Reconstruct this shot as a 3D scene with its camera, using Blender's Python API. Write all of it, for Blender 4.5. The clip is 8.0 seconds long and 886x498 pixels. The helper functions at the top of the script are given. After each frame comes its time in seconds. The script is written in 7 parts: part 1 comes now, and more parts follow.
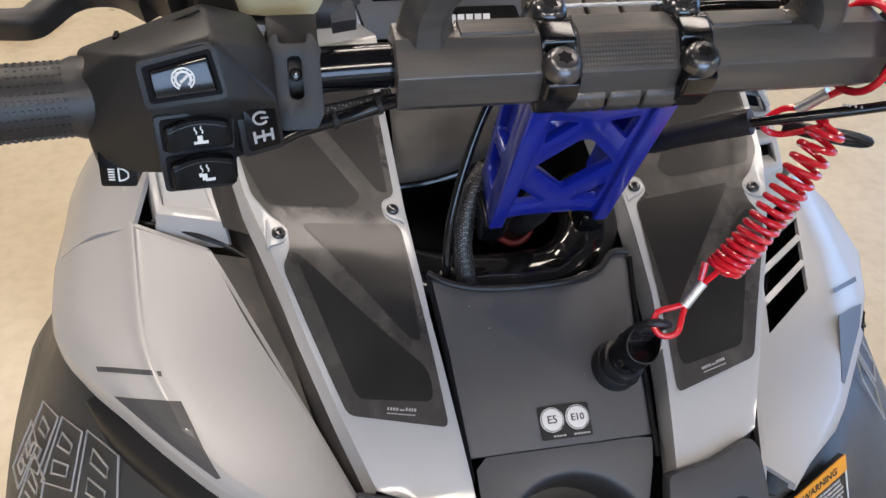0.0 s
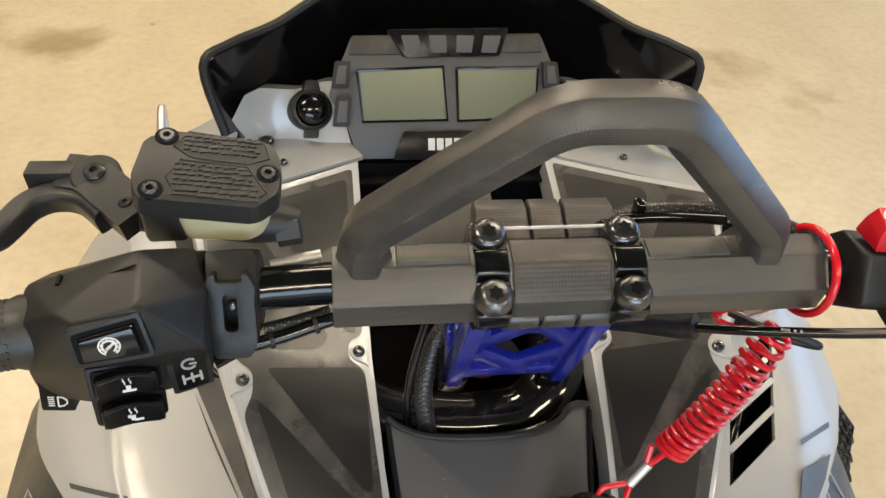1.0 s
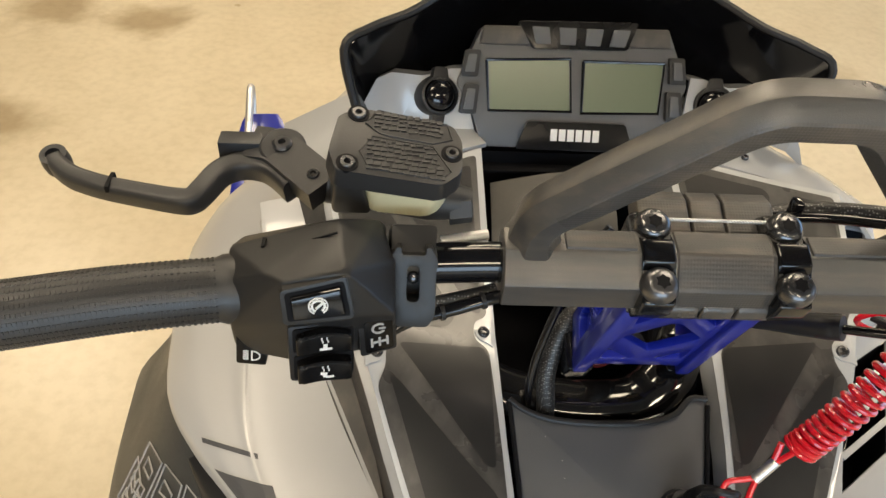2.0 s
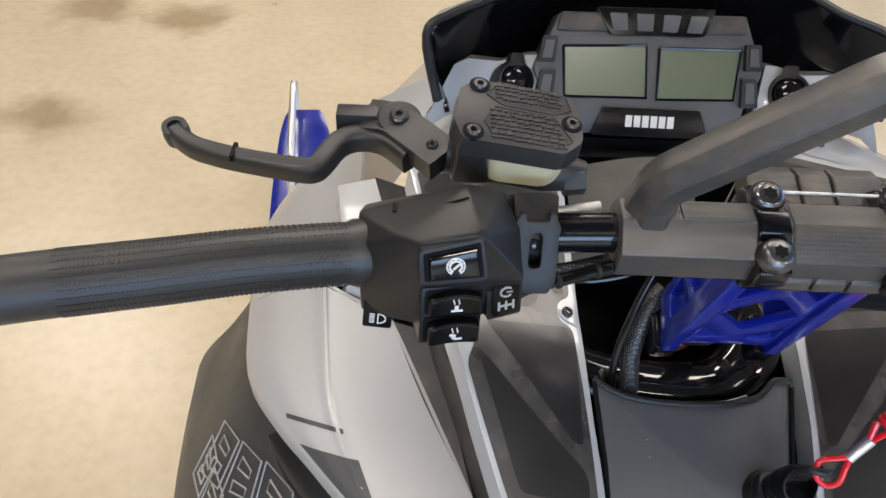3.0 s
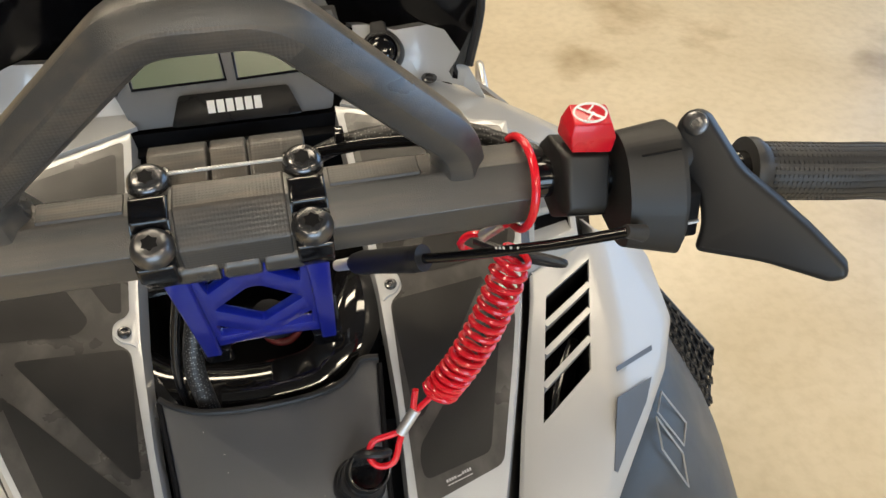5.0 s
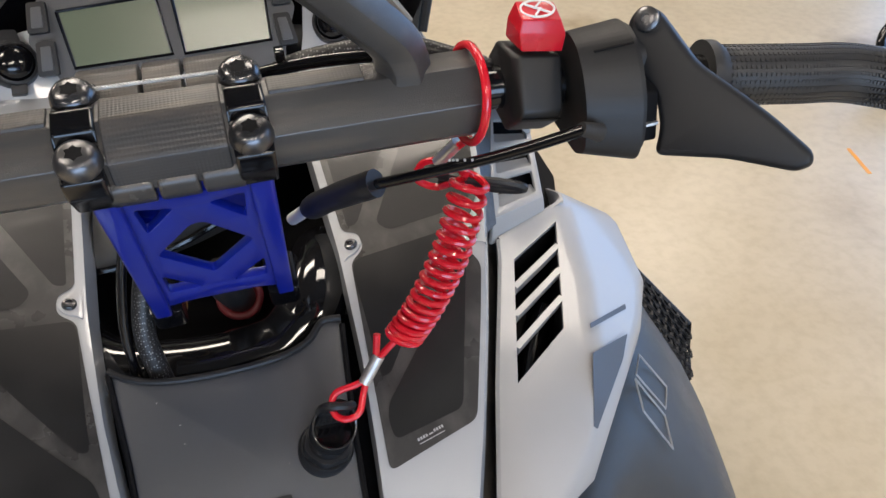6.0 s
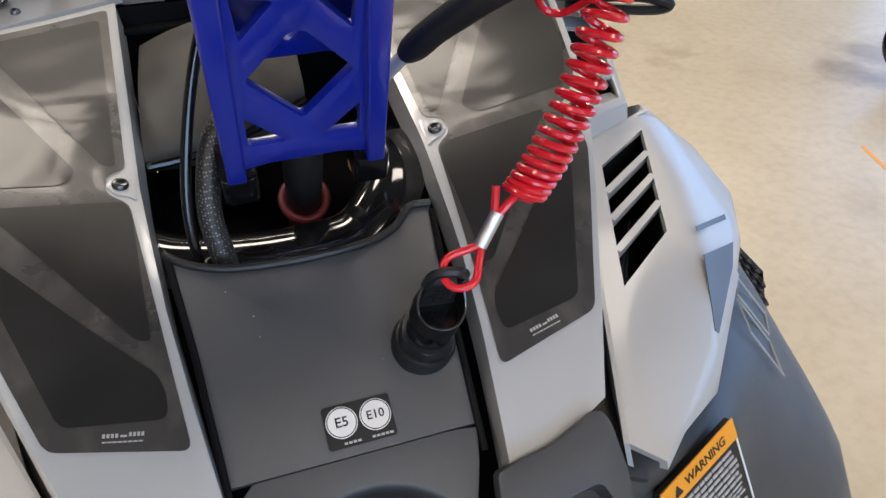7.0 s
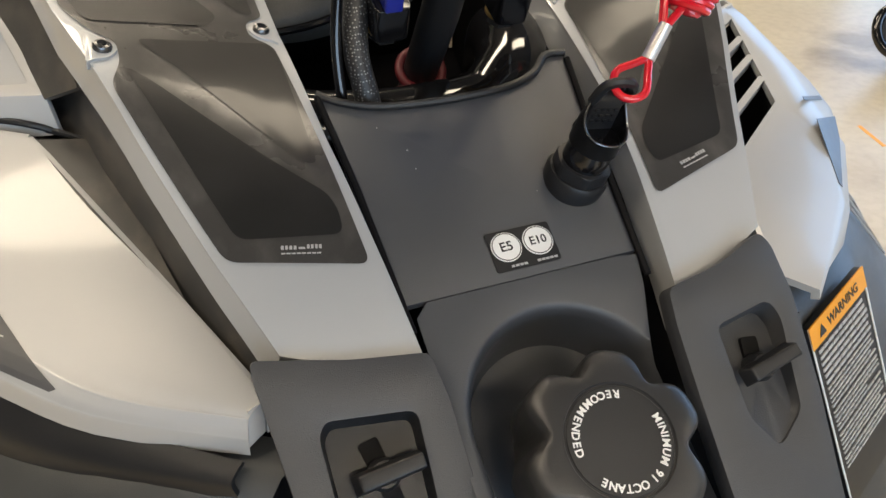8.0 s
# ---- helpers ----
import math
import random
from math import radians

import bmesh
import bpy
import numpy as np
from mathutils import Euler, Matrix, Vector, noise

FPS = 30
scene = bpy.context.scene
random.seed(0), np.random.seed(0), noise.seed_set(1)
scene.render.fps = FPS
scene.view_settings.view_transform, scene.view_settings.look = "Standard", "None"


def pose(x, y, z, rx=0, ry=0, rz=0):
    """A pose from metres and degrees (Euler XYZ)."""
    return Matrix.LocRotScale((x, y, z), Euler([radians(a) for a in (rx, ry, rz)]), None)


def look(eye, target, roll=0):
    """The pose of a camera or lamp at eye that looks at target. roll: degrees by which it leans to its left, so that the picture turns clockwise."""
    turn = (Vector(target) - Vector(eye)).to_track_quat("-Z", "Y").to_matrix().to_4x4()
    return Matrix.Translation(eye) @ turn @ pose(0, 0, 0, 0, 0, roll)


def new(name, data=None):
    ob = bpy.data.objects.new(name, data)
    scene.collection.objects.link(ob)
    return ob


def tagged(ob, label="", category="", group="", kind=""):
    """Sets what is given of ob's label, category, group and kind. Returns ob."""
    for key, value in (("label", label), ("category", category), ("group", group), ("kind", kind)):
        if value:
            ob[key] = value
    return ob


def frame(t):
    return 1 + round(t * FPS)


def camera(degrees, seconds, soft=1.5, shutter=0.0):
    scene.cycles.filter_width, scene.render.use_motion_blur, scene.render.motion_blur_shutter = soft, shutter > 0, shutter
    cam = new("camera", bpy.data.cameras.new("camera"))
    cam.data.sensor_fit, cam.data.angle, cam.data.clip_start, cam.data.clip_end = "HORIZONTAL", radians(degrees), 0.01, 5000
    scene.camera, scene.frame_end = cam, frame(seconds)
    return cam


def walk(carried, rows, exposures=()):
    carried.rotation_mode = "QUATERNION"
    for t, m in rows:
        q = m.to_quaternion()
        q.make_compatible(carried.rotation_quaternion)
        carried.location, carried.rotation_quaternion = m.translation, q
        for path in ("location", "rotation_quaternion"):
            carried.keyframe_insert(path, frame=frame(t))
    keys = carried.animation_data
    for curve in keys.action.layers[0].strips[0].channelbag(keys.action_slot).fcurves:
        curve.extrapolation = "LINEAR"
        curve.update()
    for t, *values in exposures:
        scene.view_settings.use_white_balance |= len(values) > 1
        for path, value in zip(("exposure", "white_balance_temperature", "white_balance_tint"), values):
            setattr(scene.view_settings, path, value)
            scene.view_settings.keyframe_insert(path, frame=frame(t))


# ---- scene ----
from mathutils.bvhtree import BVHTree

cam = camera(62.0, 8.0)
EXPOSURES = [(0, -.36, 5720, 16), (0.5, -.26, 6280, 12), (1, -.21, 6500, 9), (2.2, -.22, 6600, 9), (3.3, -.27, 5380, 14), (4, -.23, 5560, 14), (4.5, -.23, 6300, 9), (5.2, -.24, 6500, 9), (6.3, -.38, 5620, 15), (7, -.38, 5800, 14), (8, -.25, 6380, 10)]
PATH = [
    (0, (-0.1460, -0.3230, 1.3090), (0.1880, 1.1220, -0.0330), 3.80),
    (0.2, (-0.1330, -0.3020, 1.3270), (0.1930, 1.1580, -0.0010), 4.00),
    (0.5, (-0.1130, -0.2750, 1.3650), (0.1820, 1.1790, 0.0250), 4.30),
    (1, (-0.0920, -0.2650, 1.4030), (0.1540, 1.1900, 0.0540), 4.80),
    (1.5, (-0.0960, -0.2650, 1.4130), (0.0840, 1.1880, 0.0510), 4.90),
    (2, (-0.1550, -0.2760, 1.4060), (-0.0440, 1.1730, 0.0320), 4.70),
    (2.2, (-0.1810, -0.2800, 1.4030), (-0.0950, 1.1650, 0.0220), 4.50),
    (2.48, (-0.2029, -0.2855, 1.4003), (-0.1385, 1.1602, 0.0185), 4.29),
    (2.75, (-0.2115, -0.2912, 1.3980), (-0.1573, 1.1600, 0.0221), 4.06),
    (3.02, (-0.2044, -0.2939, 1.3955), (-0.1473, 1.1602, 0.0238), 3.72),
    (3.3, (-0.1770, -0.2900, 1.3920), (-0.1000, 1.1570, 0.0140), 3.20),
    (3.5, (-0.1400, -0.2820, 1.3880), (-0.0350, 1.1510, -0.0040), 2.60),
    (4, (-0.0580, -0.2720, 1.3790), (0.1360, 1.1460, -0.0180), 1.90),
    (4.5, (0.0120, -0.2710, 1.3730), (0.3020, 1.1330, -0.0210), 1.70),
    (5, (0.0460, -0.2800, 1.3710), (0.4070, 1.1170, -0.0140), 1.30),
    (5.2, (0.0600, -0.2870, 1.3680), (0.4460, 1.1110, -0.0090), 1.20),
    (5.47, (0.0670, -0.2948, 1.3580), (0.4746, 1.1119, -0.0034), 0.87),
    (5.75, (0.0620, -0.3031, 1.3368), (0.4862, 1.1232, 0.0017), 0.25),
    (6.03, (0.0492, -0.3098, 1.3102), (0.4864, 1.1389, 0.0036), -0.32),
    (6.3, (0.0340, -0.3130, 1.2850), (0.4830, 1.1520, 0.0000), -0.50),
    (6.5, (0.0190, -0.3140, 1.2620), (0.4800, 1.1620, -0.0070), -0.40),
    (7, (-0.0220, -0.3020, 1.1940), (0.4630, 1.1970, -0.0370), -0.50),
    (7.5, (-0.0810, -0.2930, 1.1270), (0.4280, 1.2200, -0.0790), -0.70),
    (8, (-0.1350, -0.3270, 1.1120), (0.4190, 1.1800, -0.0800), -0.40),
]
walk(cam, [(t, look(eye, target, roll)) for t, eye, target, roll in PATH], EXPOSURES)

# ---- light ----
world = bpy.data.worlds.new("world")
scene.world = world
world.use_nodes = True
wn = world.node_tree.nodes
sky = wn.new("ShaderNodeTexSky")
sky.sky_type, sky.sun_disc = "NISHITA", False
sky.sun_elevation, sky.sun_rotation = radians(35), radians(120)
wn["Background"].inputs["Strength"].default_value = 0.10
world.node_tree.links.new(sky.outputs["Color"], wn["Background"].inputs["Color"])


def area(name, m, sx, sy, watts, color):
    """A rectangular lamp at the pose m, shining along its own -z."""
    la = bpy.data.lights.new(name, "AREA")
    la.shape, la.size, la.size_y, la.energy, la.color = "RECTANGLE", sx, sy, watts, color
    ob = new(name, la)
    ob.matrix_world = m
    return ob


WARM, COOL = (1.0, 0.84, 0.62), (0.34, 0.60, 1.0)
LAMPS = [(-2.6, -3.0, 72), (0.35, -3.0, 72), (3.5, -2.6, 66), (-1.75, 0.10, 52), (-0.35, 1.95, 42), (1.35, 0.95, 26), (-2.9, 3.6, 84), (0.35, 4.2, 66), (3.3, 4.2, 84)]
CEILING = 3.6
X0, X1, Y0, Y1 = -7.0, 4.9, -6.0, 8.5
for lx, ly, watts in LAMPS:
    area("panel_light", pose(lx, ly, CEILING - 0.13, 0, 0, 0), 1.3, 0.56, watts, WARM)
# daylight that enters by the shop windows
area("window_light", pose(X1 - 0.3, 1.4, 1.50, 0, 90, 0), 2.6, 4.8, 124, COOL)
area("window_light", pose(0.3, -5.75, 1.75, 90, 0, 0), 5.5, 2.2, 245, (0.60, 0.79, 1.0))

# ---- materials ----
CX = 0.008          # the machine's middle plane


def mat(name, base, rough=0.5, metal=0.0, grain=900.0, bump=0.0, vary=0.12, patch=14.0, coat=0.0, spec=0.5, rvary=0.08, coat_rough=0.06):
    """A painted, moulded or metal surface: base colour with fine and broad variation, grain relief."""
    m = bpy.data.materials.new(name)
    m.use_nodes = True
    nt = m.node_tree
    n, l = nt.nodes, nt.links
    b = n["Principled BSDF"]
    co = n.new("ShaderNodeTexCoord")
    fine, broad = n.new("ShaderNodeTexNoise"), n.new("ShaderNodeTexNoise")
    fine.inputs["Scale"].default_value, broad.inputs["Scale"].default_value = grain, patch
    broad.inputs["Detail"].default_value = 5
    for q in (fine, broad):
        l.new(co.outputs["Object"], q.inputs["Vector"])
    mixer = n.new("ShaderNodeMath")
    mixer.operation = "MULTIPLY_ADD"
    mixer.inputs[1].default_value, mixer.inputs[2].default_value = 0.35, 0.0
    l.new(fine.outputs["Fac"], mixer.inputs[0])
    add = n.new("ShaderNodeMath")
    add.operation = "ADD"
    l.new(mixer.outputs[0], add.inputs[0])
    l.new(broad.outputs["Fac"], add.inputs[1])
    ramp = n.new("ShaderNodeMapRange")
    ramp.inputs["From Min"].default_value, ramp.inputs["From Max"].default_value = 0.4, 0.95
    ramp.inputs["To Min"].default_value, ramp.inputs["To Max"].default_value = 1 - vary, 1 + vary
    l.new(add.outputs[0], ramp.inputs["Value"])
    mul = n.new("ShaderNodeVectorMath")
    mul.operation = "SCALE"
    mul.inputs[0].default_value = base
    l.new(ramp.outputs["Result"], mul.inputs["Scale"])
    l.new(mul.outputs["Vector"], b.inputs["Base Color"])
    rr = n.new("ShaderNodeMapRange")
    rr.inputs["From Min"].default_value, rr.inputs["From Max"].default_value = 0.3, 0.7
    rr.inputs["To Min"].default_value, rr.inputs["To Max"].default_value = max(0.02, rough - rvary), min(1.0, rough + rvary)
    l.new(broad.outputs["Fac"], rr.inputs["Value"])
    l.new(rr.outputs["Result"], b.inputs["Roughness"])
    b.inputs["Metallic"].default_value = metal
    b.inputs["Specular IOR Level"].default_value = spec
    b.inputs["Coat Weight"].default_value = coat
    b.inputs["Coat Roughness"].default_value = coat_rough
    if bump:
        bp = n.new("ShaderNodeBump")
        bp.inputs["Strength"].default_value, bp.inputs["Distance"].default_value = bump, 0.0006
        l.new(fine.outputs["Fac"], bp.inputs["Height"])
        l.new(bp.outputs["Normal"], b.inputs["Normal"])
    return m


def dotted(name, base, rough, pitch, depth):
    """Moulded rubber or foam with rows of small raised dots."""
    m = mat(name, base, rough, vary=0.15, grain=1500, spec=0.55)
    nt = m.node_tree
    n, l = nt.nodes, nt.links
    co = n.new("ShaderNodeTexCoord")
    vo = n.new("ShaderNodeTexVoronoi")
    vo.inputs["Scale"].default_value, vo.inputs["Randomness"].default_value = 1 / pitch, 0.0
    l.new(co.outputs["Object"], vo.inputs["Vector"])
    bp = n.new("ShaderNodeBump")
    bp.invert = True
    bp.inputs["Strength"].default_value, bp.inputs["Distance"].default_value = 1.0, depth
    l.new(vo.outputs["Distance"], bp.inputs["Height"])
    l.new(bp.outputs["Normal"], n["Principled BSDF"].inputs["Normal"])
    return m


def woven(name, base, bright, scale):
    """Braided sleeve: dark yarn with light flecks."""
    m = mat(name, base, 0.45, vary=0.2)
    nt = m.node_tree
    n, l = nt.nodes, nt.links
    co = n.new("ShaderNodeTexCoord")
    vo = n.new("ShaderNodeTexVoronoi")
    vo.inputs["Scale"].default_value, vo.inputs["Randomness"].default_value = scale, 0.35
    l.new(co.outputs["Object"], vo.inputs["Vector"])
    cr = n.new("ShaderNodeValToRGB")
    cr.color_ramp.elements[0].position, cr.color_ramp.elements[0].color = 0.18, (*bright, 1)
    cr.color_ramp.elements[1].position, cr.color_ramp.elements[1].color = 0.36, (*base, 1)
    l.new(vo.outputs["Distance"], cr.inputs["Fac"])
    l.new(cr.outputs["Color"], n["Principled BSDF"].inputs["Base Color"])
    return m


def concrete():
    m = bpy.data.materials.new("polished_concrete")
    m.use_nodes = True
    nt = m.node_tree
    n, l = nt.nodes, nt.links
    b = n["Principled BSDF"]
    co = n.new("ShaderNodeTexCoord")
    big, mid, fine, mott = (n.new("ShaderNodeTexNoise") for _ in range(4))
    for q, s, d in ((big, 1.3, 4), (mid, 5.5, 8), (fine, 60, 4), (mott, 30, 9)):
        q.inputs["Scale"].default_value, q.inputs["Detail"].default_value = s, d
        l.new(co.outputs["Object"], q.inputs["Vector"])
    r1 = n.new("ShaderNodeValToRGB")
    r1.color_ramp.elements[0].position, r1.color_ramp.elements[0].color = 0.30, (0.465, 0.390, 0.262, 1)
    r1.color_ramp.elements[1].position, r1.color_ramp.elements[1].color = 0.62, (0.565, 0.485, 0.342, 1)
    mixn = n.new("ShaderNodeMath")
    mixn.operation = "MULTIPLY_ADD"
    mixn.inputs[1].default_value = 0.45
    l.new(mid.outputs["Fac"], mixn.inputs[0])
    sc = n.new("ShaderNodeMath")
    sc.operation = "MULTIPLY"
    sc.inputs[1].default_value = 0.55
    l.new(big.outputs["Fac"], sc.inputs[0])
    l.new(sc.outputs[0], mixn.inputs[2])
    l.new(mixn.outputs[0], r1.inputs["Fac"])
    st = n.new("ShaderNodeTexVoronoi")
    st.inputs["Scale"].default_value = 1.15
    l.new(co.outputs["Object"], st.inputs["Vector"])
    warp = n.new("ShaderNodeMath")
    warp.operation = "MULTIPLY_ADD"
    warp.inputs[1].default_value = 0.22
    l.new(mid.outputs["Fac"], warp.inputs[0])
    l.new(st.outputs["Distance"], warp.inputs[2])
    r2 = n.new("ShaderNodeValToRGB")
    r2.color_ramp.elements[0].position, r2.color_ramp.elements[0].color = 0.16, (0.80, 0.77, 0.73, 1)
    r2.color_ramp.elements[1].position, r2.color_ramp.elements[1].color = 0.27, (1, 1, 1, 1)
    l.new(warp.outputs[0], r2.inputs["Fac"])
    # brown spills at their places on the floor; last two paint a ski's shadow
    last = None
    for sx, sy, sr in ((-1.16, 2.48, 0.13), (1.44, 2.30, 0.11), (1.68, 2.07, 0.07), (-1.47, 1.77, 0.12), (-1.55, 2.55, 0.16), (1.10, 1.97, 0.07), (2.46, 1.82, 0.14), (2.24, 1.68, 0.10)):
        d = n.new("ShaderNodeVectorMath")
        d.operation = "DISTANCE"
        d.inputs[1].default_value = (sx, sy, 0)
        l.new(co.outputs["Object"], d.inputs[0])
        e = n.new("ShaderNodeMath")
        e.operation = "MULTIPLY_ADD"
        e.inputs[1].default_value = 0.35
        l.new(mid.outputs["Fac"], e.inputs[0])
        l.new(d.outputs["Value"], e.inputs[2])
        g = n.new("ShaderNodeMapRange")
        g.inputs["From Min"].default_value, g.inputs["From Max"].default_value = sr + 0.10, sr + 0.24
        l.new(e.outputs[0], g.inputs["Value"])
        if last:
            k = n.new("ShaderNodeMath")
            k.operation = "MULTIPLY"
            l.new(last, k.inputs[0])
            l.new(g.outputs["Result"], k.inputs[1])
            last = k.outputs[0]
        else:
            last = g.outputs["Result"]
    spill_shade = n.new("ShaderNodeMix")
    spill_shade.data_type = "RGBA"
    spill_shade.inputs["A"].default_value, spill_shade.inputs["B"].default_value = (0.60, 0.54, 0.46, 1), (1, 1, 1, 1)
    l.new(last, spill_shade.inputs["Factor"])
    both = n.new("ShaderNodeMix")
    both.data_type, both.blend_type = "RGBA", "MULTIPLY"
    both.inputs["Factor"].default_value = 1.0
    l.new(r2.outputs["Color"], both.inputs["A"])
    l.new(spill_shade.outputs["Result"], both.inputs["B"])
    mx = n.new("ShaderNodeMix")
    mx.data_type, mx.blend_type = "RGBA", "MULTIPLY"
    mx.inputs["Factor"].default_value = 0.9
    l.new(r1.outputs["Color"], mx.inputs["A"])
    l.new(both.outputs["Result"], mx.inputs["B"])
    r3 = n.new("ShaderNodeValToRGB")
    r3.color_ramp.elements[0].position, r3.color_ramp.elements[0].color = 0.33, (0.80, 0.77, 0.72, 1)
    r3.color_ramp.elements[1].position, r3.color_ramp.elements[1].color = 0.58, (1.06, 1.06, 1.06, 1)
    l.new(mott.outputs["Fac"], r3.inputs["Fac"])
    mz = n.new("ShaderNodeMix")
    mz.data_type, mz.blend_type = "RGBA", "MULTIPLY"
    mz.inputs["Factor"].default_value = 0.36
    l.new(mx.outputs["Result"], mz.inputs["A"])
    l.new(r3.outputs["Color"], mz.inputs["B"])
    l.new(mz.outputs["Result"], b.inputs["Base Color"])
    rr = n.new("ShaderNodeMapRange")
    rr.inputs["To Min"].default_value, rr.inputs["To Max"].default_value = 0.22, 0.42
    l.new(mid.outputs["Fac"], rr.inputs["Value"])
    l.new(rr.outputs["Result"], b.inputs["Roughness"])
    bp = n.new("ShaderNodeBump")
    bp.inputs["Strength"].default_value, bp.inputs["Distance"].default_value = 0.15, 0.002
    l.new(fine.outputs["Fac"], bp.inputs["Height"])
    l.new(bp.outputs["Normal"], b.inputs["Normal"])
    return m


SILVER = mat("silver_paint", (0.415, 0.413, 0.410), 0.44, 0.15, grain=2500, vary=0.03, coat=0.42, rvary=0.02, coat_rough=0.08)
SILVER2 = mat("silver_panel_paint", (0.385, 0.397, 0.412), 0.42, 0.18, grain=2500, vary=0.03, coat=0.85, rvary=0.02, coat_rough=0.04)
DECAL = mat("grey_decal", (0.062, 0.062, 0.066), 0.42, vary=0.08, coat=0.1)
BLACK = mat("black_plastic", (0.0110, 0.0114, 0.0132), 0.42, grain=2600, bump=0.10, vary=0.15, spec=0.42)
CONSOLE = mat("console_plastic", (0.0500, 0.0535, 0.0620), 0.40, grain=2200, bump=0.35, vary=0.12, spec=0.75)
BROWNBLACK = mat("weathered_black_plastic", (0.038, 0.0355, 0.033), 0.43, grain=1600, bump=0.3, vary=0.15)
SHOULDER = mat("shoulder_plastic", (0.0440, 0.0460, 0.0515), 0.44, grain=1700, bump=0.3, vary=0.12)
GLOSS = mat("gloss_black", (0.004, 0.004, 0.005), 0.13, vary=0.1, spec=0.6, rvary=0.04)
PIPE = mat("gloss_black_pipe", (0.006, 0.006, 0.007), 0.09, vary=0.1, spec=0.9, rvary=0.02)
CAPPLASTIC = mat("fuel_cap_plastic", (0.0230, 0.0230, 0.0240), 0.36, grain=2000, bump=0.25, vary=0.12, spec=0.6)
# Near black for dark plastic; in cavities, recesses and gaps it paints the shade.
DARK = mat("dark_plastic_and_shade", (0.004, 0.004, 0.005), 0.65, vary=0.2, spec=0.15)
PAD = mat("bar_pad", (0.038, 0.0372, 0.0372), 0.33, grain=1700, bump=0.25, vary=0.14, patch=30, spec=0.80)


def worn(m, tint, stretch):
    """Streaks of pale brown rubbed dust along the surface."""
    n, l = m.node_tree.nodes, m.node_tree.links
    b = n["Principled BSDF"]
    src = b.inputs["Base Color"].links[0].from_socket
    co, mp, no = n.new("ShaderNodeTexCoord"), n.new("ShaderNodeMapping"), n.new("ShaderNodeTexNoise")
    mp.inputs["Scale"].default_value = stretch
    no.inputs["Scale"].default_value, no.inputs["Detail"].default_value = 1.0, 9
    l.new(co.outputs["Object"], mp.inputs["Vector"])
    l.new(mp.outputs["Vector"], no.inputs["Vector"])
    cr = n.new("ShaderNodeValToRGB")
    cr.color_ramp.elements[0].position, cr.color_ramp.elements[0].color = 0.46, (0, 0, 0, 1)
    cr.color_ramp.elements[1].position, cr.color_ramp.elements[1].color = 0.74, (0.75, 0.75, 0.75, 1)
    l.new(no.outputs["Fac"], cr.inputs["Fac"])
    mx = n.new("ShaderNodeMix")
    mx.data_type = "RGBA"
    mx.inputs["B"].default_value = (*tint, 1)
    l.new(cr.outputs["Color"], mx.inputs["Factor"])
    l.new(src, mx.inputs["A"])
    l.new(mx.outputs["Result"], b.inputs["Base Color"])


worn(PAD, (0.095, 0.080, 0.064), (14, 110, 110))
PADDOT = dotted("bar_pad_dotted", (0.045, 0.0435, 0.043), 0.43, 0.0017, 0.00022)
worn(PADDOT, (0.105, 0.086, 0.068), (26, 130, 60))
GRIP = mat("grip_rubber", (0.026, 0.0255, 0.0255), 0.40, grain=1500, bump=0.2, vary=0.12)
ALLOY = mat("black_alloy", (0.030, 0.030, 0.031), 0.42, 0.2, grain=1500, bump=0.15, vary=0.12)
BOLT = mat("bolt_black_steel", (0.13, 0.13, 0.135), 0.27, 0.9, vary=0.2)
STEEL = mat("bright_steel", (0.66, 0.65, 0.64), 0.42, 1.0, vary=0.1)
BLUE = mat("blue_powder_coat", (0.005, 0.014, 0.27), 0.34, vary=0.08, coat=0.9, coat_rough=0.12)
SWITCH = mat("switch_housing_plastic", (0.0125, 0.0123, 0.0126), 0.47, grain=2600, bump=0.12, vary=0.15, spec=0.45)
ROCKER = mat("black_button_plastic", (0.004, 0.004, 0.0045), 0.28, vary=0.1, spec=0.20)
RED = mat("red_plastic", (0.56, 0.006, 0.018), 0.32, vary=0.08, coat=0.25)
SEAL = mat("dull_red_rubber", (0.085, 0.005, 0.010), 0.55, vary=0.2)
REDCORD = mat("red_cord", (0.62, 0.008, 0.02), 0.22, vary=0.06, coat=0.5)
CREAM = mat("reservoir_plastic", (0.62, 0.58, 0.38), 0.35, vary=0.05)
LCD = mat("display_panel", (0.118, 0.146, 0.098), 0.24, vary=0.03, patch=3, coat=0.15, spec=0.4, rvary=0.0)
FILM = mat("mesh_film", (0.041, 0.0390, 0.0375), 0.30, 0.0, grain=1400, bump=0.10, vary=0.18, patch=26, coat=0.42, spec=0.36, rvary=0.05, coat_rough=0.12)
NET = mat("vent_net", (0.0165, 0.0160, 0.0160), 0.34, grain=1800, bump=0.08, vary=0.16, patch=25, coat=0.34, spec=0.25, rvary=0.05, coat_rough=0.12)
WHITE = mat("white_print", (0.78, 0.78, 0.77), 0.45, vary=0.03)
OUTLINE = mat("grey_outline_print", (0.34, 0.34, 0.34), 0.5, vary=0.08)
GREYPRINT = mat("grey_print", (0.42, 0.42, 0.42), 0.45, vary=0.05)
ORANGE = mat("orange_label", (0.80, 0.33, 0.015), 0.4, vary=0.04)
LABEL = mat("black_label", (0.012, 0.012, 0.013), 0.42, vary=0.1)
BRAID = woven("braided_sleeve", (0.009, 0.009, 0.010), (0.20, 0.20, 0.20), 560)
FLOOR = concrete()


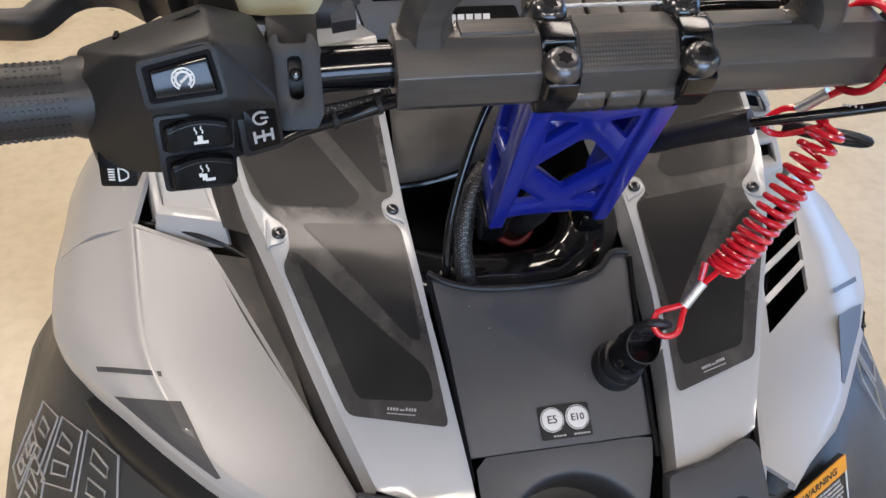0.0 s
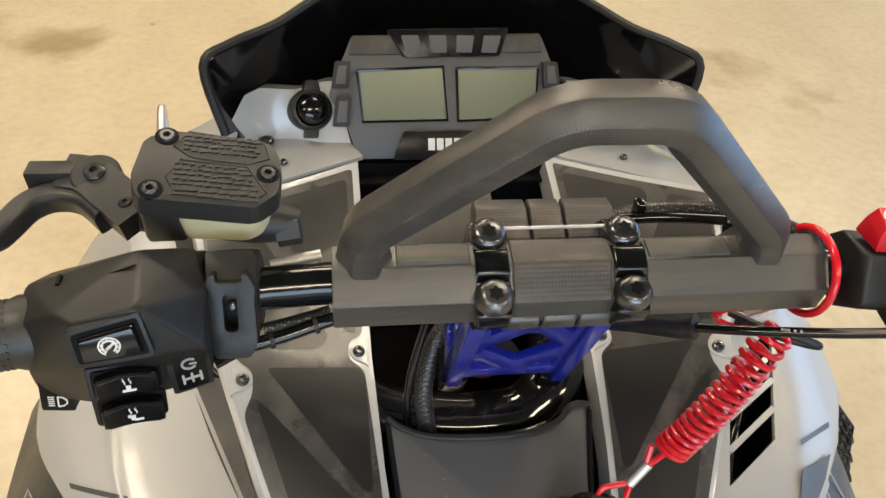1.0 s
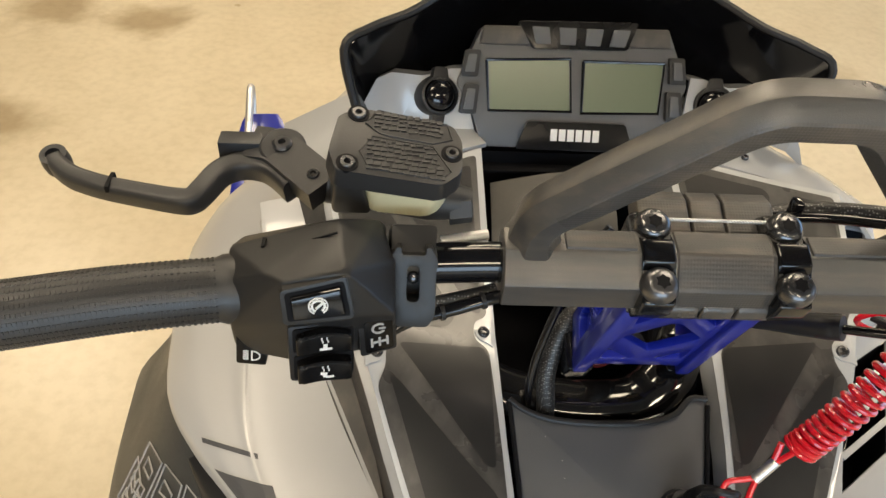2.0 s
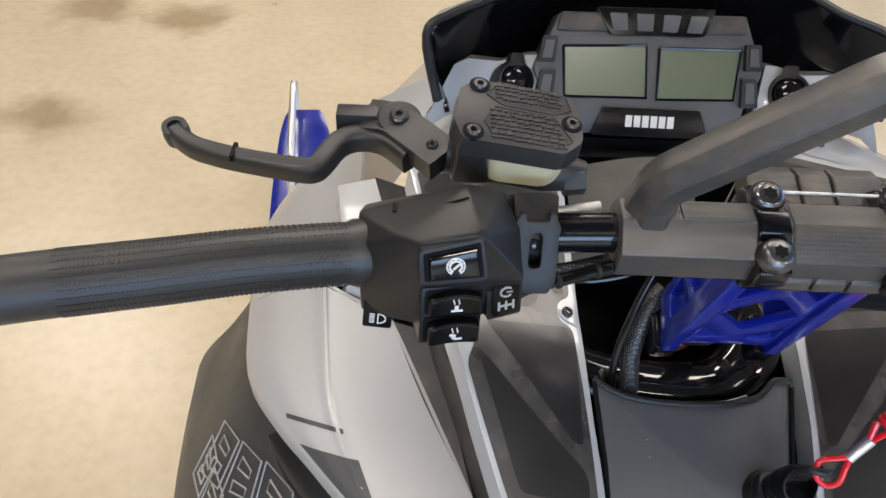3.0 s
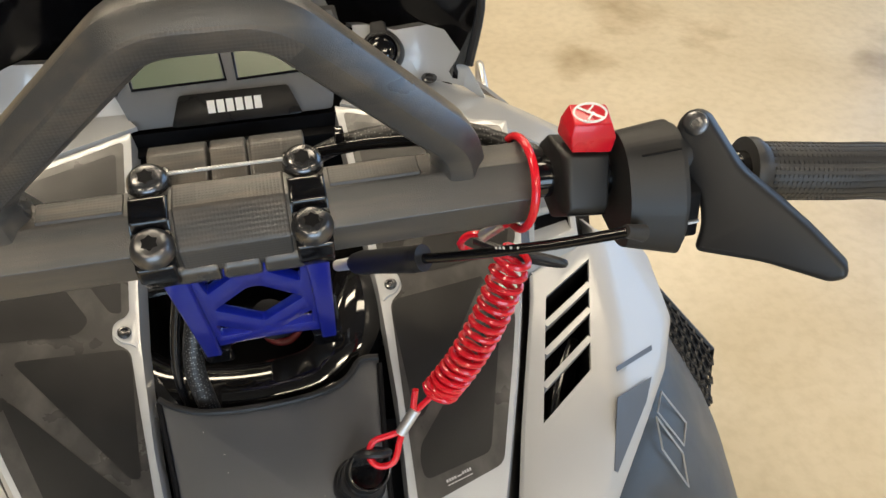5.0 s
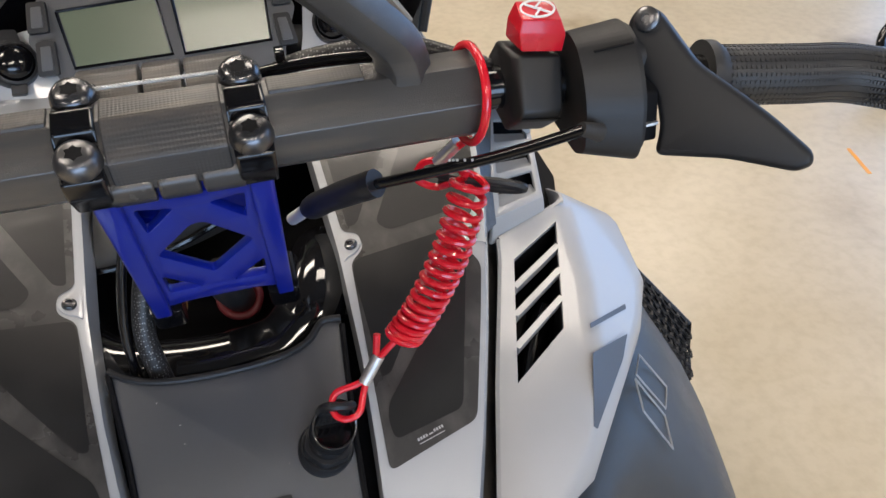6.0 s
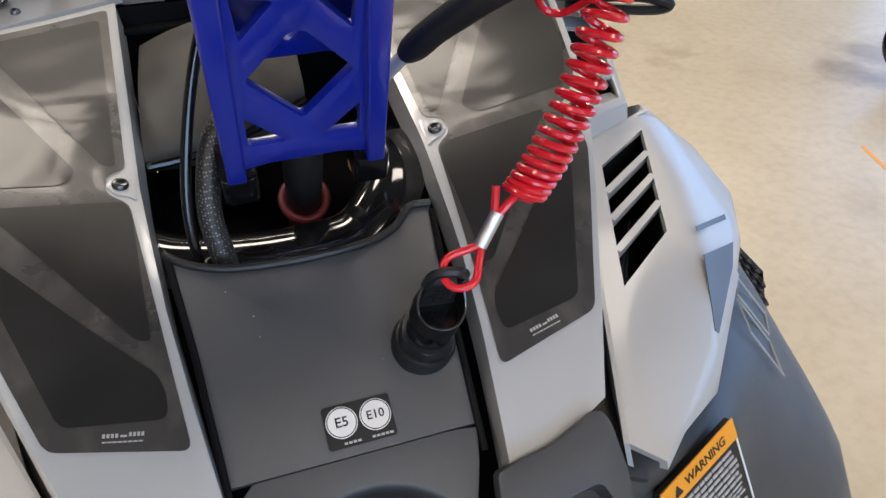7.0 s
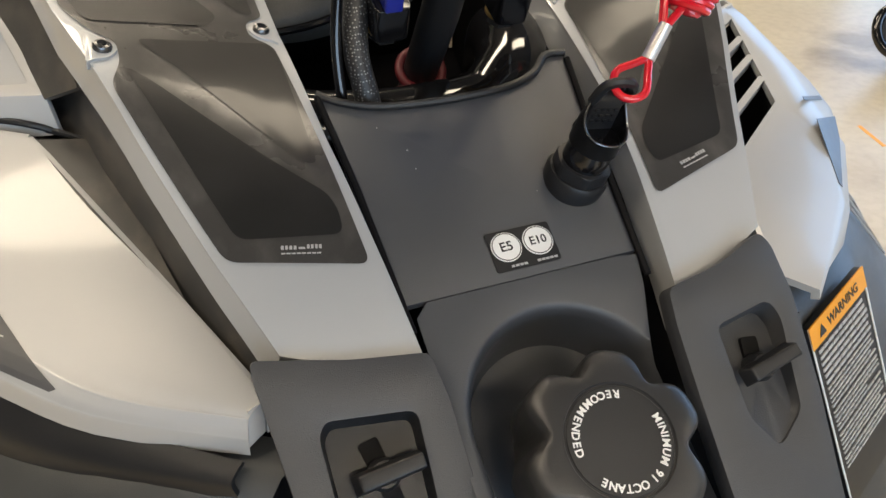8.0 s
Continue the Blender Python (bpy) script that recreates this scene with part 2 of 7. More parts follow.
def slack(m, scale, depth):
    """Soft waves in a stretched film, so that reflections wander."""
    n, l = m.node_tree.nodes, m.node_tree.links
    co, no, bp = n.new("ShaderNodeTexCoord"), n.new("ShaderNodeTexNoise"), n.new("ShaderNodeBump")
    no.inputs["Scale"].default_value, no.inputs["Detail"].default_value, no.inputs["Distortion"].default_value = scale, 1.5, 0.8
    bp.inputs["Strength"].default_value, bp.inputs["Distance"].default_value = 1.0, depth
    l.new(co.outputs["Object"], no.inputs["Vector"])
    l.new(no.outputs["Fac"], bp.inputs["Height"])
    l.new(bp.outputs["Normal"], n["Principled BSDF"].inputs["Coat Normal"])


slack(FILM, 16, 0.0016)
slack(NET, 16, 0.0016)
worn(BROWNBLACK, (0.100, 0.086, 0.070), (60, 30, 60))
worn(FILM, (0.088, 0.082, 0.076), (60, 34, 40))
BRASS = mat("yellow_passivated_steel", (0.52, 0.36, 0.14), 0.32, 0.9, vary=0.15)
ALU = mat("dull_aluminium", (0.72, 0.72, 0.71), 0.48, 0.6, vary=0.15, grain=700)
FABRIC = mat("filter_cloth", (0.072, 0.068, 0.062), 0.50, grain=1200, bump=0.35, vary=0.25, patch=40, spec=0.35)
SIDECOVER = mat("side_cover_plastic", (0.043, 0.045, 0.046), 0.42, grain=1900, bump=0.3, vary=0.10)
WALL = mat("wall_paint", (0.36, 0.35, 0.33), 0.8, vary=0.04, patch=2)
CEIL = mat("ceiling_paint", (0.06, 0.06, 0.06), 0.85, vary=0.03, patch=2)
LAMPMAT = bpy.data.materials.new("lamp_diffuser")
LAMPMAT.use_nodes = True
LAMPMAT.node_tree.nodes["Principled BSDF"].inputs["Emission Color"].default_value = (*WARM, 1)
LAMPMAT.node_tree.nodes["Principled BSDF"].inputs["Emission Strength"].default_value = 4.0
GLASS = bpy.data.materials.new("window_glass")
GLASS.use_nodes = True
gb = GLASS.node_tree.nodes["Principled BSDF"]
gb.inputs["Transmission Weight"].default_value, gb.inputs["Roughness"].default_value, gb.inputs["IOR"].default_value = 1.0, 0.0, 1.45


# ---- mesh helpers ----
def thing(name, at, label, category, kind="", group=""):
    ob = new(name)
    ob.location = at
    ob.empty_display_size = 0.02
    return tagged(ob, label, category, group, kind)


def part(name, bm, material, parent, label="", smooth=True, angle=38):
    """Links a bmesh, modelled in world metres, as one mesh object under a thing or a part."""
    bmesh.ops.recalc_face_normals(bm, faces=bm.faces)
    me = bpy.data.meshes.new(name)
    if smooth:
        lim = radians(angle)
        for f in bm.faces:
            f.smooth = True
        for e in bm.edges:
            if len(e.link_faces) == 2 and e.calc_face_angle(0) > lim:
                e.smooth = False
    bm.to_mesh(me)
    bm.free()
    me.materials.append(material)
    ob = new(name, me)
    if parent is not None:
        ob.parent = parent
        if parent.type == "EMPTY":
            ob.matrix_parent_inverse = Matrix.Translation(-Vector(parent.location))
    if label:
        tagged(ob, label)
    return ob


def add_geo(bm, vs, fs):
    vv = [bm.verts.new(v) for v in vs]
    for f in fs:
        try:
            bm.faces.new([vv[i] for i in f])
        except ValueError:
            pass
    return vv


def frame_m(origin, xdir, normal):
    """A matrix whose x runs along xdir, z along normal, at origin."""
    z = Vector(normal).normalized()
    x = Vector(xdir)
    x = (x - z * x.dot(z)).normalized()
    y = z.cross(x)
    return Matrix(((x.x, y.x, z.x, origin[0]), (x.y, y.y, z.y, origin[1]), (x.z, y.z, z.z, origin[2]), (0, 0, 0, 1)))


def prism(poly, h0, h1, m=Matrix(), bev=0.0, seg=2, bm=None, top=None):
    """A solid: the 2D outline poly from height h0 to h1 in the frame m; top: a second outline for the upper end."""
    own = bmesh.new()
    n = len(poly)
    up = top or poly
    vs = [m @ Vector((x, y, h0)) for x, y in poly] + [m @ Vector((x, y, h1)) for x, y in up]
    fs = [list(range(n))[::-1], list(range(n, 2 * n))] + [[i, (i + 1) % n, n + (i + 1) % n, n + i] for i in range(n)]
    add_geo(own, vs, fs)
    if bev:
        bmesh.ops.bevel(own, geom=own.edges[:], offset=bev, segments=seg, profile=0.6, affect="EDGES", clamp_overlap=True)
    return merge(bm, own)


def merge(bm, own):
    if bm is None:
        return own
    me = bpy.data.meshes.new("tmp")
    own.to_mesh(me)
    own.free()
    bm.from_mesh(me)
    bpy.data.meshes.remove(me)
    return bm


def block(c, size, m=Matrix(), bev=0.0, seg=2, bm=None):
    x, y, z = (s / 2 for s in size)
    return prism([(-x, -y), (x, -y), (x, y), (-x, y)], -z, z, m @ Matrix.Translation(c), bev, seg, bm)


def hull(pts, bev=0.0, seg=2, bm=None):
    own = bmesh.new()
    for p in pts:
        own.verts.new(p)
    bmesh.ops.convex_hull(own, input=own.verts[:])
    bmesh.ops.dissolve_limit(own, angle_limit=radians(3), verts=own.verts[:], edges=own.edges[:])
    if bev:
        bmesh.ops.bevel(own, geom=own.edges[:], offset=bev, segments=seg, profile=0.6, affect="EDGES", clamp_overlap=True)
    return merge(bm, own)


def shell(vs, fs, thick, bev=0.0, seg=2, ridge=(), ridge_w=0.008, bm=None):
    """A sheet of faces given a thickness downward; edges in ridge are rounded broadly first."""
    own = bmesh.new()
    vv = add_geo(own, [Vector(v) for v in vs], fs)
    bmesh.ops.recalc_face_normals(own, faces=own.faces)
    if sum(f.normal.z * f.calc_area() for f in own.faces) < 0:
        bmesh.ops.reverse_faces(own, faces=own.faces)
    if ridge:
        es = [own.edges.get((vv[a], vv[b])) for a, b in ridge]
        bmesh.ops.bevel(own, geom=[e for e in es if e], offset=ridge_w, segments=5, profile=0.5, affect="EDGES", clamp_overlap=True)
    rim = [e for e in own.edges if e.is_boundary]
    rim_keys = {tuple(sorted((tuple(e.verts[0].co), tuple(e.verts[1].co)))) for e in rim}
    bmesh.ops.solidify(own, geom=own.faces[:], thickness=thick)
    if bev:
        es = [e for e in own.edges if tuple(sorted((tuple(e.verts[0].co), tuple(e.verts[1].co)))) in rim_keys]
        bmesh.ops.bevel(own, geom=es, offset=bev, segments=seg, profile=0.5, affect="EDGES", clamp_overlap=True)
    return merge(bm, own)


def smooth_path(pts, n=8, closed=False):
    """A Catmull-Rom line through pts."""
    p = [Vector(q) for q in pts]
    k = len(p)
    out = []
    for i in range(k if closed else k - 1):
        a, b, c, d = (p[(i + j) % k] if closed else p[min(max(i + j, 0), k - 1)] for j in (-1, 0, 1, 2))
        for s in range(n):
            t = s / n
            out.append(0.5 * ((2 * b) + (c - a) * t + (2 * a - 5 * b + 4 * c - d) * t * t + (3 * b - a - 3 * c + d) * t ** 3))
    if not closed:
        out.append(p[-1])
    return out


def sweep(path, radius, sides=12, bm=None, closed=False, profile=None, up=None, cap=True):
    """A tube along path. radius: a number or one a point; profile: outline (a, b) in place of a circle, b along up."""
    own = bmesh.new()
    p = [Vector(q) for q in path]
    k = len(p)
    rad = radius if isinstance(radius, (list, tuple)) else [radius] * k
    shape = profile or [(math.cos(2 * math.pi * i / sides), math.sin(2 * math.pi * i / sides)) for i in range(sides)]
    n = len(shape)
    rings = []
    ref = Vector(up) if up else None
    prev = None
    for i in range(k):
        a, b = (p[i - 1] if (i or closed) else p[i]), (p[(i + 1) % k] if (i < k - 1 or closed) else p[i])
        t = (b - a).normalized()
        if ref is not None:
            u = (ref - t * ref.dot(t)).normalized()
        elif prev is None:
            u = t.orthogonal().normalized()
        else:
            u = (prev - t * prev.dot(t)).normalized()
        prev = u
        s = t.cross(u)
        rings.append([own.verts.new(p[i] + s * (x * rad[i]) + u * (y * rad[i])) for x, y in shape])
    for i in range(k if closed else k - 1):
        r0, r1 = rings[i], rings[(i + 1) % k]
        for j in range(n):
            own.faces.new((r0[j], r0[(j + 1) % n], r1[(j + 1) % n], r1[j]))
    if cap and not closed:
        own.faces.new(rings[0][::-1])
        own.faces.new(rings[-1])
    return merge(bm, own)


def holed(outer, holes, h0, h1, m=Matrix(), bev=0.0, bm=None):
    """A plate from height h0 to h1 in the frame m, with windows cut through it."""
    own = bmesh.new()
    edges = []
    for loop in [outer] + holes:
        vv = [own.verts.new((x, y, h1)) for x, y in loop]
        edges += [own.edges.new((vv[i], vv[(i + 1) % len(vv)])) for i in range(len(vv))]
    bmesh.ops.triangle_fill(own, use_beauty=True, use_dissolve=False, edges=edges)
    got = bmesh.ops.extrude_face_region(own, geom=own.faces[:])
    for v in got["geom"]:
        if isinstance(v, bmesh.types.BMVert):
            v.co.z = h0
    bmesh.ops.recalc_face_normals(own, faces=own.faces)
    if bev:
        sharp = [e for e in own.edges if len(e.link_faces) == 2 and abs(abs(e.link_faces[0].normal.z) - abs(e.link_faces[1].normal.z)) > 0.5]
        bmesh.ops.bevel(own, geom=sharp, offset=bev, segments=2, profile=0.5, affect="EDGES", clamp_overlap=True)
    bmesh.ops.transform(own, matrix=m, verts=own.verts)
    return merge(bm, own)


def lathe(prof, m=Matrix(), n=32, bm=None):
    """A turned solid: prof is (radius, height) from the bottom to the top, in the frame m."""
    own = bmesh.new()
    rings = [[own.verts.new(m @ Vector((r * math.cos(2 * math.pi * i / n), r * math.sin(2 * math.pi * i / n), h))) for i in range(n)] for r, h in prof]
    for a, b in zip(rings, rings[1:]):
        for i in range(n):
            own.faces.new((a[i], a[(i + 1) % n], b[(i + 1) % n], b[i]))
    own.faces.new(rings[0][::-1])
    own.faces.new(rings[-1])
    return merge(bm, own)


def ngon(r, n, turn=0.0):
    return [(r * math.cos(turn + 2 * math.pi * i / n), r * math.sin(turn + 2 * math.pi * i / n)) for i in range(n)]


def rounded(poly, r, seg=4):
    """A 2D outline with its corners rounded by r."""
    out = []
    k = len(poly)
    for i in range(k):
        a, b, c = (Vector(poly[(i + j) % k]) for j in (-1, 0, 1))
        d0, d1 = (a - b), (c - b)
        q = min(r, d0.length * 0.45, d1.length * 0.45)
        s, e = b + d0.normalized() * q, b + d1.normalized() * q
        for j in range(seg + 1):
            t = j / seg
            out.append(tuple((1 - t) ** 2 * s + 2 * t * (1 - t) * b + t * t * e))
    return out


def lettering(text, size, m, depth=0.0003, bold=0.0, bm=None):
    """Text in the built-in font, laid flat in the frame m, its middle at the origin."""
    cu = bpy.data.curves.new("txt", "FONT")
    cu.body, cu.size, cu.align_x, cu.align_y, cu.extrude, cu.offset = text, size, "CENTER", "CENTER", depth, bold
    cu.resolution_u = 3
    tmp = bpy.data.objects.new("txt", cu)
    me = bpy.data.meshes.new_from_object(tmp)
    bpy.data.objects.remove(tmp)
    bpy.data.curves.remove(cu)
    me.transform(m)
    out = bm or bmesh.new()
    out.from_mesh(me)
    bpy.data.meshes.remove(me)
    return out


def bars(rows, m, h=0.0004, bm=None):
    """Plain bars (x, y, width, height) laid on the frame m."""
    out = bm or bmesh.new()
    for x, y, w, t in rows:
        block((x, y, h / 2), (w, t, h), m, bm=out)
    return out


def small_screw(p, normal, parent, r=0.0048):
    m = frame_m(p, (1, 0, 0), normal)
    bm = lathe([(r, 0), (r, 0.0012), (r * 0.8, 0.0026), (r * 0.5, 0.003), (r * 0.45, 0.0012), (r * 0.05, 0.001)], m, 18)
    return part("screw", bm, BOLT, parent, "small black socket screw")


def S(s, u, y, z):
    """A point of the machine: u metres outward from its middle, on side s."""
    return Vector((CX + s * u, y, z))


def loft(rows, bm=None, thick=0.0, sub=1):
    """A sheet through rows of points, smoothed between them."""
    if sub > 1:
        rows = [smooth_path(r, sub) for r in rows]
        cols = [smooth_path([r[j] for r in rows], sub) for j in range(len(rows[0]))]
        rows = [[c[i] for c in cols] for i in range(len(cols[0]))]
    own = bmesh.new()
    g = [[own.verts.new(p) for p in r] for r in rows]
    for a, b in zip(g, g[1:]):
        for i in range(len(a) - 1):
            own.faces.new((a[i], a[i + 1], b[i + 1], b[i]))
    if thick:
        bmesh.ops.recalc_face_normals(own, faces=own.faces)
        bmesh.ops.solidify(own, geom=own.faces[:], thickness=thick)
    return merge(bm, own)


# ---- the shop ----


def structure(name, bm, material, label, category, smooth=False):
    return tagged(part(name, bm, material, None, smooth=smooth), label, category, kind="structure")


structure("floor", block(((X0 + X1) / 2, (Y0 + Y1) / 2, -0.05), (X1 - X0 + 0.4, Y1 - Y0 + 0.4, 0.1)), FLOOR, "polished beige concrete floor with brown stains and a painted ski shadow", "floor")
structure("ceiling", block(((X0 + X1) / 2, (Y0 + Y1) / 2, CEILING + 0.05), (X1 - X0 + 0.4, Y1 - Y0 + 0.4, 0.1)), CEIL, "plain dark ceiling of the showroom", "ceiling")
structure("wall_north", block(((X0 + X1) / 2, Y1 + 0.1, CEILING / 2), (X1 - X0, 0.2, CEILING)), WALL, "plain grey showroom wall", "wall")
VX0, VX1 = -2.6, 3.2
bm = bmesh.new()
block(((X0 + VX0) / 2, Y0 - 0.1, CEILING / 2), (VX0 - X0, 0.2, CEILING), bm=bm)
block(((X1 + VX1) / 2, Y0 - 0.1, CEILING / 2), (X1 - VX1, 0.2, CEILING), bm=bm)
block(((VX0 + VX1) / 2, Y0 - 0.1, 0.275), (VX1 - VX0, 0.2, 0.55), bm=bm)
block(((VX0 + VX1) / 2, Y0 - 0.1, (2.95 + CEILING) / 2), (VX1 - VX0, 0.2, CEILING - 2.95), bm=bm)
structure("wall_south", bm, WALL, "grey showroom wall with a wide window", "wall")
win = thing("window_2", ((VX0 + VX1) / 2, Y0 - 0.1, 0.55), "wide shop window in a dark frame", "window", "structure")
bm = bmesh.new()
for xx in (VX0 + 0.03, (VX0 + VX1) / 2, VX1 - 0.03):
    block((xx, Y0 - 0.1, 1.75), (0.06, 0.08, 2.4), bm=bm)
for zz in (0.58, 2.92):
    block(((VX0 + VX1) / 2, Y0 - 0.1, zz), (VX1 - VX0, 0.07, 0.06), bm=bm)
part("window_frame", bm, BLACK, win, smooth=False)
for i in range(2):
    w = (VX1 - VX0) / 2
    pane = part("pane", block((VX0 + w * (i + 0.5), Y0 - 0.1, 1.75), (w - 0.07, 0.008, 2.27)), GLASS, win, smooth=False)
    pane.visible_shadow = False
structure("wall_west", block((X0 - 0.1, (Y0 + Y1) / 2, CEILING / 2), (0.2, Y1 - Y0, CEILING)), WALL, "plain grey showroom wall", "wall")
WY0, WY1, WZ0, WZ1 = -1.3, 5.3, 0.20, 2.95
bm = bmesh.new()
block((X1 + 0.1, (Y0 + WY0) / 2, CEILING / 2), (0.2, WY0 - Y0, CEILING), bm=bm)
block((X1 + 0.1, (Y1 + WY1) / 2, CEILING / 2), (0.2, Y1 - WY1, CEILING), bm=bm)
block((X1 + 0.1, (WY0 + WY1) / 2, WZ0 / 2), (0.2, WY1 - WY0, WZ0), bm=bm)
block((X1 + 0.1, (WY0 + WY1) / 2, (WZ1 + CEILING) / 2), (0.2, WY1 - WY0, CEILING - WZ1), bm=bm)
structure("wall_east", bm, WALL, "grey showroom wall with a wide window", "wall")
win = thing("window_1", (X1 + 0.1, (WY0 + WY1) / 2, WZ0), "wide shop window in a dark frame", "window", "structure")
bm = bmesh.new()
for yy in (WY0 + 0.03, (WY0 * 2 + WY1) / 3, (WY0 + 2 * WY1) / 3, WY1 - 0.03):
    block((X1 + 0.1, yy, (WZ0 + WZ1) / 2), (0.08, 0.06, WZ1 - WZ0), bm=bm)
for zz in (WZ0 + 0.03, WZ1 - 0.03):
    block((X1 + 0.1, (WY0 + WY1) / 2, zz), (0.07, WY1 - WY0, 0.06), bm=bm)
part("window_frame", bm, BLACK, win, smooth=False)
for i in range(3):
    w = (WY1 - WY0) / 3
    pane = part("pane", block((X1 + 0.1, WY0 + w * (i + 0.5), (WZ0 + WZ1) / 2), (0.008, w - 0.07, WZ1 - WZ0 - 0.13)), GLASS, win, smooth=False)
    pane.visible_shadow = False
for lx, ly, watts in LAMPS:
    fx = thing("ceiling_light", (lx, ly, CEILING - 0.06), "flat panel light in a dark housing on the ceiling", "lamp", group="ceiling panel lights")
    part("housing", block((lx, ly, CEILING - 0.045), (1.38, 0.64, 0.09), bev=0.01), CEIL, fx)
    part("diffuser", block((lx, ly, CEILING - 0.105), (1.33, 0.59, 0.03), bev=0.01), LAMPMAT, fx)
tape = prism([(-0.070, -0.007), (0.070, -0.006), (0.069, 0.007), (-0.071, 0.006)], 0.0, 0.0008, pose(1.86, 1.16, 0.0, 0, 0, 76))
tagged(part("floor_tape", tape, ORANGE, None, smooth=False), "short strip of orange tape on the concrete", "tape")

# ---- the machine's body ----
sled = thing("snowmobile", (CX, 0.35, 0.0), "silver and black snowmobile with a blue nose, parked on concrete", "snowmobile")


YAW = math.sin(radians(1.5))        # the body stands slightly turned to the bar


def z_vent(y):
    """Height along the inner screw line: bulging below the bend, straight above it."""
    if y <= 0.1026:
        return 0.8676 + 0.491 * (y + 0.084) + 1.4 * (y + 0.084) * (0.1026 - y)
    return 0.9592 + 0.250 * (y - 0.1026)


def on_vent(s, u, y, h=0.0):
    """A point of a vent panel, h above its twisted face."""
    def raw(a, b):
        f = min(max((b + 0.035) / 0.10, 0.0), 1.0)
        g = min(max((b - 0.15) / 0.13, 0.0), 1.0)
        z = z_vent(b) + (0.25 * f * f * (3 - 2 * f) - 0.10 * g) * (a - 0.0972)
        return Vector((CX + s * a - (b - 0.1) * YAW, b + s * a * YAW, z))
    p = raw(u, y)
    if h:
        n = (raw(u + 0.002, y) - raw(u - 0.002, y)).cross(raw(u, y + 0.002) - raw(u, y - 0.002)).normalized()
        p += (n if n.z > 0 else -n) * h
    return p


def draped(s, poly, h, thick, holes=(), cell=0.009, bev=0.0):
    """A sheet cut to the outline poly (u, y) and laid on the vent panel's face, thick downward."""
    own = bmesh.new()
    edges = []
    for lp in [poly] + list(holes):
        vv = [own.verts.new((x, y, 0)) for x, y in lp]
        edges += [own.edges.new((vv[i], vv[(i + 1) % len(vv)])) for i in range(len(vv))]
    bmesh.ops.triangle_fill(own, use_beauty=True, use_dissolve=False, edges=edges)
    for ax in (0, 1):
        lo, hi = min(p[ax] for p in poly), max(p[ax] for p in poly)
        c = math.ceil(lo / cell) * cell
        while c < hi:
            co, no = [0, 0, 0], [0, 0, 0]
            co[ax], no[ax] = c, 1
            bmesh.ops.bisect_plane(own, geom=own.verts[:] + own.edges[:] + own.faces[:], plane_co=co, plane_no=no, dist=1e-5)
            c += cell
    for v in own.verts:
        v.co = on_vent(s, v.co.x, v.co.y, h)
    bmesh.ops.recalc_face_normals(own, faces=own.faces)
    if sum(f.normal.z * f.calc_area() for f in own.faces) < 0:
        bmesh.ops.reverse_faces(own, faces=own.faces)
    if thick:
        rim = {tuple(sorted((tuple(e.verts[0].co), tuple(e.verts[1].co)))) for e in own.edges if e.is_boundary}
        bmesh.ops.solidify(own, geom=own.faces[:], thickness=thick)
        if bev:
            es = [e for e in own.edges if tuple(sorted((tuple(e.verts[0].co), tuple(e.verts[1].co)))) in rim]
            bmesh.ops.bevel(own, geom=es, offset=bev, segments=3, profile=0.5, affect="EDGES", clamp_overlap=True)
    return own


NETS = [
    [(0.1716, 0.0600), (0.1640, 0.0560), (0.0925, -0.0110), (0.0895, -0.0200), (0.0905, -0.0320), (0.1400, -0.0245)],
    [(0.1650, 0.0835), (0.0960, 0.0900), (0.0930, 0.0800), (0.0925, 0.0050), (0.0990, 0.0060)],
    [(0.0985, 0.1180), (0.1060, 0.1185), (0.1680, 0.2240), (0.1640, 0.2340), (0.0990, 0.2660)],
    [(0.1190, 0.1130), (0.1260, 0.1020), (0.1860, 0.0960), (0.2000, 0.1300), (0.2130, 0.2000), (0.2040, 0.2120), (0.1860, 0.2220)],
]
PANEL = [(0.0701, -0.0942), (0.1020, -0.0865), (0.1348, -0.0738), (0.1520, -0.0330), (0.1725, 0.0200), (0.1905, 0.0730), (0.2010, 0.1050), (0.2250, 0.2180), (0.0870, 0.2890), (0.0870, 0.1026), (0.0830, 0.0200), (0.0780, -0.0300)]
FILM_EDGE = [(0.0823, -0.0474), (0.1474, -0.0327), (0.1692, 0.0220), (0.1795, 0.0500), (0.1735, 0.0640), (0.1735, 0.0800), (0.1850, 0.0880), (0.1965, 0.1050), (0.2190, 0.2140), (0.0930, 0.2790), (0.0935, 0.1170), (0.1045, 0.1105), (0.1050, 0.0960), (0.0935, 0.0890), (0.0875, 0.0200)]


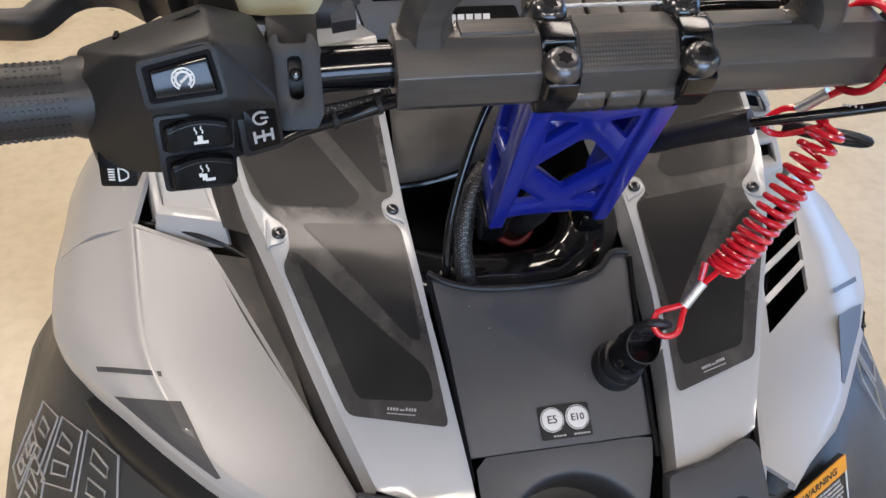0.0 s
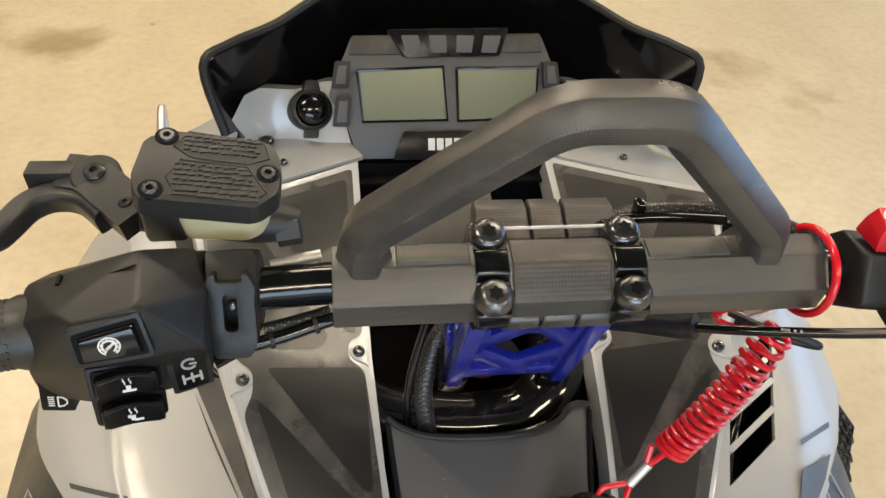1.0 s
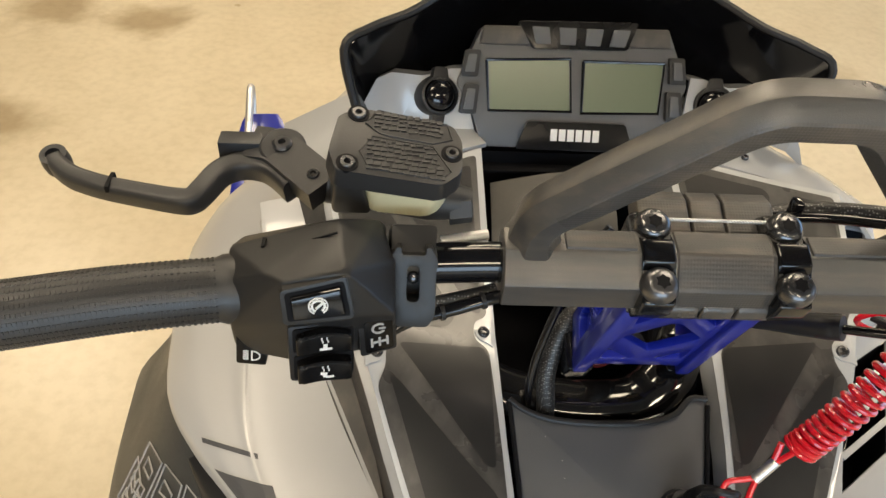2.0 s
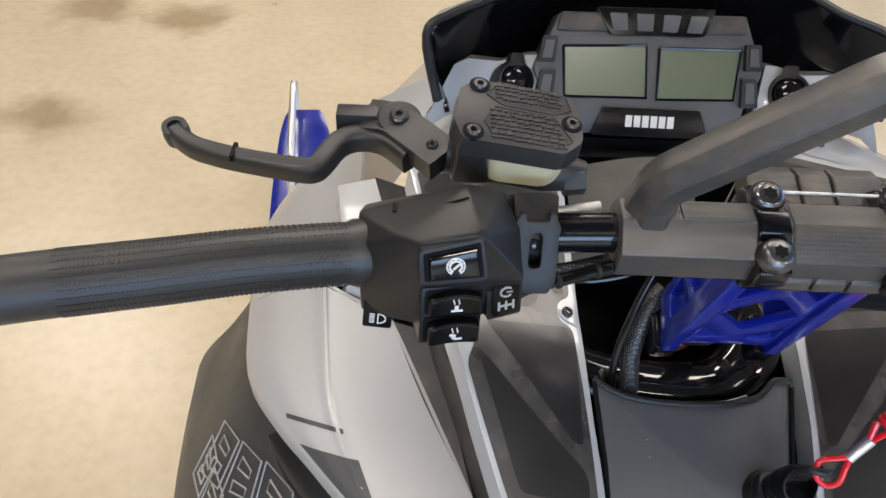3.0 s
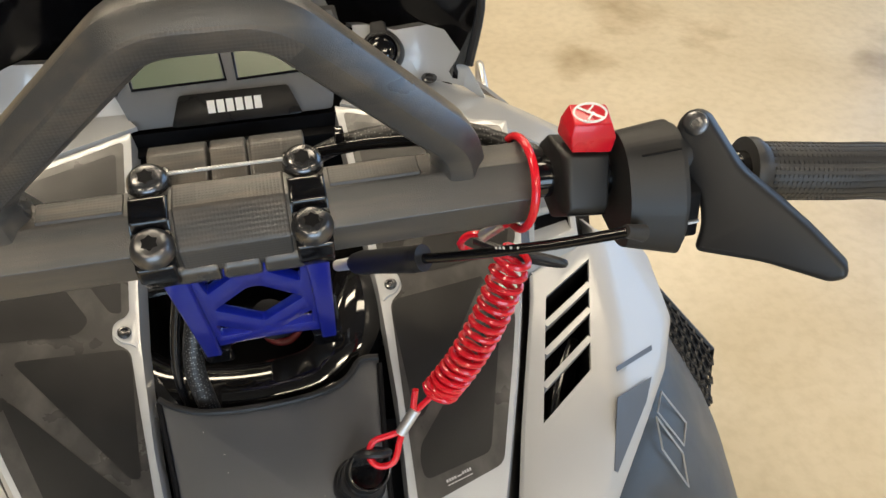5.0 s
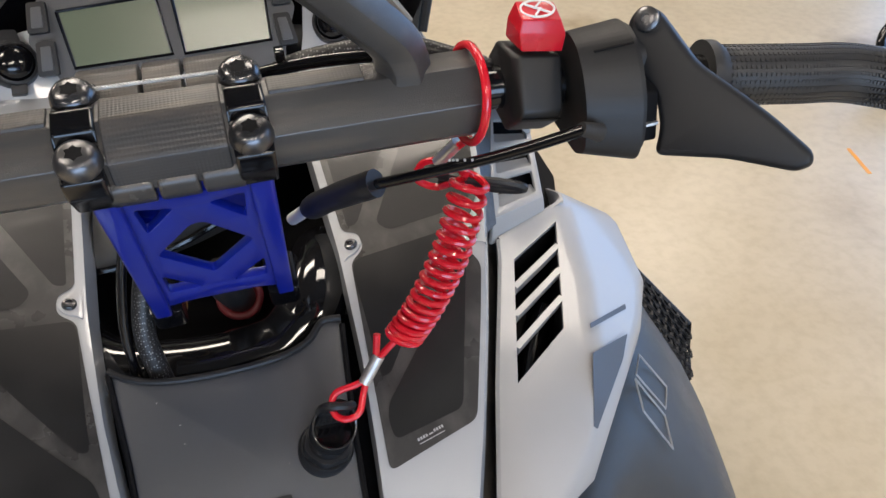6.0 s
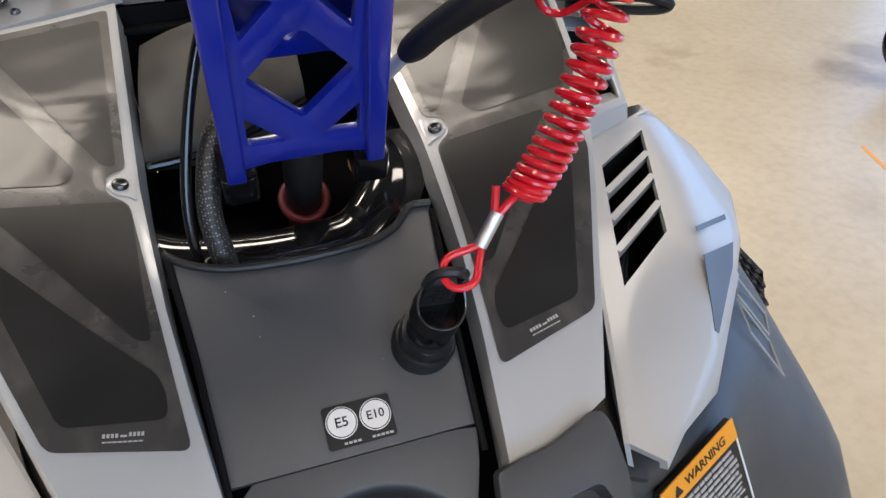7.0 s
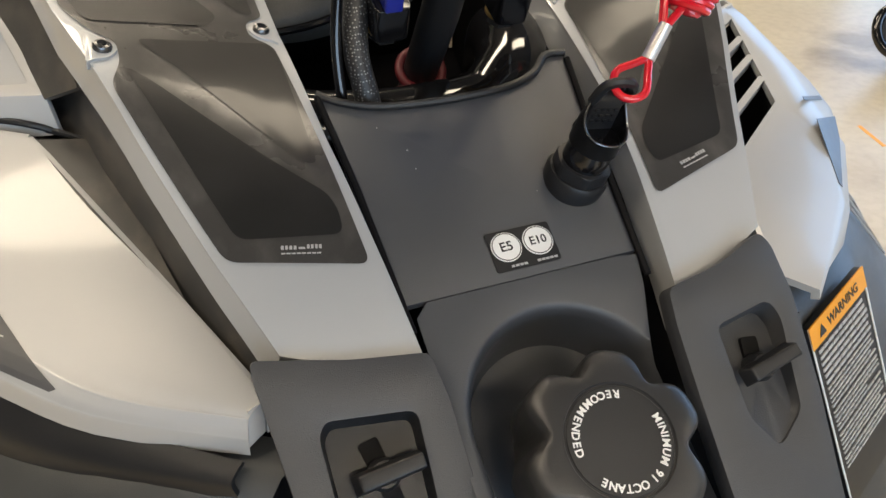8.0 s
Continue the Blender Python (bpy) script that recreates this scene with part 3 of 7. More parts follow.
def vent_panel(s):
    ob = part("vent_panel", draped(s, PANEL, 0.0, 0.009, bev=0.0026), SILVER2, sled, "silver painted vent panel", angle=30)
    for chain, out in (((3, 4, 5, 6, 7), 0.003), ((11, 10, 9, 8), -0.002), ((0, 11), -0.002), ((2, 3), 0.003)):
        pts = [PANEL[i] for i in chain]
        line = [tuple(Vector(a).lerp(Vector(b), f / 6)) for a, b in zip(pts, pts[1:]) for f in range(6)] + [pts[-1]]
        top = [on_vent(s, u, y, -0.003) for u, y in line]
        part("panel_skirt", loft([top, [p + Vector((s * out * 0.5, 0, -0.009)) for p in top], [p + Vector((s * out, 0, -0.022)) for p in top]]), SILVER2, ob)
    part("film", draped(s, rounded(FILM_EDGE, 0.0055, 5), 0.0007, 0.0), FILM, ob, "smoky grey film over the vent")
    for poly in NETS:
        part("net", draped(s, rounded(poly, 0.0055, 5), 0.0012, 0.0, cell=0.0075), NET, ob, "dark fine net showing through")
    # silver ears with screws
    for u, y in ((0.0972, 0.1026), (0.1804, 0.0734)):
        c = on_vent(s, u, y)
        n = (on_vent(s, u, y, 0.01) - c).normalized()
        to = -1 if u < 0.14 else 1
        e = to * s * 0.0105
        ear = rounded([(e * 0.78, -0.0125), (e * 0.78, 0.0125), (e * 0.45, 0.0092), (-to * s * 0.0030, 0.0074), (-to * s * 0.0080, 0.0), (-to * s * 0.0030, -0.0074), (e * 0.45, -0.0092)], 0.0045)
        part("screw_ear", prism(ear, -0.004, 0.0014, frame_m(c, (1, 0, 0), n), 0.0005), SILVER2, ob)
        small_screw(c + n * 0.0014, n, ob)
    # a brand mark, as plain bars
    c = on_vent(s, 0.1135, -0.0352, 0.0012)
    m = frame_m(c, on_vent(s, 0.1135 + s * 0.01, -0.0352 + s * 0.0019, 0.0012) - c, on_vent(s, 0.1135, -0.0352, 0.01) - c)
    part("mark", bars([(-0.0080 + 0.0020 * i, 0.0019, 0.0013, 0.0019) for i in range(4)] + [(0.0012, 0.0016, 0.0030, 0.0010)] + [(0.0042 + 0.0019 * i, 0.0023, 0.0012, 0.0020) for i in range(4)] + [(-0.0076 + 0.0024 * i, -0.0011, 0.0019, 0.0007) for i in range(8)], m, 0.0003), GREYPRINT, ob, "small white maker's mark", smooth=False)
    return ob


for s in (-1, 1):
    vent_panel(s)

# console between the vent panels
CON_N = Vector((0, -0.5565, 1)).normalized()


def on_con(u, y, h=0.0):
    return S(1, u, y, 0.872 + 0.5565 * (y + 0.062)) + CON_N * h


edge = [(-0.0775, 0.054), (-0.066, 0.047), (-0.045, 0.041), (-0.010, 0.0385), (0.030, 0.040), (0.052, 0.046), (0.064, 0.056), (0.0775, 0.056)]
vs = [on_con(-0.0665, -0.062)] + [on_con(*q) for q in edge] + [on_con(0.0665, -0.062)]
con = part("console_cover", shell(vs, [list(range(len(vs)))], 0.006, 0.0015), CONSOLE, sled, "matt black plastic console cover")
part("lip", sweep(smooth_path([on_con(u, y, 0.0012) for u, y in edge], 4), 0.0024, 8), BLACK, con)
for s in (-1, 1):
    part("seam", sweep([on_con(s * 0.0660, -0.075, 0.001), on_con(s * 0.0715, 0.0, 0.001), on_con(s * 0.0775, 0.052, 0.001)], 0.0020, 8), DARK, con)
# Added sheet: its near-black colour stands for shade in the console gaps.
part("console_backing", loft([[S(1, u, y, z) for u in (-0.150, -0.075, 0.0, 0.075, 0.150)] for y, z in ((0.10, 0.895), (0.03, 0.868), (-0.06, 0.820), (-0.10, 0.790), (-0.32, 0.690))]), DARK, sled, "near-black sheet added to darken the gaps under the console")
# ethanol sticker
m = frame_m(on_con(0.0045, -0.0475, 0.0004), (1, 0, 0), CON_N)
stick = part("fuel_sticker", prism(rounded([(-0.0185, -0.0115), (0.0185, -0.0115), (0.0185, 0.0115), (-0.0185, 0.0115)], 0.002), 0, 0.0006, m), LABEL, con, "black sticker with two white rings")
for i, word in enumerate(("E5", "E10")):
    mm = m @ Matrix.Translation(((-0.0090, 0.0093)[i], 0.0018, 0.0006))
    bm = lathe([(0.0085, 0), (0.0085, 0.0003)], mm, 36)
    part("disc", bm, WHITE, stick, "white disc")
    ring = bmesh.new()
    for k in range(36):
        a, b = 2 * math.pi * k / 36, 2 * math.pi * (k + 1) / 36
        add_geo(ring, [mm @ Vector((r * math.cos(q), r * math.sin(q), 0.0006)) for r, q in ((0.0075, a), (0.0080, a), (0.0080, b), (0.0075, b))], [(0, 1, 2, 3)])
    lettering(word, 0.0075 if i == 0 else 0.0066, mm @ Matrix.Translation((0, 0, 0.0005)), 0.0001, 0.00008, ring)
    part("print", ring, LABEL, stick, smooth=False)
part("code_print", bars([(-0.009 + 0.0024 * i, -0.0094, 0.0018, 0.0012) for i in range(4)] + [(0.006 + 0.0024 * i, -0.0094, 0.0018, 0.0012) for i in range(5)], m @ Matrix.Translation((0, 0, 0.0006))), GREYPRINT, stick, smooth=False)

rnd = random.Random(21)
for k in range(7):
    u, y = rnd.uniform(-0.055, 0.055), rnd.uniform(-0.055, 0.030)
    r = rnd.uniform(0.00022, 0.00045)
    mm = frame_m(on_con(u, y, 0.0002), (rnd.uniform(-1, 1), rnd.uniform(-1, 1), 0), CON_N)
    part("dust_speck", prism(ngon(r, 5), 0.0, 0.0002, mm @ Matrix.Scale(rnd.choice((1, 1, 3)), 4, (1, 0, 0))), GREYPRINT, con, smooth=False)

# filler well below the console
LOW_N = Vector((0, -0.45, 0.89)).normalized()
LOW = frame_m(S(1, 0, -0.062, 0.872), (1, 0, 0), LOW_N)
own = bmesh.new()
N = 72
WC, WA, WB = (0.0, -0.105), -0.072, -0.145       # middle, and the ends of the slot's spine


def slot_outline(r):
    """A round-ended slot, one point for each of N even angles about its middle."""
    out = []
    for i in range(N):
        a = 2 * math.pi * (i + 0.5) / N
        d = Vector((math.cos(a), math.sin(a)))
        lo, hi = 0.0, 0.3
        for _ in range(30):
            t = (lo + hi) / 2
            p = Vector(WC) + d * t
            y = min(max(p.y, WB), WA)
            if (p - Vector((WC[0], y))).length < r:
                lo = t
            else:
                hi = t
        out.append(tuple(Vector(WC) + d * lo))
    return out


outer = []
for i in range(N):
    a = 2 * math.pi * (i + 0.5) / N
    dx, dy = math.cos(a), math.sin(a)
    x0, x1, y0, y1 = -0.0620, 0.0655, -0.23, -0.0004
    t = min(((x1 if dx > 0 else x0) - WC[0]) / dx if abs(dx) > 1e-6 else 9, ((y1 if dy > 0 else y0) - WC[1]) / dy if abs(dy) > 1e-6 else 9)
    outer.append((WC[0] + dx * t, WC[1] + dy * t, 0.0))
loops = [[(x, y, h) for x, y in slot_outline(r)] for r, h in ((0.0565, 0.0), (0.0548, -0.0008), (0.0530, -0.0034), (0.0515, -0.0085), (0.0500, -0.034), (0.0470, -0.040), (0.0010, -0.040))]


def open_side(p):
    """The well's rim runs out on the throttle side, where a dark gap opens."""
    lim = max(0.067 - 0.36 * max(0.0, -0.004 - p[1]), 0.0470)
    return Vector((min(p[0], lim), p[1], p[2]))


rings = [[own.verts.new(LOW @ open_side(p)) for p in ring] for ring in [outer] + loops]
for a, b in zip(rings, rings[1:]):
    for i in range(N):
        own.faces.new((a[i], a[(i + 1) % N], b[(i + 1) % N], b[i]))
own.faces.new(rings[-1])
part("filler_well", own, CONSOLE, sled, "black plastic well round the fuel filler", angle=50)

# black shoulders under the vent panels
SH_N = Vector((0, -0.8, 1)).normalized()


def shoulder(s):
    def q(u, y, h=0.0):
        return S(s, u, y, 0.866 + 0.8 * (y + 0.098)) + SH_N * h
    u0 = 0.103 if s > 0 else 0.098
    m = frame_m(q(u0, -0.130), (1, 0, 0), SH_N)
    inv = m.inverted()

    def flat2(pts):
        return [tuple((inv @ q(*p)).to_2d()) for p in pts]
    if s > 0:
        edge = [(0.0660, -0.0935), (0.1000, -0.0890), (0.1300, -0.0800), (0.1345, -0.0860), (0.1360, -0.1080), (0.1300, -0.1480), (0.1200, -0.19), (0.120, -0.30), (0.070, -0.30), (0.0610, -0.1750), (0.0620, -0.1380), (0.0635, -0.1080)]
        hole = [(0.0850, -0.1130), (0.1195, -0.1085), (0.1235, -0.1160), (0.1150, -0.1530), (0.0960, -0.1640), (0.0850, -0.1500)]
        deep = (-0.012, -0.0012)
    else:
        edge = [(0.0640, -0.0935), (0.1000, -0.0890), (0.1440, -0.0805), (0.1440, -0.0880), (0.1400, -0.1150), (0.1340, -0.16), (0.130, -0.30), (0.066, -0.30), (0.0600, -0.1600), (0.0600, -0.1400), (0.0610, -0.1100)]
        hole = [(0.0770, -0.1120), (0.1180, -0.1075), (0.1220, -0.1120), (0.1210, -0.1480), (0.1140, -0.1540), (0.0830, -0.1560), (0.0790, -0.1500)]
        deep = (-0.0095, -0.009)
    edge, hole = flat2(edge)[::-1], rounded(flat2(hole)[::-1], 0.005, 3)
    y_lo, y_hi = min(p[1] for p in hole), max(p[1] for p in hole)
    floor_h = [deep[1] + (deep[0] - deep[1]) * ((y - y_lo) / (y_hi - y_lo)) ** 0.7 for x, y in hole]
    k = len(hole)
    cx, cy = sum(p[0] for p in hole) / k, sum(p[1] for p in hole) / k
    ob = part("console_shoulder", holed(rounded(edge, 0.004, 3), [hole], -0.012, 0.0, m, 0.0016), SHOULDER, sled, "black moulded plastic shoulder")
    pan = bmesh.new()
    sunk = [((x - cx) * 0.90 + cx, (y - cy) * 0.90 + cy) for x, y in hole]
    rows = [[(x, y, -0.0012) for x, y in hole], [(x, y, h) for (x, y), h in zip(sunk, floor_h)]]
    vs = [m @ Vector(p) for r in rows for p in r] + [m @ Vector((cx, cy, sum(floor_h) / k))]
    add_geo(pan, vs, [(i, (i + 1) % k, k + (i + 1) % k, k + i) for i in range(k)] + [(k + i, k + (i + 1) % k, 2 * k) for i in range(k)])
    part("recess", pan, SHOULDER if s > 0 else BLACK, ob, "moulded recess for the latch")
    c = m @ Vector((*((0.0, -0.004) if s > 0 else (0.0, 0.0)), sum(floor_h) / k - 0.0005))
    return frame_m(c, (1, 0, 0), SH_N)


LATCH_M = {s: shoulder(s) for s in (-1, 1)}


# side hood panels
# Black strip standing for the shadow gap between the hood panels.
part("gap_shade", sweep(smooth_path([S(-1, 0.300, 0.186, 0.897), S(-1, 0.262, 0.168, 0.899), S(-1, 0.232, 0.150, 0.898), S(-1, 0.198, 0.120, 0.893), S(-1, 0.196, 0.112, 0.885)], 5), 0.0022, 8), BLACK, sled, "thin black strip for the shade of the panel gap")
def z_hood(y):
    return 0.868 + 0.22 * y


# the outer panel on the drive side, from its tip to its front edge: inner edge, crease and outer edge
HOOD_IN = [(0.1405, -0.0770, 0.8510), (0.1550, -0.0420, 0.8588), (0.1690, -0.0120, 0.8655), (0.1815, 0.0130, 0.8710), (0.2105, 0.0700, 0.8838), (0.2320, 0.1200, 0.8950), (0.2420, 0.1400, 0.8990)]
HOOD_CREASE = [(0.1498, -0.0832, 0.8470), (0.2080, -0.0540, 0.8545), (0.2430, -0.0200, 0.8622), (0.2660, 0.0150, 0.8705), (0.2840, 0.0560, 0.8810), (0.2930, 0.1040, 0.8915), (0.3020, 0.1720, 0.9045)]
HOOD_OUT = [(0.1518, -0.0870, 0.8360), (0.2190, -0.0545, 0.8450), (0.2640, -0.0150, 0.8520), (0.3040, 0.0290, 0.8530), (0.3360, 0.0660, 0.8510), (0.3700, 0.1210, 0.8430), (0.3830, 0.1980, 0.8440)]


def hood_rows():
    """Rows of skin points across the panel: a flat top, a ridge at the crease, a shallow dish and a rolled lip."""
    rows = []
    for k, (a, b, c) in enumerate(zip(HOOD_IN, HOOD_CREASE, HOOD_OUT)):
        a, b, c = Vector(a), Vector(b), Vector(c)
        w, wide = k / 6, (c - b).length
        ridge = max(0.0, w - 0.35) * 0.0034
        up = Vector((0, -0.2, 1))
        row = [a, a.lerp(b, 0.36) + up * 0.0004, a.lerp(b, 0.72) + up * 0.0008, a.lerp(b, 0.93), b + up * ridge]
        row += [b.lerp(c, 0.14) + up * (0.028 * wide), b.lerp(c, 0.34) + up * (0.062 * wide), b.lerp(c, 0.62) + up * (0.100 * wide), b.lerp(c, 0.86) + up * (0.060 * wide), c, c + Vector((0.0005, -0.0005, -0.009 - 0.013 * w))]
        rows.append(row)
    return rows


STRIPE = {-1: [(-0.05, 0.25), (1.02, 0.43), (1.02, 0.49), (-0.06, 0.31)], 1: [(-0.12, 0.37), (1.00, 0.58), (1.00, 0.65), (-0.12, 0.43)]}
WEDGE = {-1: [(-0.16, 0.05), (0.83, -0.17), (0.12, 1.04), (0.04, 1.04)], 1: [(-0.20, -0.09), (0.73, -0.30), (0.70, 0.05), (0.24, 0.89), (0.13, 0.85)]}


def hood_panel(s):
    P = {
        "a0": (0.150, -0.086, 0.849), "a1": (0.184, 0.014, z_hood(0.014)), "a2": (0.224, 0.120, 0.896), "a3": (0.231, 0.144, 0.901),
        "b0": (0.166, -0.101, 0.845), "b1": (0.232, -0.040, 0.858), "b2": (0.268, 0.018, 0.871), "b3": (0.290, 0.088, 0.887), "b4": (0.304, 0.174, 0.905),
        "c1": (0.238, -0.048, 0.848), "c2": (0.308, 0.030, 0.850), "c3": (0.338, 0.066, 0.846), "c4": (0.372, 0.120, 0.838), "c5": (0.386, 0.200, 0.838),
        "d0": (0.167, -0.1025, 0.8385), "d1": (0.236, -0.054, 0.826), "d2": (0.300, 0.022, 0.818), "d3": (0.334, 0.062, 0.812), "d4": (0.366, 0.118, 0.806), "d5": (0.384, 0.205, 0.795),
        "t0": (0.236, 0.122, z_hood(0.122)), "t1": (0.287, 0.152, z_hood(0.152)), "t2": (0.252, 0.050, z_hood(0.050)), "t3": (0.199, 0.014, z_hood(0.014)),
        "f4": (0.318, 0.236, 0.912), "f5": (0.382, 0.270, 0.862),
        "e0": (0.186, -0.0835, 0.8490), "e1": (0.1885, -0.0850, 0.8425),
    }
    if s < 0:
        P.update(a0=(0.1405, -0.0770, 0.8510), a1=(0.1815, 0.013, z_hood(0.013)), a2=(0.2320, 0.120, 0.895), a3=(0.2420, 0.1400, 0.8990),
                 b0=(0.1490, -0.0815, 0.8500), c1=(0.2360, -0.0450, 0.850), d0=(0.1525, -0.0880, 0.8320), d1=(0.2300, -0.0500, 0.8425),
                 d2=(0.3040, 0.030, 0.8410), d3=(0.335, 0.064, 0.836), d4=(0.369, 0.118, 0.828), d5=(0.385, 0.203, 0.820),
                 e0=(0.1760, -0.0690, 0.8530), e1=(0.1720, -0.0740, 0.8345), t3=(0.190, 0.014, z_hood(0.014)))
    if s > 0:
        P["f4"], P["f5"] = (0.3065, 0.186, 0.9045), (0.374, 0.212, 0.846)
    keys = list(P)
    ix = {k: i for i, k in enumerate(keys)}
    vs = [S(s, *P[k]) for k in keys]
    if s > 0:
        top = ["a3 b4 t1 t0", "a2 a3 t0", "a1 a2 t0 t3", "a0 a1 t3", "b0 a0 t3 b1 e0", "b1 t3 t2 b2", "b2 t2 t1 b3", "b3 t1 b4"]
    else:
        top = ["a3 b4 t1 t0", "a2 a3 t0", "a1 a2 t0 t3", "a0 a1 t3", "b0 a0 t3 b1 e0", "b1 t3 t2 b2", "b2 t2 t1 b3", "b3 t1 b4", "t0 t1 t2 t3"]
    faces = top + ["b0 e0 e1 d0", "e0 b1 c1 e1", "b1 b2 c2 c1", "b2 b3 c3 c2", "b3 b4 c4 c3", "b4 f4 f5 c5", "b4 c5 c4", "c1 d1 e1", "c1 c2 d2 d1", "c2 c3 d3 d2", "c3 c4 d4 d3", "c4 c5 d5 d4"]
    fs = [[ix[k] for k in f.split()] for f in faces]
    rd = [(ix[a], ix[b]) for a, b in (("b2", "b3"), ("b3", "b4"), ("c2", "c3"), ("c3", "c4"), ("c4", "c5"))]
    if s > 0:
        skin = shell(vs, fs, 0.005, 0.0016, 2, rd, 0.017)
    else:
        skin = loft([[S(s, *p) for p in r] for r in hood_rows()], sub=4)
    ob = part("hood_side_panel", skin, SILVER, sled, "pearl silver painted hood side panel", angle=50)
    tree = BVHTree.FromPolygons([v.co.copy() for v in ob.data.vertices], [tuple(f.vertices) for f in ob.data.polygons])

    def q(u, y, h):
        return S(s, u, y, z_hood(y) + h)
    # upright edge along the gap
    part("inner_flange", loft([[S(s, *P["a0"]), S(s, *P["a1"]), S(s, *P["a2"]), S(s, *P["a3"])], [S(s, P["a0"][0] + 0.002, P["a0"][1] - 0.006, 0.834), S(s, P["a1"][0] + 0.002, 0.014, 0.84), S(s, P["a2"][0] + 0.002, 0.120, 0.86), S(s, P["a3"][0] + 0.002, 0.144, 0.865)]], thick=0.003), SILVER, ob)
    if s < 0:
        part("end_facet", shell([S(s, *P["a0"]), S(s, *P["b0"]), S(s, *P["d0"]), S(s, 0.1430, -0.0840, 0.836)], [(0, 1, 2, 3)], 0.003, 0.0008), SILVER, ob)
    part("top_flange", loft([[S(s, *P["a3"]), S(s, *P["b4"]), S(s, *P["f4"])], [S(s, 0.236, 0.150, 0.87), S(s, 0.306, 0.184, 0.87), S(s, 0.318, 0.240, 0.87)]], thick=0.003), SILVER, ob)

    def facet(a, b, c, pts, h=0.0005):
        """A decal on the plane through three corners, from weights of them."""
        A, B, C = (S(s, *P[k]) for k in (a, b, c))
        n = (B - A).cross(C - A).normalized()
        n = n if n.z > 0 else -n
        own = shell([A + (B - A) * i + (C - A) * j + n * h for i, j in pts], [list(range(len(pts)))], 0.0003)
        if s < 0:
            # lay it on the curved skin
            own.free()
            own = bmesh.new()
            add_geo(own, [A + (B - A) * i + (C - A) * j for i, j in pts], [list(range(len(pts)))])
            bmesh.ops.triangulate(own, faces=own.faces[:])
            bmesh.ops.subdivide_edges(own, edges=own.edges[:], cuts=7, use_grid_fill=True)
            for v in own.verts:
                hit = tree.ray_cast(v.co + n * 0.04, -n, 0.08)
                if hit[0]:
                    v.co = hit[0] + n * 0.0006
        return own
    part("stripe", facet("b2", "c2", "b3", STRIPE[s]), DECAL, ob, "thin dark grey stripe", smooth=False)
    part("stripe", facet("b2", "c2", "b1", WEDGE[s]), DECAL, ob, "dark grey wedge decal", smooth=False)
    if s > 0:
        # louvre bars across the opening; duct under it, near black as painted shade
        t0, t1, t2, t3 = (Vector(P[k]) for k in ("t0", "t1", "t2", "t3"))
        for i, f in enumerate((0.24, 0.475, 0.73)):
            a, b = t0.lerp(t3, f), t1.lerp(t2, f)
            part("slat", sweep([S(s, *a), S(s, *b)], 1.0, profile=[(-0.0022, -0.010), (0.0022, -0.010), (0.0026, 0.0), (-0.0026, 0.0)], up=(0, -0.2, 1)), SILVER, ob)
        duct = [[S(s, *(v + Vector((0, 0, -h)))) for v in (t0, t1, t2, t3, t0)] for h in (0.004, 0.012, 0.07)]
        bm = loft(duct)
        add_geo(bm, [p for p in duct[2][:4]], [(0, 1, 2, 3)])
        part("duct", bm, DARK, ob, "air duct, near black for its shade")
        part("duct_hose", sweep(smooth_path([S(s, 0.205, 0.0, 0.835), S(s, 0.225, 0.05, 0.83), S(s, 0.262, 0.11, 0.835)], 6), 0.013, 12), GLOSS, ob)
    else:
        # Strip put in black for the shadow gap where hood and louvre meet.
        part("joint_shade", sweep(smooth_path([S(s, 0.285, 0.172, 0.909), S(s, 0.262, 0.162, 0.905), S(s, 0.244, 0.151, 0.904), S(s, 0.228, 0.147, 0.898), S(s, 0.212, 0.141, 0.889), S(s, 0.207, 0.135, 0.881)], 5), 0.0022, 8), BLACK, ob, "black strip for the shadow gap at the panel joint")
        part("dark_insert", shell([S(s, 0.1820, 0.013, 0.8700), S(s, 0.2020, 0.052, 0.8785), S(s, 0.2420, 0.139, 0.8980), S(s, 0.2020, 0.126, 0.898), S(s, 0.1650, -0.020, 0.8625)], [(0, 1, 2, 3, 4)], 0.002), BROWNBLACK, ob, "dark plastic edge")
    return ob


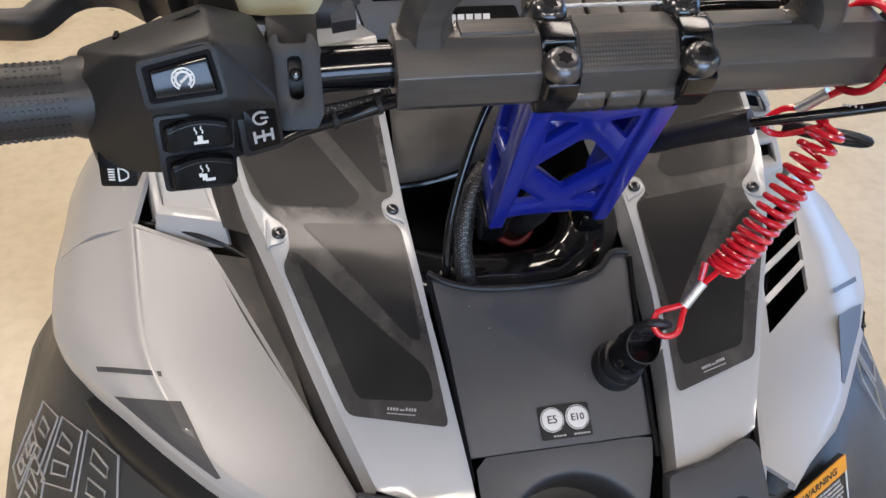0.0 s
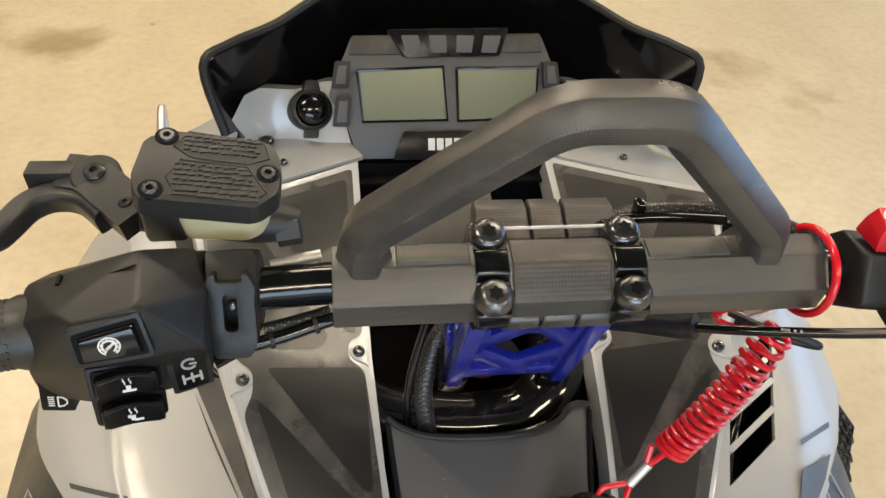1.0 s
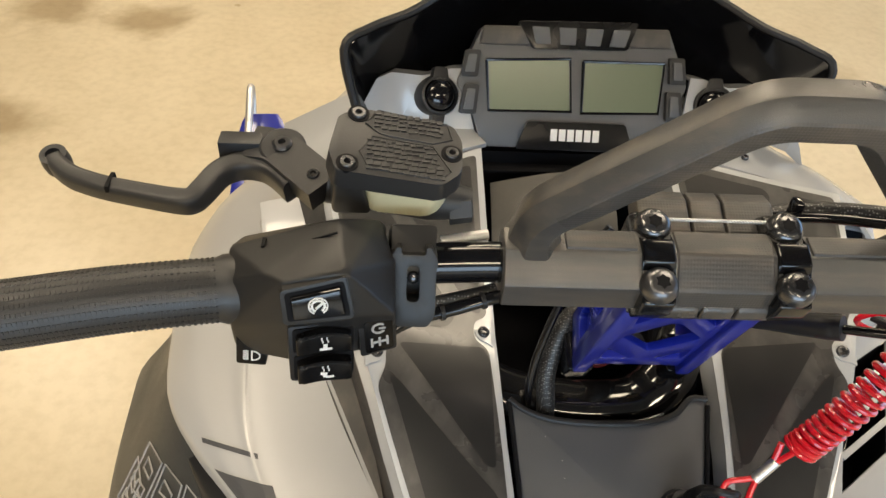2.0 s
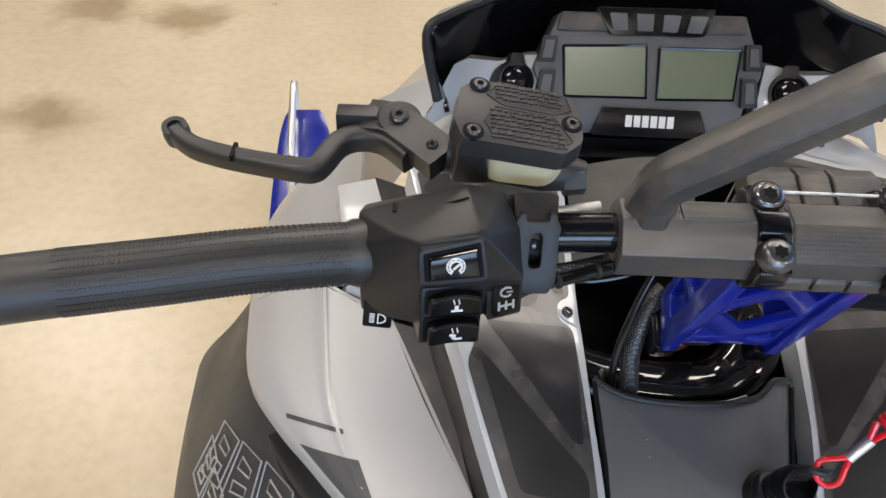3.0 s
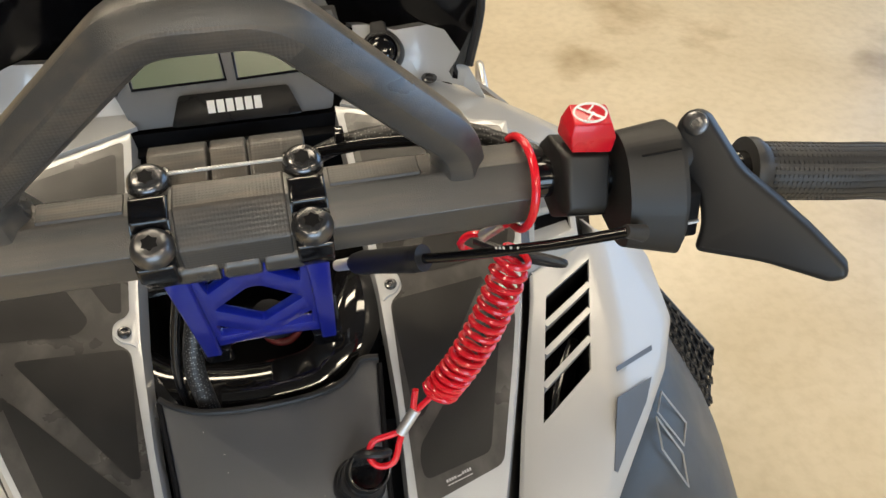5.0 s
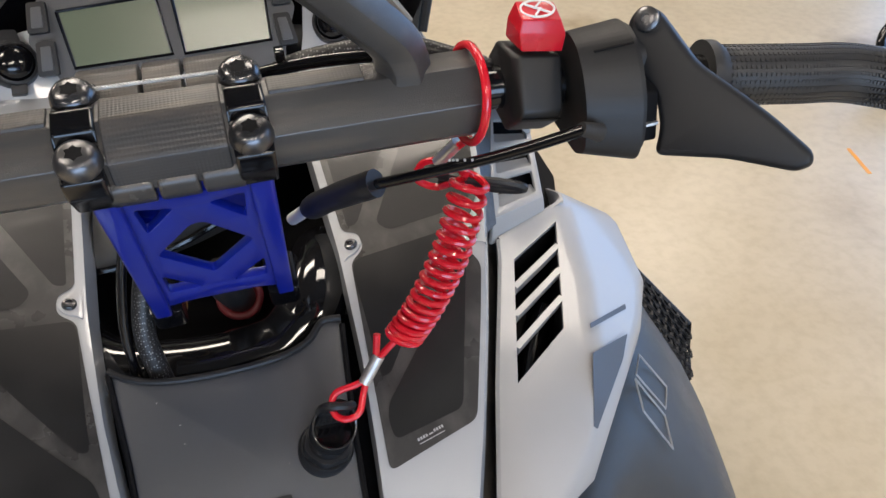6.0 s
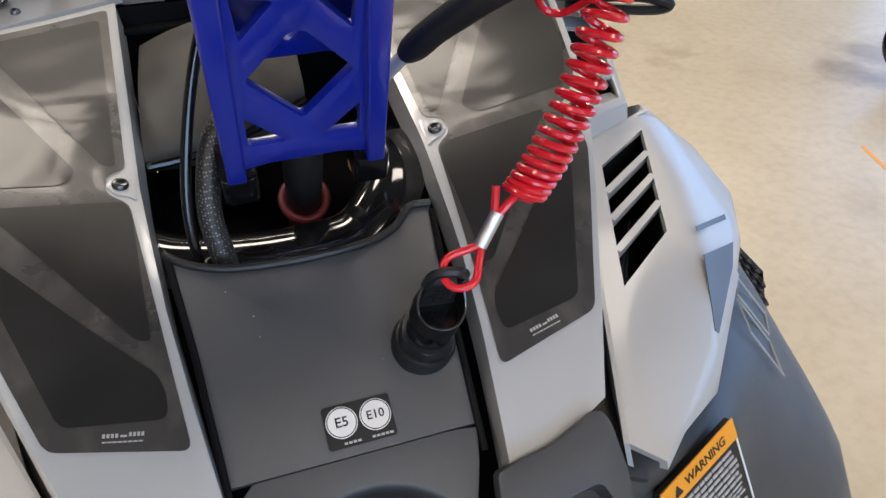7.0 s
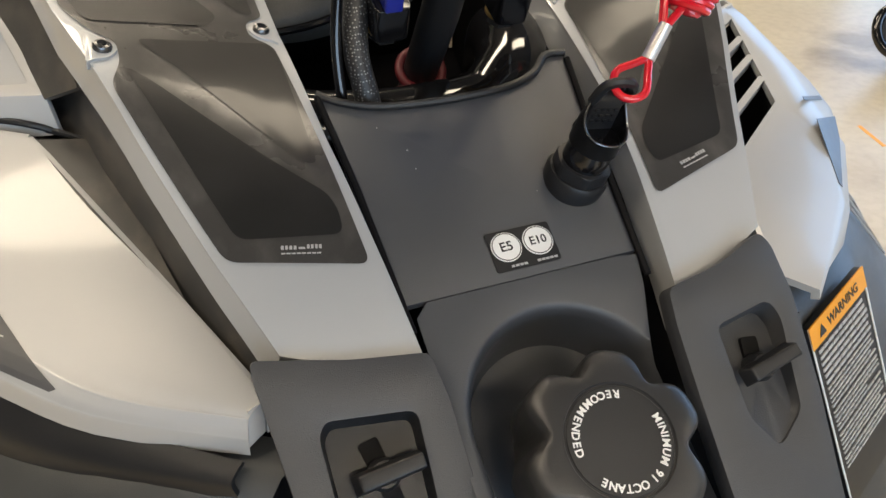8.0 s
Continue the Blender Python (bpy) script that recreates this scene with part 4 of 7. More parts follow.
for s in (-1, 1):
    hood_panel(s)

    # dark channel between vent panel and hood panel
    rows = [[S(s, 0.120, -0.090, 0.850), S(s, 0.150, -0.030, 0.868), S(s, 0.192, 0.095, 0.925), S(s, 0.215, 0.20, 0.955)],
            [S(s, 0.128, -0.092, 0.842), S(s, 0.165, -0.020, 0.850), S(s, 0.205, 0.100, 0.880), S(s, 0.228, 0.20, 0.91)],
            [S(s, *((0.158, -0.100, 0.830) if s > 0 else (0.143, -0.080, 0.834))), S(s, 0.192, -0.010, 0.842), S(s, 0.232, 0.110, 0.862), S(s, 0.245, 0.20, 0.89)]]
    part("channel", loft(rows, thick=0.004, sub=3), BROWNBLACK, sled, "weathered black plastic channel")
    # louvred corner piece in front of the hood panel, and dark plastic round it
    vs = [S(s, *p) for p in ((0.226, 0.148, 0.921), (0.280, 0.168, 0.919), (0.296, 0.262, 0.944), (0.258, 0.262, 0.962), (0.224, 0.145, 0.895), (0.284, 0.166, 0.890), (0.306, 0.262, 0.905))]
    lou = part("louvre_piece", shell(vs, [(0, 4, 5, 1), (1, 5, 6, 2)], 0.004, 0.0012), SILVER, sled, "silver louvred corner piece")
    n = (vs[1] - vs[0]).cross(vs[3] - vs[0]).normalized()
    n = n if n.z > 0 else -n
    lm = frame_m(vs[0], vs[1] - vs[0], n)
    li = lm.inverted()
    c4 = [(li @ p).to_2d() for p in vs[:4]]

    def on_lou(fx, fy):
        return tuple(c4[0].lerp(c4[1], fx).lerp(c4[3].lerp(c4[2], fx), fy))
    gaps = ((0.08, 0.31), (0.37, 0.60), (0.66, 0.87)) if s > 0 else ((0.10, 0.56),)
    holes = [rounded([on_lou(0.12, f0), on_lou(0.88, f0), on_lou(0.86, f1), on_lou(0.14, f1)], 0.0025, 3) for f0, f1 in gaps]
    part("louvre_frame", holed([tuple(p) for p in c4], holes, -0.004, 0.0, lm, 0.0008), SILVER, lou, "silver frame with three slots")
    # On the right the back is near black, shade put into its colour.
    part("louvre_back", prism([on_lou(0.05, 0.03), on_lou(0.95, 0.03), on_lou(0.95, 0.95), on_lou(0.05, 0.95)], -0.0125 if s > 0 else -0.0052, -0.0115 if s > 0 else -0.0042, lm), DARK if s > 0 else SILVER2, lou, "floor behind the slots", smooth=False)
    for f0, f1 in gaps:
        fm_ = f0 + (f1 - f0) * (0.60 if s > 0 else 0.85)
        q = [lm @ Vector((*on_lou(x, y), h)) for x, y, h in ((0.12, f0, -0.0010), (0.88, f0, -0.0010), (0.88, fm_, -0.0085), (0.12, fm_, -0.0085))]
        if s > 0:
            part("blade", shell(q, [(0, 1, 2, 3)], 0.0012), SILVER2, lou, smooth=False)
    # Added sheet closes the view through the gap; near black stands for shade.
    part("gap_filler", loft([[S(s, 0.190, 0.10, 0.870), S(s, 0.300, 0.16, 0.868)], [S(s, 0.190, 0.20, 0.880), S(s, 0.330, 0.25, 0.875)], [S(s, 0.200, 0.32, 0.890), S(s, 0.330, 0.32, 0.880)]]), DARK, sled, "near-black sheet added to fill the hood gap with shade")
    part("louvre_surround", loft([[S(s, 0.202, 0.110, 0.938), S(s, 0.210, 0.160, 0.952), S(s, 0.232, 0.232, 0.975)], [S(s, 0.226, 0.142, 0.921), S(s, 0.238, 0.190, 0.935), S(s, 0.262, 0.262, 0.962)]], thick=0.003), BROWNBLACK, sled, "dark plastic beside the louvres")
    # dark side cover down to the running board
    rows = [[(0.120, -0.095, 0.828), (0.190, -0.040, 0.820), (0.240, 0.020, 0.815), (0.285, 0.080, 0.812), (0.320, 0.160, 0.810), (0.330, 0.300, 0.800)],
            [(0.148, -0.104, 0.811), (0.232, -0.072, 0.808), (0.298, 0.008, 0.802), (0.340, 0.066, 0.796), (0.372, 0.140, 0.788), (0.385, 0.300, 0.780)],
            [(0.163, -0.126, 0.730), (0.244, -0.096, 0.738), (0.340, -0.020, 0.752), (0.392, 0.060, 0.742), (0.425, 0.150, 0.720), (0.440, 0.300, 0.700)],
            [(0.205, -0.195, 0.580), (0.310, -0.145, 0.600), (0.420, -0.060, 0.625), (0.462, 0.050, 0.620), (0.492, 0.170, 0.600), (0.510, 0.320, 0.580)],
            [(0.290, -0.300, 0.400), (0.390, -0.210, 0.400), (0.460, -0.060, 0.400), (0.505, 0.060, 0.400), (0.540, 0.190, 0.380), (0.550, 0.350, 0.380)]]
    rows.append([(p[0] - 0.02 * k / 5, p[1], 0.230) for k, p in enumerate(rows[-1])])
    cover = part("side_cover", loft([[S(s, *p) for p in r] for r in rows], sub=4), SIDECOVER, sled, "dark grey plastic side cover")
    # outlined graphic on the side cover, as plain open shapes
    R1, R2 = rows[1], rows[2]

    def on_cover(i, f, lift=0.004):
        """i: along the cover from the rider's end, f: down from its second row to its third."""
        j, k = int(i), i - int(i)
        j2 = min(j + 1, 5)
        a = Vector(R1[j]).lerp(Vector(R1[j2]), k)
        b = Vector(R2[j]).lerp(Vector(R2[j2]), k)
        p = a.lerp(b, f)
        return S(s, p.x + lift, p.y - lift * 0.3, p.z + lift)
    # each block: its corner and its two edge directions along and down the cover
    if s < 0:
        blocks = [((3.78, 0.70), (-0.38, -0.25), (-0.46, 0.66)), ((3.33, 0.42), (-0.38, -0.25), (-0.46, 0.66)), ((2.88, 0.14), (-0.56, -0.14), (-0.46, 0.66)), ((3.70, 1.02), (-0.36, -0.06), (-0.34, 0.52)), ((3.24, 1.06), (-0.36, -0.06), (-0.34, 0.52))]
    else:
        blocks = [((2.94, -0.06), (-0.16, 0.66), (-0.36, 0.02)), ((2.50, -0.04), (-0.14, 0.64), (-0.36, 0.24))]
    for (i0, f0), (ai, af), (bi, bf) in blocks:
        bm = bmesh.new()
        slots = ([(0.26, 0.20), (0.76, 0.30), (0.76, 0.44), (0.26, 0.40)], [(0.26, 0.62), (0.76, 0.62), (0.76, 0.78), (0.26, 0.82)])
        for ring in ([(0, 0), (1, 0.06), (1, 0.94), (0, 1)], *(slots if s < 0 else ())):
            pts = [on_cover(i0 + a * ai + b * bi, f0 + a * af + b * bf, 0.0046) for a, b in ring]
            sweep(pts, 0.0010, 5, bm, closed=True)
        part("graphic", bm, OUTLINE, cover, "light outlined angular block graphic")
    if s < 0:
        # smooth dark trim under the panel's lower edge
        low = [(0.3475, 0.0775, 0.7985), (0.3255, 0.0365, 0.7920), (0.2810, -0.0155, 0.7990), (0.2325, -0.0585, 0.8060), (0.1620, -0.1000, 0.8160)]
        high = [(0.3385, 0.0765, 0.8120), (0.3060, 0.0330, 0.8270), (0.2620, -0.0130, 0.8330), (0.2180, -0.0500, 0.8340), (0.1560, -0.0920, 0.8300)]
        mid = [tuple(Vector(a).lerp(Vector(b), 0.5) + Vector((0.004, -0.003, 0.003))) for a, b in zip(low, high)]
        part("lower_trim", loft([[S(s, *p) for p in r] for r in (high, mid, low)], thick=0.003, sub=4), BLACK, sled, "smooth dark trim under the hood panel")
    # honeycomb side vent, on one side only
    if s < 0:
        continue
    hc = [S(s, *p) for p in ((0.405, 0.260, 0.765), (0.500, 0.190, 0.661), (0.466, 0.128, 0.645), (0.392, 0.135, 0.742))]
    grille = part("side_grille", shell(hc, [(0, 1, 2, 3)], 0.008), DARK, sled, "black honeycomb side grille")
    n = (hc[1] - hc[0]).cross(hc[3] - hc[0]).normalized()
    n = n if n.z > 0 else -n
    bm = bmesh.new()
    for i in range(9):
        for j in range(6):
            f, g = (i + 0.5 + 0.5 * (j % 2)) / 9.5, (j + 0.5) / 6
            c = hc[0].lerp(hc[1], f).lerp(hc[3].lerp(hc[2], f), g)
            mm = frame_m(c + n * 0.001, hc[1] - hc[0], n)
            pts = [mm @ Vector((*q, 0.004)) for q in ngon(0.0085, 6, math.pi / 6)]
            sweep(pts, 0.0016, 4, bm, closed=True)
    part("honeycomb", bm, BLACK, grille, smooth=False)
    sweep_pts = hc + [hc[0]]
    part("grille_rim", sweep([p + n * 0.003 for p in sweep_pts], 0.0035, 6), BLACK, grille)

# upper cowl between the vent panels and the windshield, and the blue nose
for s in (-1, 1):
    rows = [[(0.087, 0.2915, 1.006), (0.160, 0.2560, 1.007), (0.2290, 0.2210, 1.004)],
            [(0.100, 0.318, 1.006), (0.172, 0.312, 1.000), (0.262, 0.300, 0.968)],
            [(0.108, 0.350, 1.006), (0.190, 0.350, 0.998), (0.285, 0.350, 0.950)],
            [(0.110, 0.400, 1.006), (0.200, 0.410, 0.990), (0.300, 0.430, 0.925)]]
    if s > 0:
        rows = [rows[0] + [(0.292, 0.232, 0.946)], [(0.100, 0.318, 1.006), (0.172, 0.312, 1.000), (0.235, 0.298, 0.987), (0.303, 0.290, 0.950)], [(0.108, 0.350, 1.002), (0.190, 0.350, 0.990), (0.243, 0.350, 0.955), (0.310, 0.350, 0.905)]]
    cowl = part("cowl", loft([[S(s, *p) for p in r] for r in rows], thick=0.004, sub=3), SILVER2, sled, "light silver upper cowl")
    small_screw(S(s, 0.176, 0.3215, 1.003), (0, -0.1, 1), cowl, 0.0075)
    small_screw(S(s, 0.158, 0.283, 1.006), (0, -0.1, 1), cowl, 0.0035)
    rows = [[(0.276, 0.268, 0.955), (0.300, 0.270, 0.925), (0.360, 0.272, 0.880), (0.396, 0.275, 0.820), (0.400, 0.280, 0.760)],
            [(0.285, 0.350, 0.950), (0.320, 0.350, 0.915), (0.365, 0.350, 0.868), (0.402, 0.350, 0.800), (0.405, 0.350, 0.740)],
            [(0.270, 0.430, 0.915), (0.305, 0.440, 0.875), (0.335, 0.450, 0.830), (0.360, 0.460, 0.770), (0.360, 0.460, 0.690)]]
    if s < 0:
        rows = [[(0.302, 0.1705, 0.9035), (0.326, 0.1785, 0.8950), (0.346, 0.1855, 0.8830), (0.383, 0.1975, 0.8430), (0.3865, 0.2040, 0.790)]] + rows
    part("shoulder_panel", loft([[S(s, p[0] * (0.86 if s > 0 else 1), p[1], p[2] - (0.03 if s > 0 else 0)) for p in r] for r in rows], thick=0.004, sub=3), SILVER, sled, "pearl silver hood shoulder")
    rows = [[(0.0, 0.440, 1.000), (0.120, 0.430, 1.000), (0.210, 0.430, 0.985), (0.300, 0.432, 0.924), (0.375, 0.450, 0.838), (0.405, 0.460, 0.70)],
            [(0.0, 0.600, 0.990), (0.120, 0.600, 0.980), (0.215, 0.600, 0.950), (0.300, 0.600, 0.880), (0.360, 0.600, 0.780), (0.385, 0.600, 0.62)],
            [(0.0, 0.900, 0.870), (0.110, 0.900, 0.860), (0.190, 0.900, 0.825), (0.260, 0.900, 0.760), (0.310, 0.900, 0.660), (0.325, 0.900, 0.50)],
            [(0.0, 1.180, 0.640), (0.080, 1.170, 0.635), (0.140, 1.160, 0.610), (0.190, 1.140, 0.570), (0.220, 1.120, 0.510), (0.230, 1.100, 0.40)],
            [(0.0, 1.260, 0.420), (0.080, 1.250, 0.420), (0.130, 1.230, 0.420), (0.180, 1.200, 0.410), (0.200, 1.160, 0.400), (0.205, 1.140, 0.34)]]
    part("nose", loft([[S(s, *p) for p in r[:3]] for r in rows], thick=0.004, sub=3), BLUE, sled, "bright blue hood nose")
    part("nose_side", loft([[S(s, p[0] * k, p[1], p[2] - d) for p in r[2:]] for r, k, d in zip(rows, (0.90, 0.87, 0.85, 1, 1), (0.008, 0.03, 0.04, 0, 0))], thick=0.004, sub=3), SILVER, sled, "pearl silver hood side")

# windshield
half = [(0.206, 0.292, 1.030), (0.218, 0.306, 1.088), (0.196, 0.322, 1.101), (0.160, 0.343, 1.108), (0.126, 0.372, 1.118), (0.085, 0.400, 1.130), (0.040, 0.415, 1.137)]
foot = [(0.198, 0.300, 1.012), (0.198, 0.320, 1.010), (0.190, 0.345, 1.008), (0.165, 0.372, 1.006), (0.130, 0.395, 1.004), (0.085, 0.415, 1.002), (0.040, 0.425, 1.002)]
rim = [S(-1, *p) for p in half] + [S(1, *p) for p in half[::-1]]
base = [S(-1, *p) for p in foot] + [S(1, *p) for p in foot[::-1]]
midr = [a.lerp(b, 0.5) + Vector((0, 0.012, 0)) for a, b in zip(rim, base)]
ws = part("windshield", loft([rim, midr, base], thick=0.005, sub=4), GLOSS, sled, "low gloss black windshield")
part("rim", sweep(smooth_path([p for p in rim], 5), 0.0042, 8), BLACK, ws)
# shelf behind the gauge; added sheet, near black so its slit reads as shade
part("dash_shelf", loft([[S(1, -0.195, 0.276, 0.985), S(1, -0.08, 0.278, 0.985), S(1, 0.08, 0.278, 0.985), S(1, 0.195, 0.276, 0.985)], [S(1, -0.20, 0.330, 0.992), S(1, -0.08, 0.330, 0.986), S(1, 0.08, 0.330, 0.986), S(1, 0.20, 0.330, 0.992)], [S(1, -0.20, 0.44, 0.992), S(1, -0.08, 0.44, 0.992), S(1, 0.08, 0.44, 0.992), S(1, 0.20, 0.44, 0.992)]], thick=0.003), DARK, sled, "near-black sheet closing the space under the dash")

# steering well: near-black tub that paints in its shade, frame pipe, belly
tub = [[(-0.092, 0.02, 0.90), (-0.095, 0.10, 0.93), (-0.096, 0.20, 0.965), (-0.098, 0.29, 0.985)],
       [(-0.090, 0.03, 0.78), (-0.092, 0.10, 0.78), (-0.094, 0.20, 0.80), (-0.098, 0.30, 0.85)],
       [(0.0, 0.03, 0.74), (0.0, 0.10, 0.74), (0.0, 0.20, 0.76), (0.0, 0.31, 0.85)],
       [(0.090, 0.03, 0.78), (0.092, 0.10, 0.78), (0.094, 0.20, 0.80), (0.098, 0.30, 0.85)],
       [(0.092, 0.02, 0.90), (0.095, 0.10, 0.93), (0.096, 0.20, 0.965), (0.098, 0.29, 0.985)]]
part("steering_well", loft([[S(1, *p) for p in r] for r in tub]), DARK, sled, "near-black well round the steering post, shade in its colour")
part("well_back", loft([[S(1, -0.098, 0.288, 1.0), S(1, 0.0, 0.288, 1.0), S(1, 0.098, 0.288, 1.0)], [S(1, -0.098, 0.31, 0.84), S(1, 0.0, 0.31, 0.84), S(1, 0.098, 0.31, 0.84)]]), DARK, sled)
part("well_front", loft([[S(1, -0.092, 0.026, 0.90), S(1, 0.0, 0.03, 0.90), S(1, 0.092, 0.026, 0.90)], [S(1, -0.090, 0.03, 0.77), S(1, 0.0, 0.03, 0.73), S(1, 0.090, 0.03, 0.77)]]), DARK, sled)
part("frame_pipe", sweep(smooth_path([S(1, -0.108, 0.105, 0.905), S(1, -0.080, 0.084, 0.901), S(1, -0.040, 0.074, 0.899), S(1, 0.0, 0.071, 0.899), S(1, 0.035, 0.076, 0.901), S(1, 0.058, 0.090, 0.914), S(1, 0.070, 0.118, 0.921), S(1, 0.078, 0.150, 0.915), S(1, 0.090, 0.185, 0.88)], 8), 0.0250, 28), PIPE, sled, "gloss black bent frame pipe")
part("frame_pipe", sweep(smooth_path([S(1, -0.060, 0.046, 0.927), S(1, -0.03, 0.043, 0.922), S(1, 0.02, 0.043, 0.922), S(1, 0.045, 0.048, 0.925)], 6), 0.0035, 10), PIPE, sled, "thin gloss black rail")
bag = [[(-0.090, 0.172, 0.925), (-0.056, 0.176, 0.922), (-0.020, 0.182, 0.926), (0.025, 0.192, 0.935)],
       [(-0.088, 0.158, 0.941), (-0.056, 0.160, 0.943), (-0.020, 0.166, 0.950), (0.025, 0.180, 0.962)],
       [(-0.086, 0.174, 0.958), (-0.056, 0.174, 0.963), (-0.020, 0.178, 0.970), (0.025, 0.190, 0.976)],
       [(-0.084, 0.212, 0.972), (-0.056, 0.208, 0.984), (-0.020, 0.210, 0.990), (0.025, 0.216, 0.992)],
       [(-0.082, 0.270, 0.976), (-0.056, 0.264, 0.988), (-0.020, 0.264, 0.996), (0.025, 0.266, 0.998)]]
part("air_box", loft([[S(1, *p) for p in r] for r in bag], thick=0.004, sub=4), FABRIC, sled, "air box in brown-grey filter fabric")
part("bag_piping", sweep(smooth_path([S(1, *(Vector(p) + Vector((0, -0.001, -0.004)))) for p in bag[1]], 6), 0.0028, 8), GLOSS, sled, "black piping of the filter")
part("belly", hull([S(1, u, y, z) for u, y, z in ((-0.33, -0.28, 0.42), (0.33, -0.28, 0.42), (-0.12, -0.30, 0.70), (0.12, -0.30, 0.70), (-0.36, 0.5, 0.45), (0.36, 0.5, 0.45), (-0.20, 0.5, 0.74), (0.20, 0.5, 0.74), (-0.16, -0.1, 0.74), (0.16, -0.1, 0.74), (-0.38, 0.5, 0.22), (0.38, 0.5, 0.22), (-0.35, -0.3, 0.22), (0.35, -0.3, 0.22))], 0.01), DARK, sled, "dark belly pan")
part("track", hull([S(1, u, y, z) for u in (-0.19, 0.19) for y, z in ((0.25, 0.30), (-0.2, 0.0), (-1.6, 0.0), (-1.75, 0.12), (-1.7, 0.26), (0.2, 0.45))], 0.01), BLACK, sled, "black rubber track")
part("seat", hull([S(1, u, y, z) for u, y, z in ((-0.11, -0.36, 0.74), (0.11, -0.36, 0.74), (-0.13, -1.2, 0.72), (0.13, -1.2, 0.72), (-0.14, -0.36, 0.44), (0.14, -0.36, 0.44), (-0.15, -1.2, 0.46), (0.15, -1.2, 0.46))], 0.03, 4), BLACK, sled, "black seat")

# skis
for s in (-1, 1):
    su = 0.52
    path = [S(s, su, 0.35, 0.014), S(s, su, 0.9, 0.014), S(s, su + 0.01, 1.12, 0.05), S(s, su + 0.02, 1.30, 0.15), S(s, su + 0.03, 1.43, 0.27)]
    ski = part("ski", sweep(smooth_path(path, 6), [0.090] * 13 + [0.090 * math.sqrt(1 - (i / 12.4) ** 2) for i in range(12)], profile=[(-1, -0.15), (1, -0.15), (1, 0.1), (0.75, 0.2), (-0.75, 0.2), (-1, 0.1)], up=(0, -0.3, 1)), BLUE, sled, "bright blue plastic ski")
    loop = [S(s, su + 0.055, 1.38, 0.19), S(s, su + 0.06, 1.47, 0.31), S(s, su + 0.055, 1.42, 0.33), S(s, su + 0.045, 1.25, 0.22), S(s, su + 0.03, 1.1, 0.06)]
    part("ski_loop", sweep(smooth_path(loop, 6), 0.010, 10), STEEL, ski, "grey tubular ski loop")
    part("spindle", sweep([S(s, su, 0.62, 0.03), S(s, su - 0.06, 0.60, 0.40)], 0.022, 12), BLACK, sled)
    part("suspension_arm", sweep([S(s, su - 0.05, 0.60, 0.32), S(s, 0.20, 0.55, 0.45)], 0.016, 10), BLACK, sled)

# warning label on the right side cover
W_LL, W_T = Vector((0.172, -0.101, 0.815)), Vector((0.242, -0.069, 0.820))
wd = Vector((0.16, -0.42, -0.89)).normalized()
m = frame_m(W_LL, W_T - W_LL, (W_T - W_LL).cross(-wd))
m = Matrix.Translation(m.to_3x3() @ Vector((0, 0, 0.003))) @ m
WL = (W_T - W_LL).length
wl = part("warning_label", prism(rounded([(0, 0), (WL, 0), (WL, -0.135), (0, -0.135)], 0.002), -0.004, 0, m), LABEL, sled, "black warning label with an orange heading", smooth=False)
part("label_border", bars([(0.0006, -0.0675, 0.0012, 0.135), (WL - 0.0006, -0.0675, 0.0012, 0.135)], m, 0.0008), WHITE, wl, smooth=False)
part("label_heading", bars([(WL / 2, -0.0075, WL, 0.015)], m, 0.0010), ORANGE, wl, "orange heading band", smooth=False)
bm = lettering("WARNING", 0.0088, m @ Matrix.Translation((WL / 2 + 0.005, -0.0078, 0.0012)), 0.0001, 0.0002)
add_geo(bm, [m @ Vector((x, y, 0.0013)) for x, y in ((0.0095, -0.0115), (0.0185, -0.0115), (0.014, -0.0035))], [(0, 1, 2)])
part("label_word", bm, LABEL, wl, smooth=False)
rnd = random.Random(4)
rows = []
y = -0.0195
for k in range(24):
    x, end = 0.006, WL - 0.006 - (rnd.random() * 0.02 if k % 5 == 4 else 0)
    while x < end - 0.002:
        w = min(rnd.uniform(0.004, 0.011), end - x)
        rows.append((x + w / 2, y, w, 0.0021 if k < 6 else 0.0013))
        x += w + 0.0012
    y -= 0.0044 if k < 6 else (0.0046 if k % 5 == 0 else 0.0033)
part("label_text", bars([r for r in rows if r[1] > -0.131], m, 0.0008), GREYPRINT, wl, "rows of small unreadable print", smooth=False)

# ---- steering ----
BAR_Y, BAR_Z = 0.006, 1.130
BN, BA = Vector((0, -0.377, 0.926)), Vector((0, 0.926, 0.377))
BX = 0.0145         # middle of the clamps


def bar(x, a=0.0, n=0.0):
    """A point by the handlebar: x across, a forward, n up off its axis."""
    return Vector((x, BAR_Y, BAR_Z)) + BA * a + BN * n


riser = thing("steering_riser", (BX, 0.066, 0.97), "blue cut-out steering riser between post and handlebar", "steering riser")
R_TOP, R_BOT = Vector((BX, 0.0005, 1.112)), Vector((BX, 0.0545, 0.976))
R_UP = (R_TOP - R_BOT).normalized()
R_N = Vector((0, -R_UP.z, R_UP.y)).normalized()     # towards the rider
R_LEN = (R_TOP - R_BOT).length
RM = frame_m(R_BOT, (1, 0, 0), R_N)


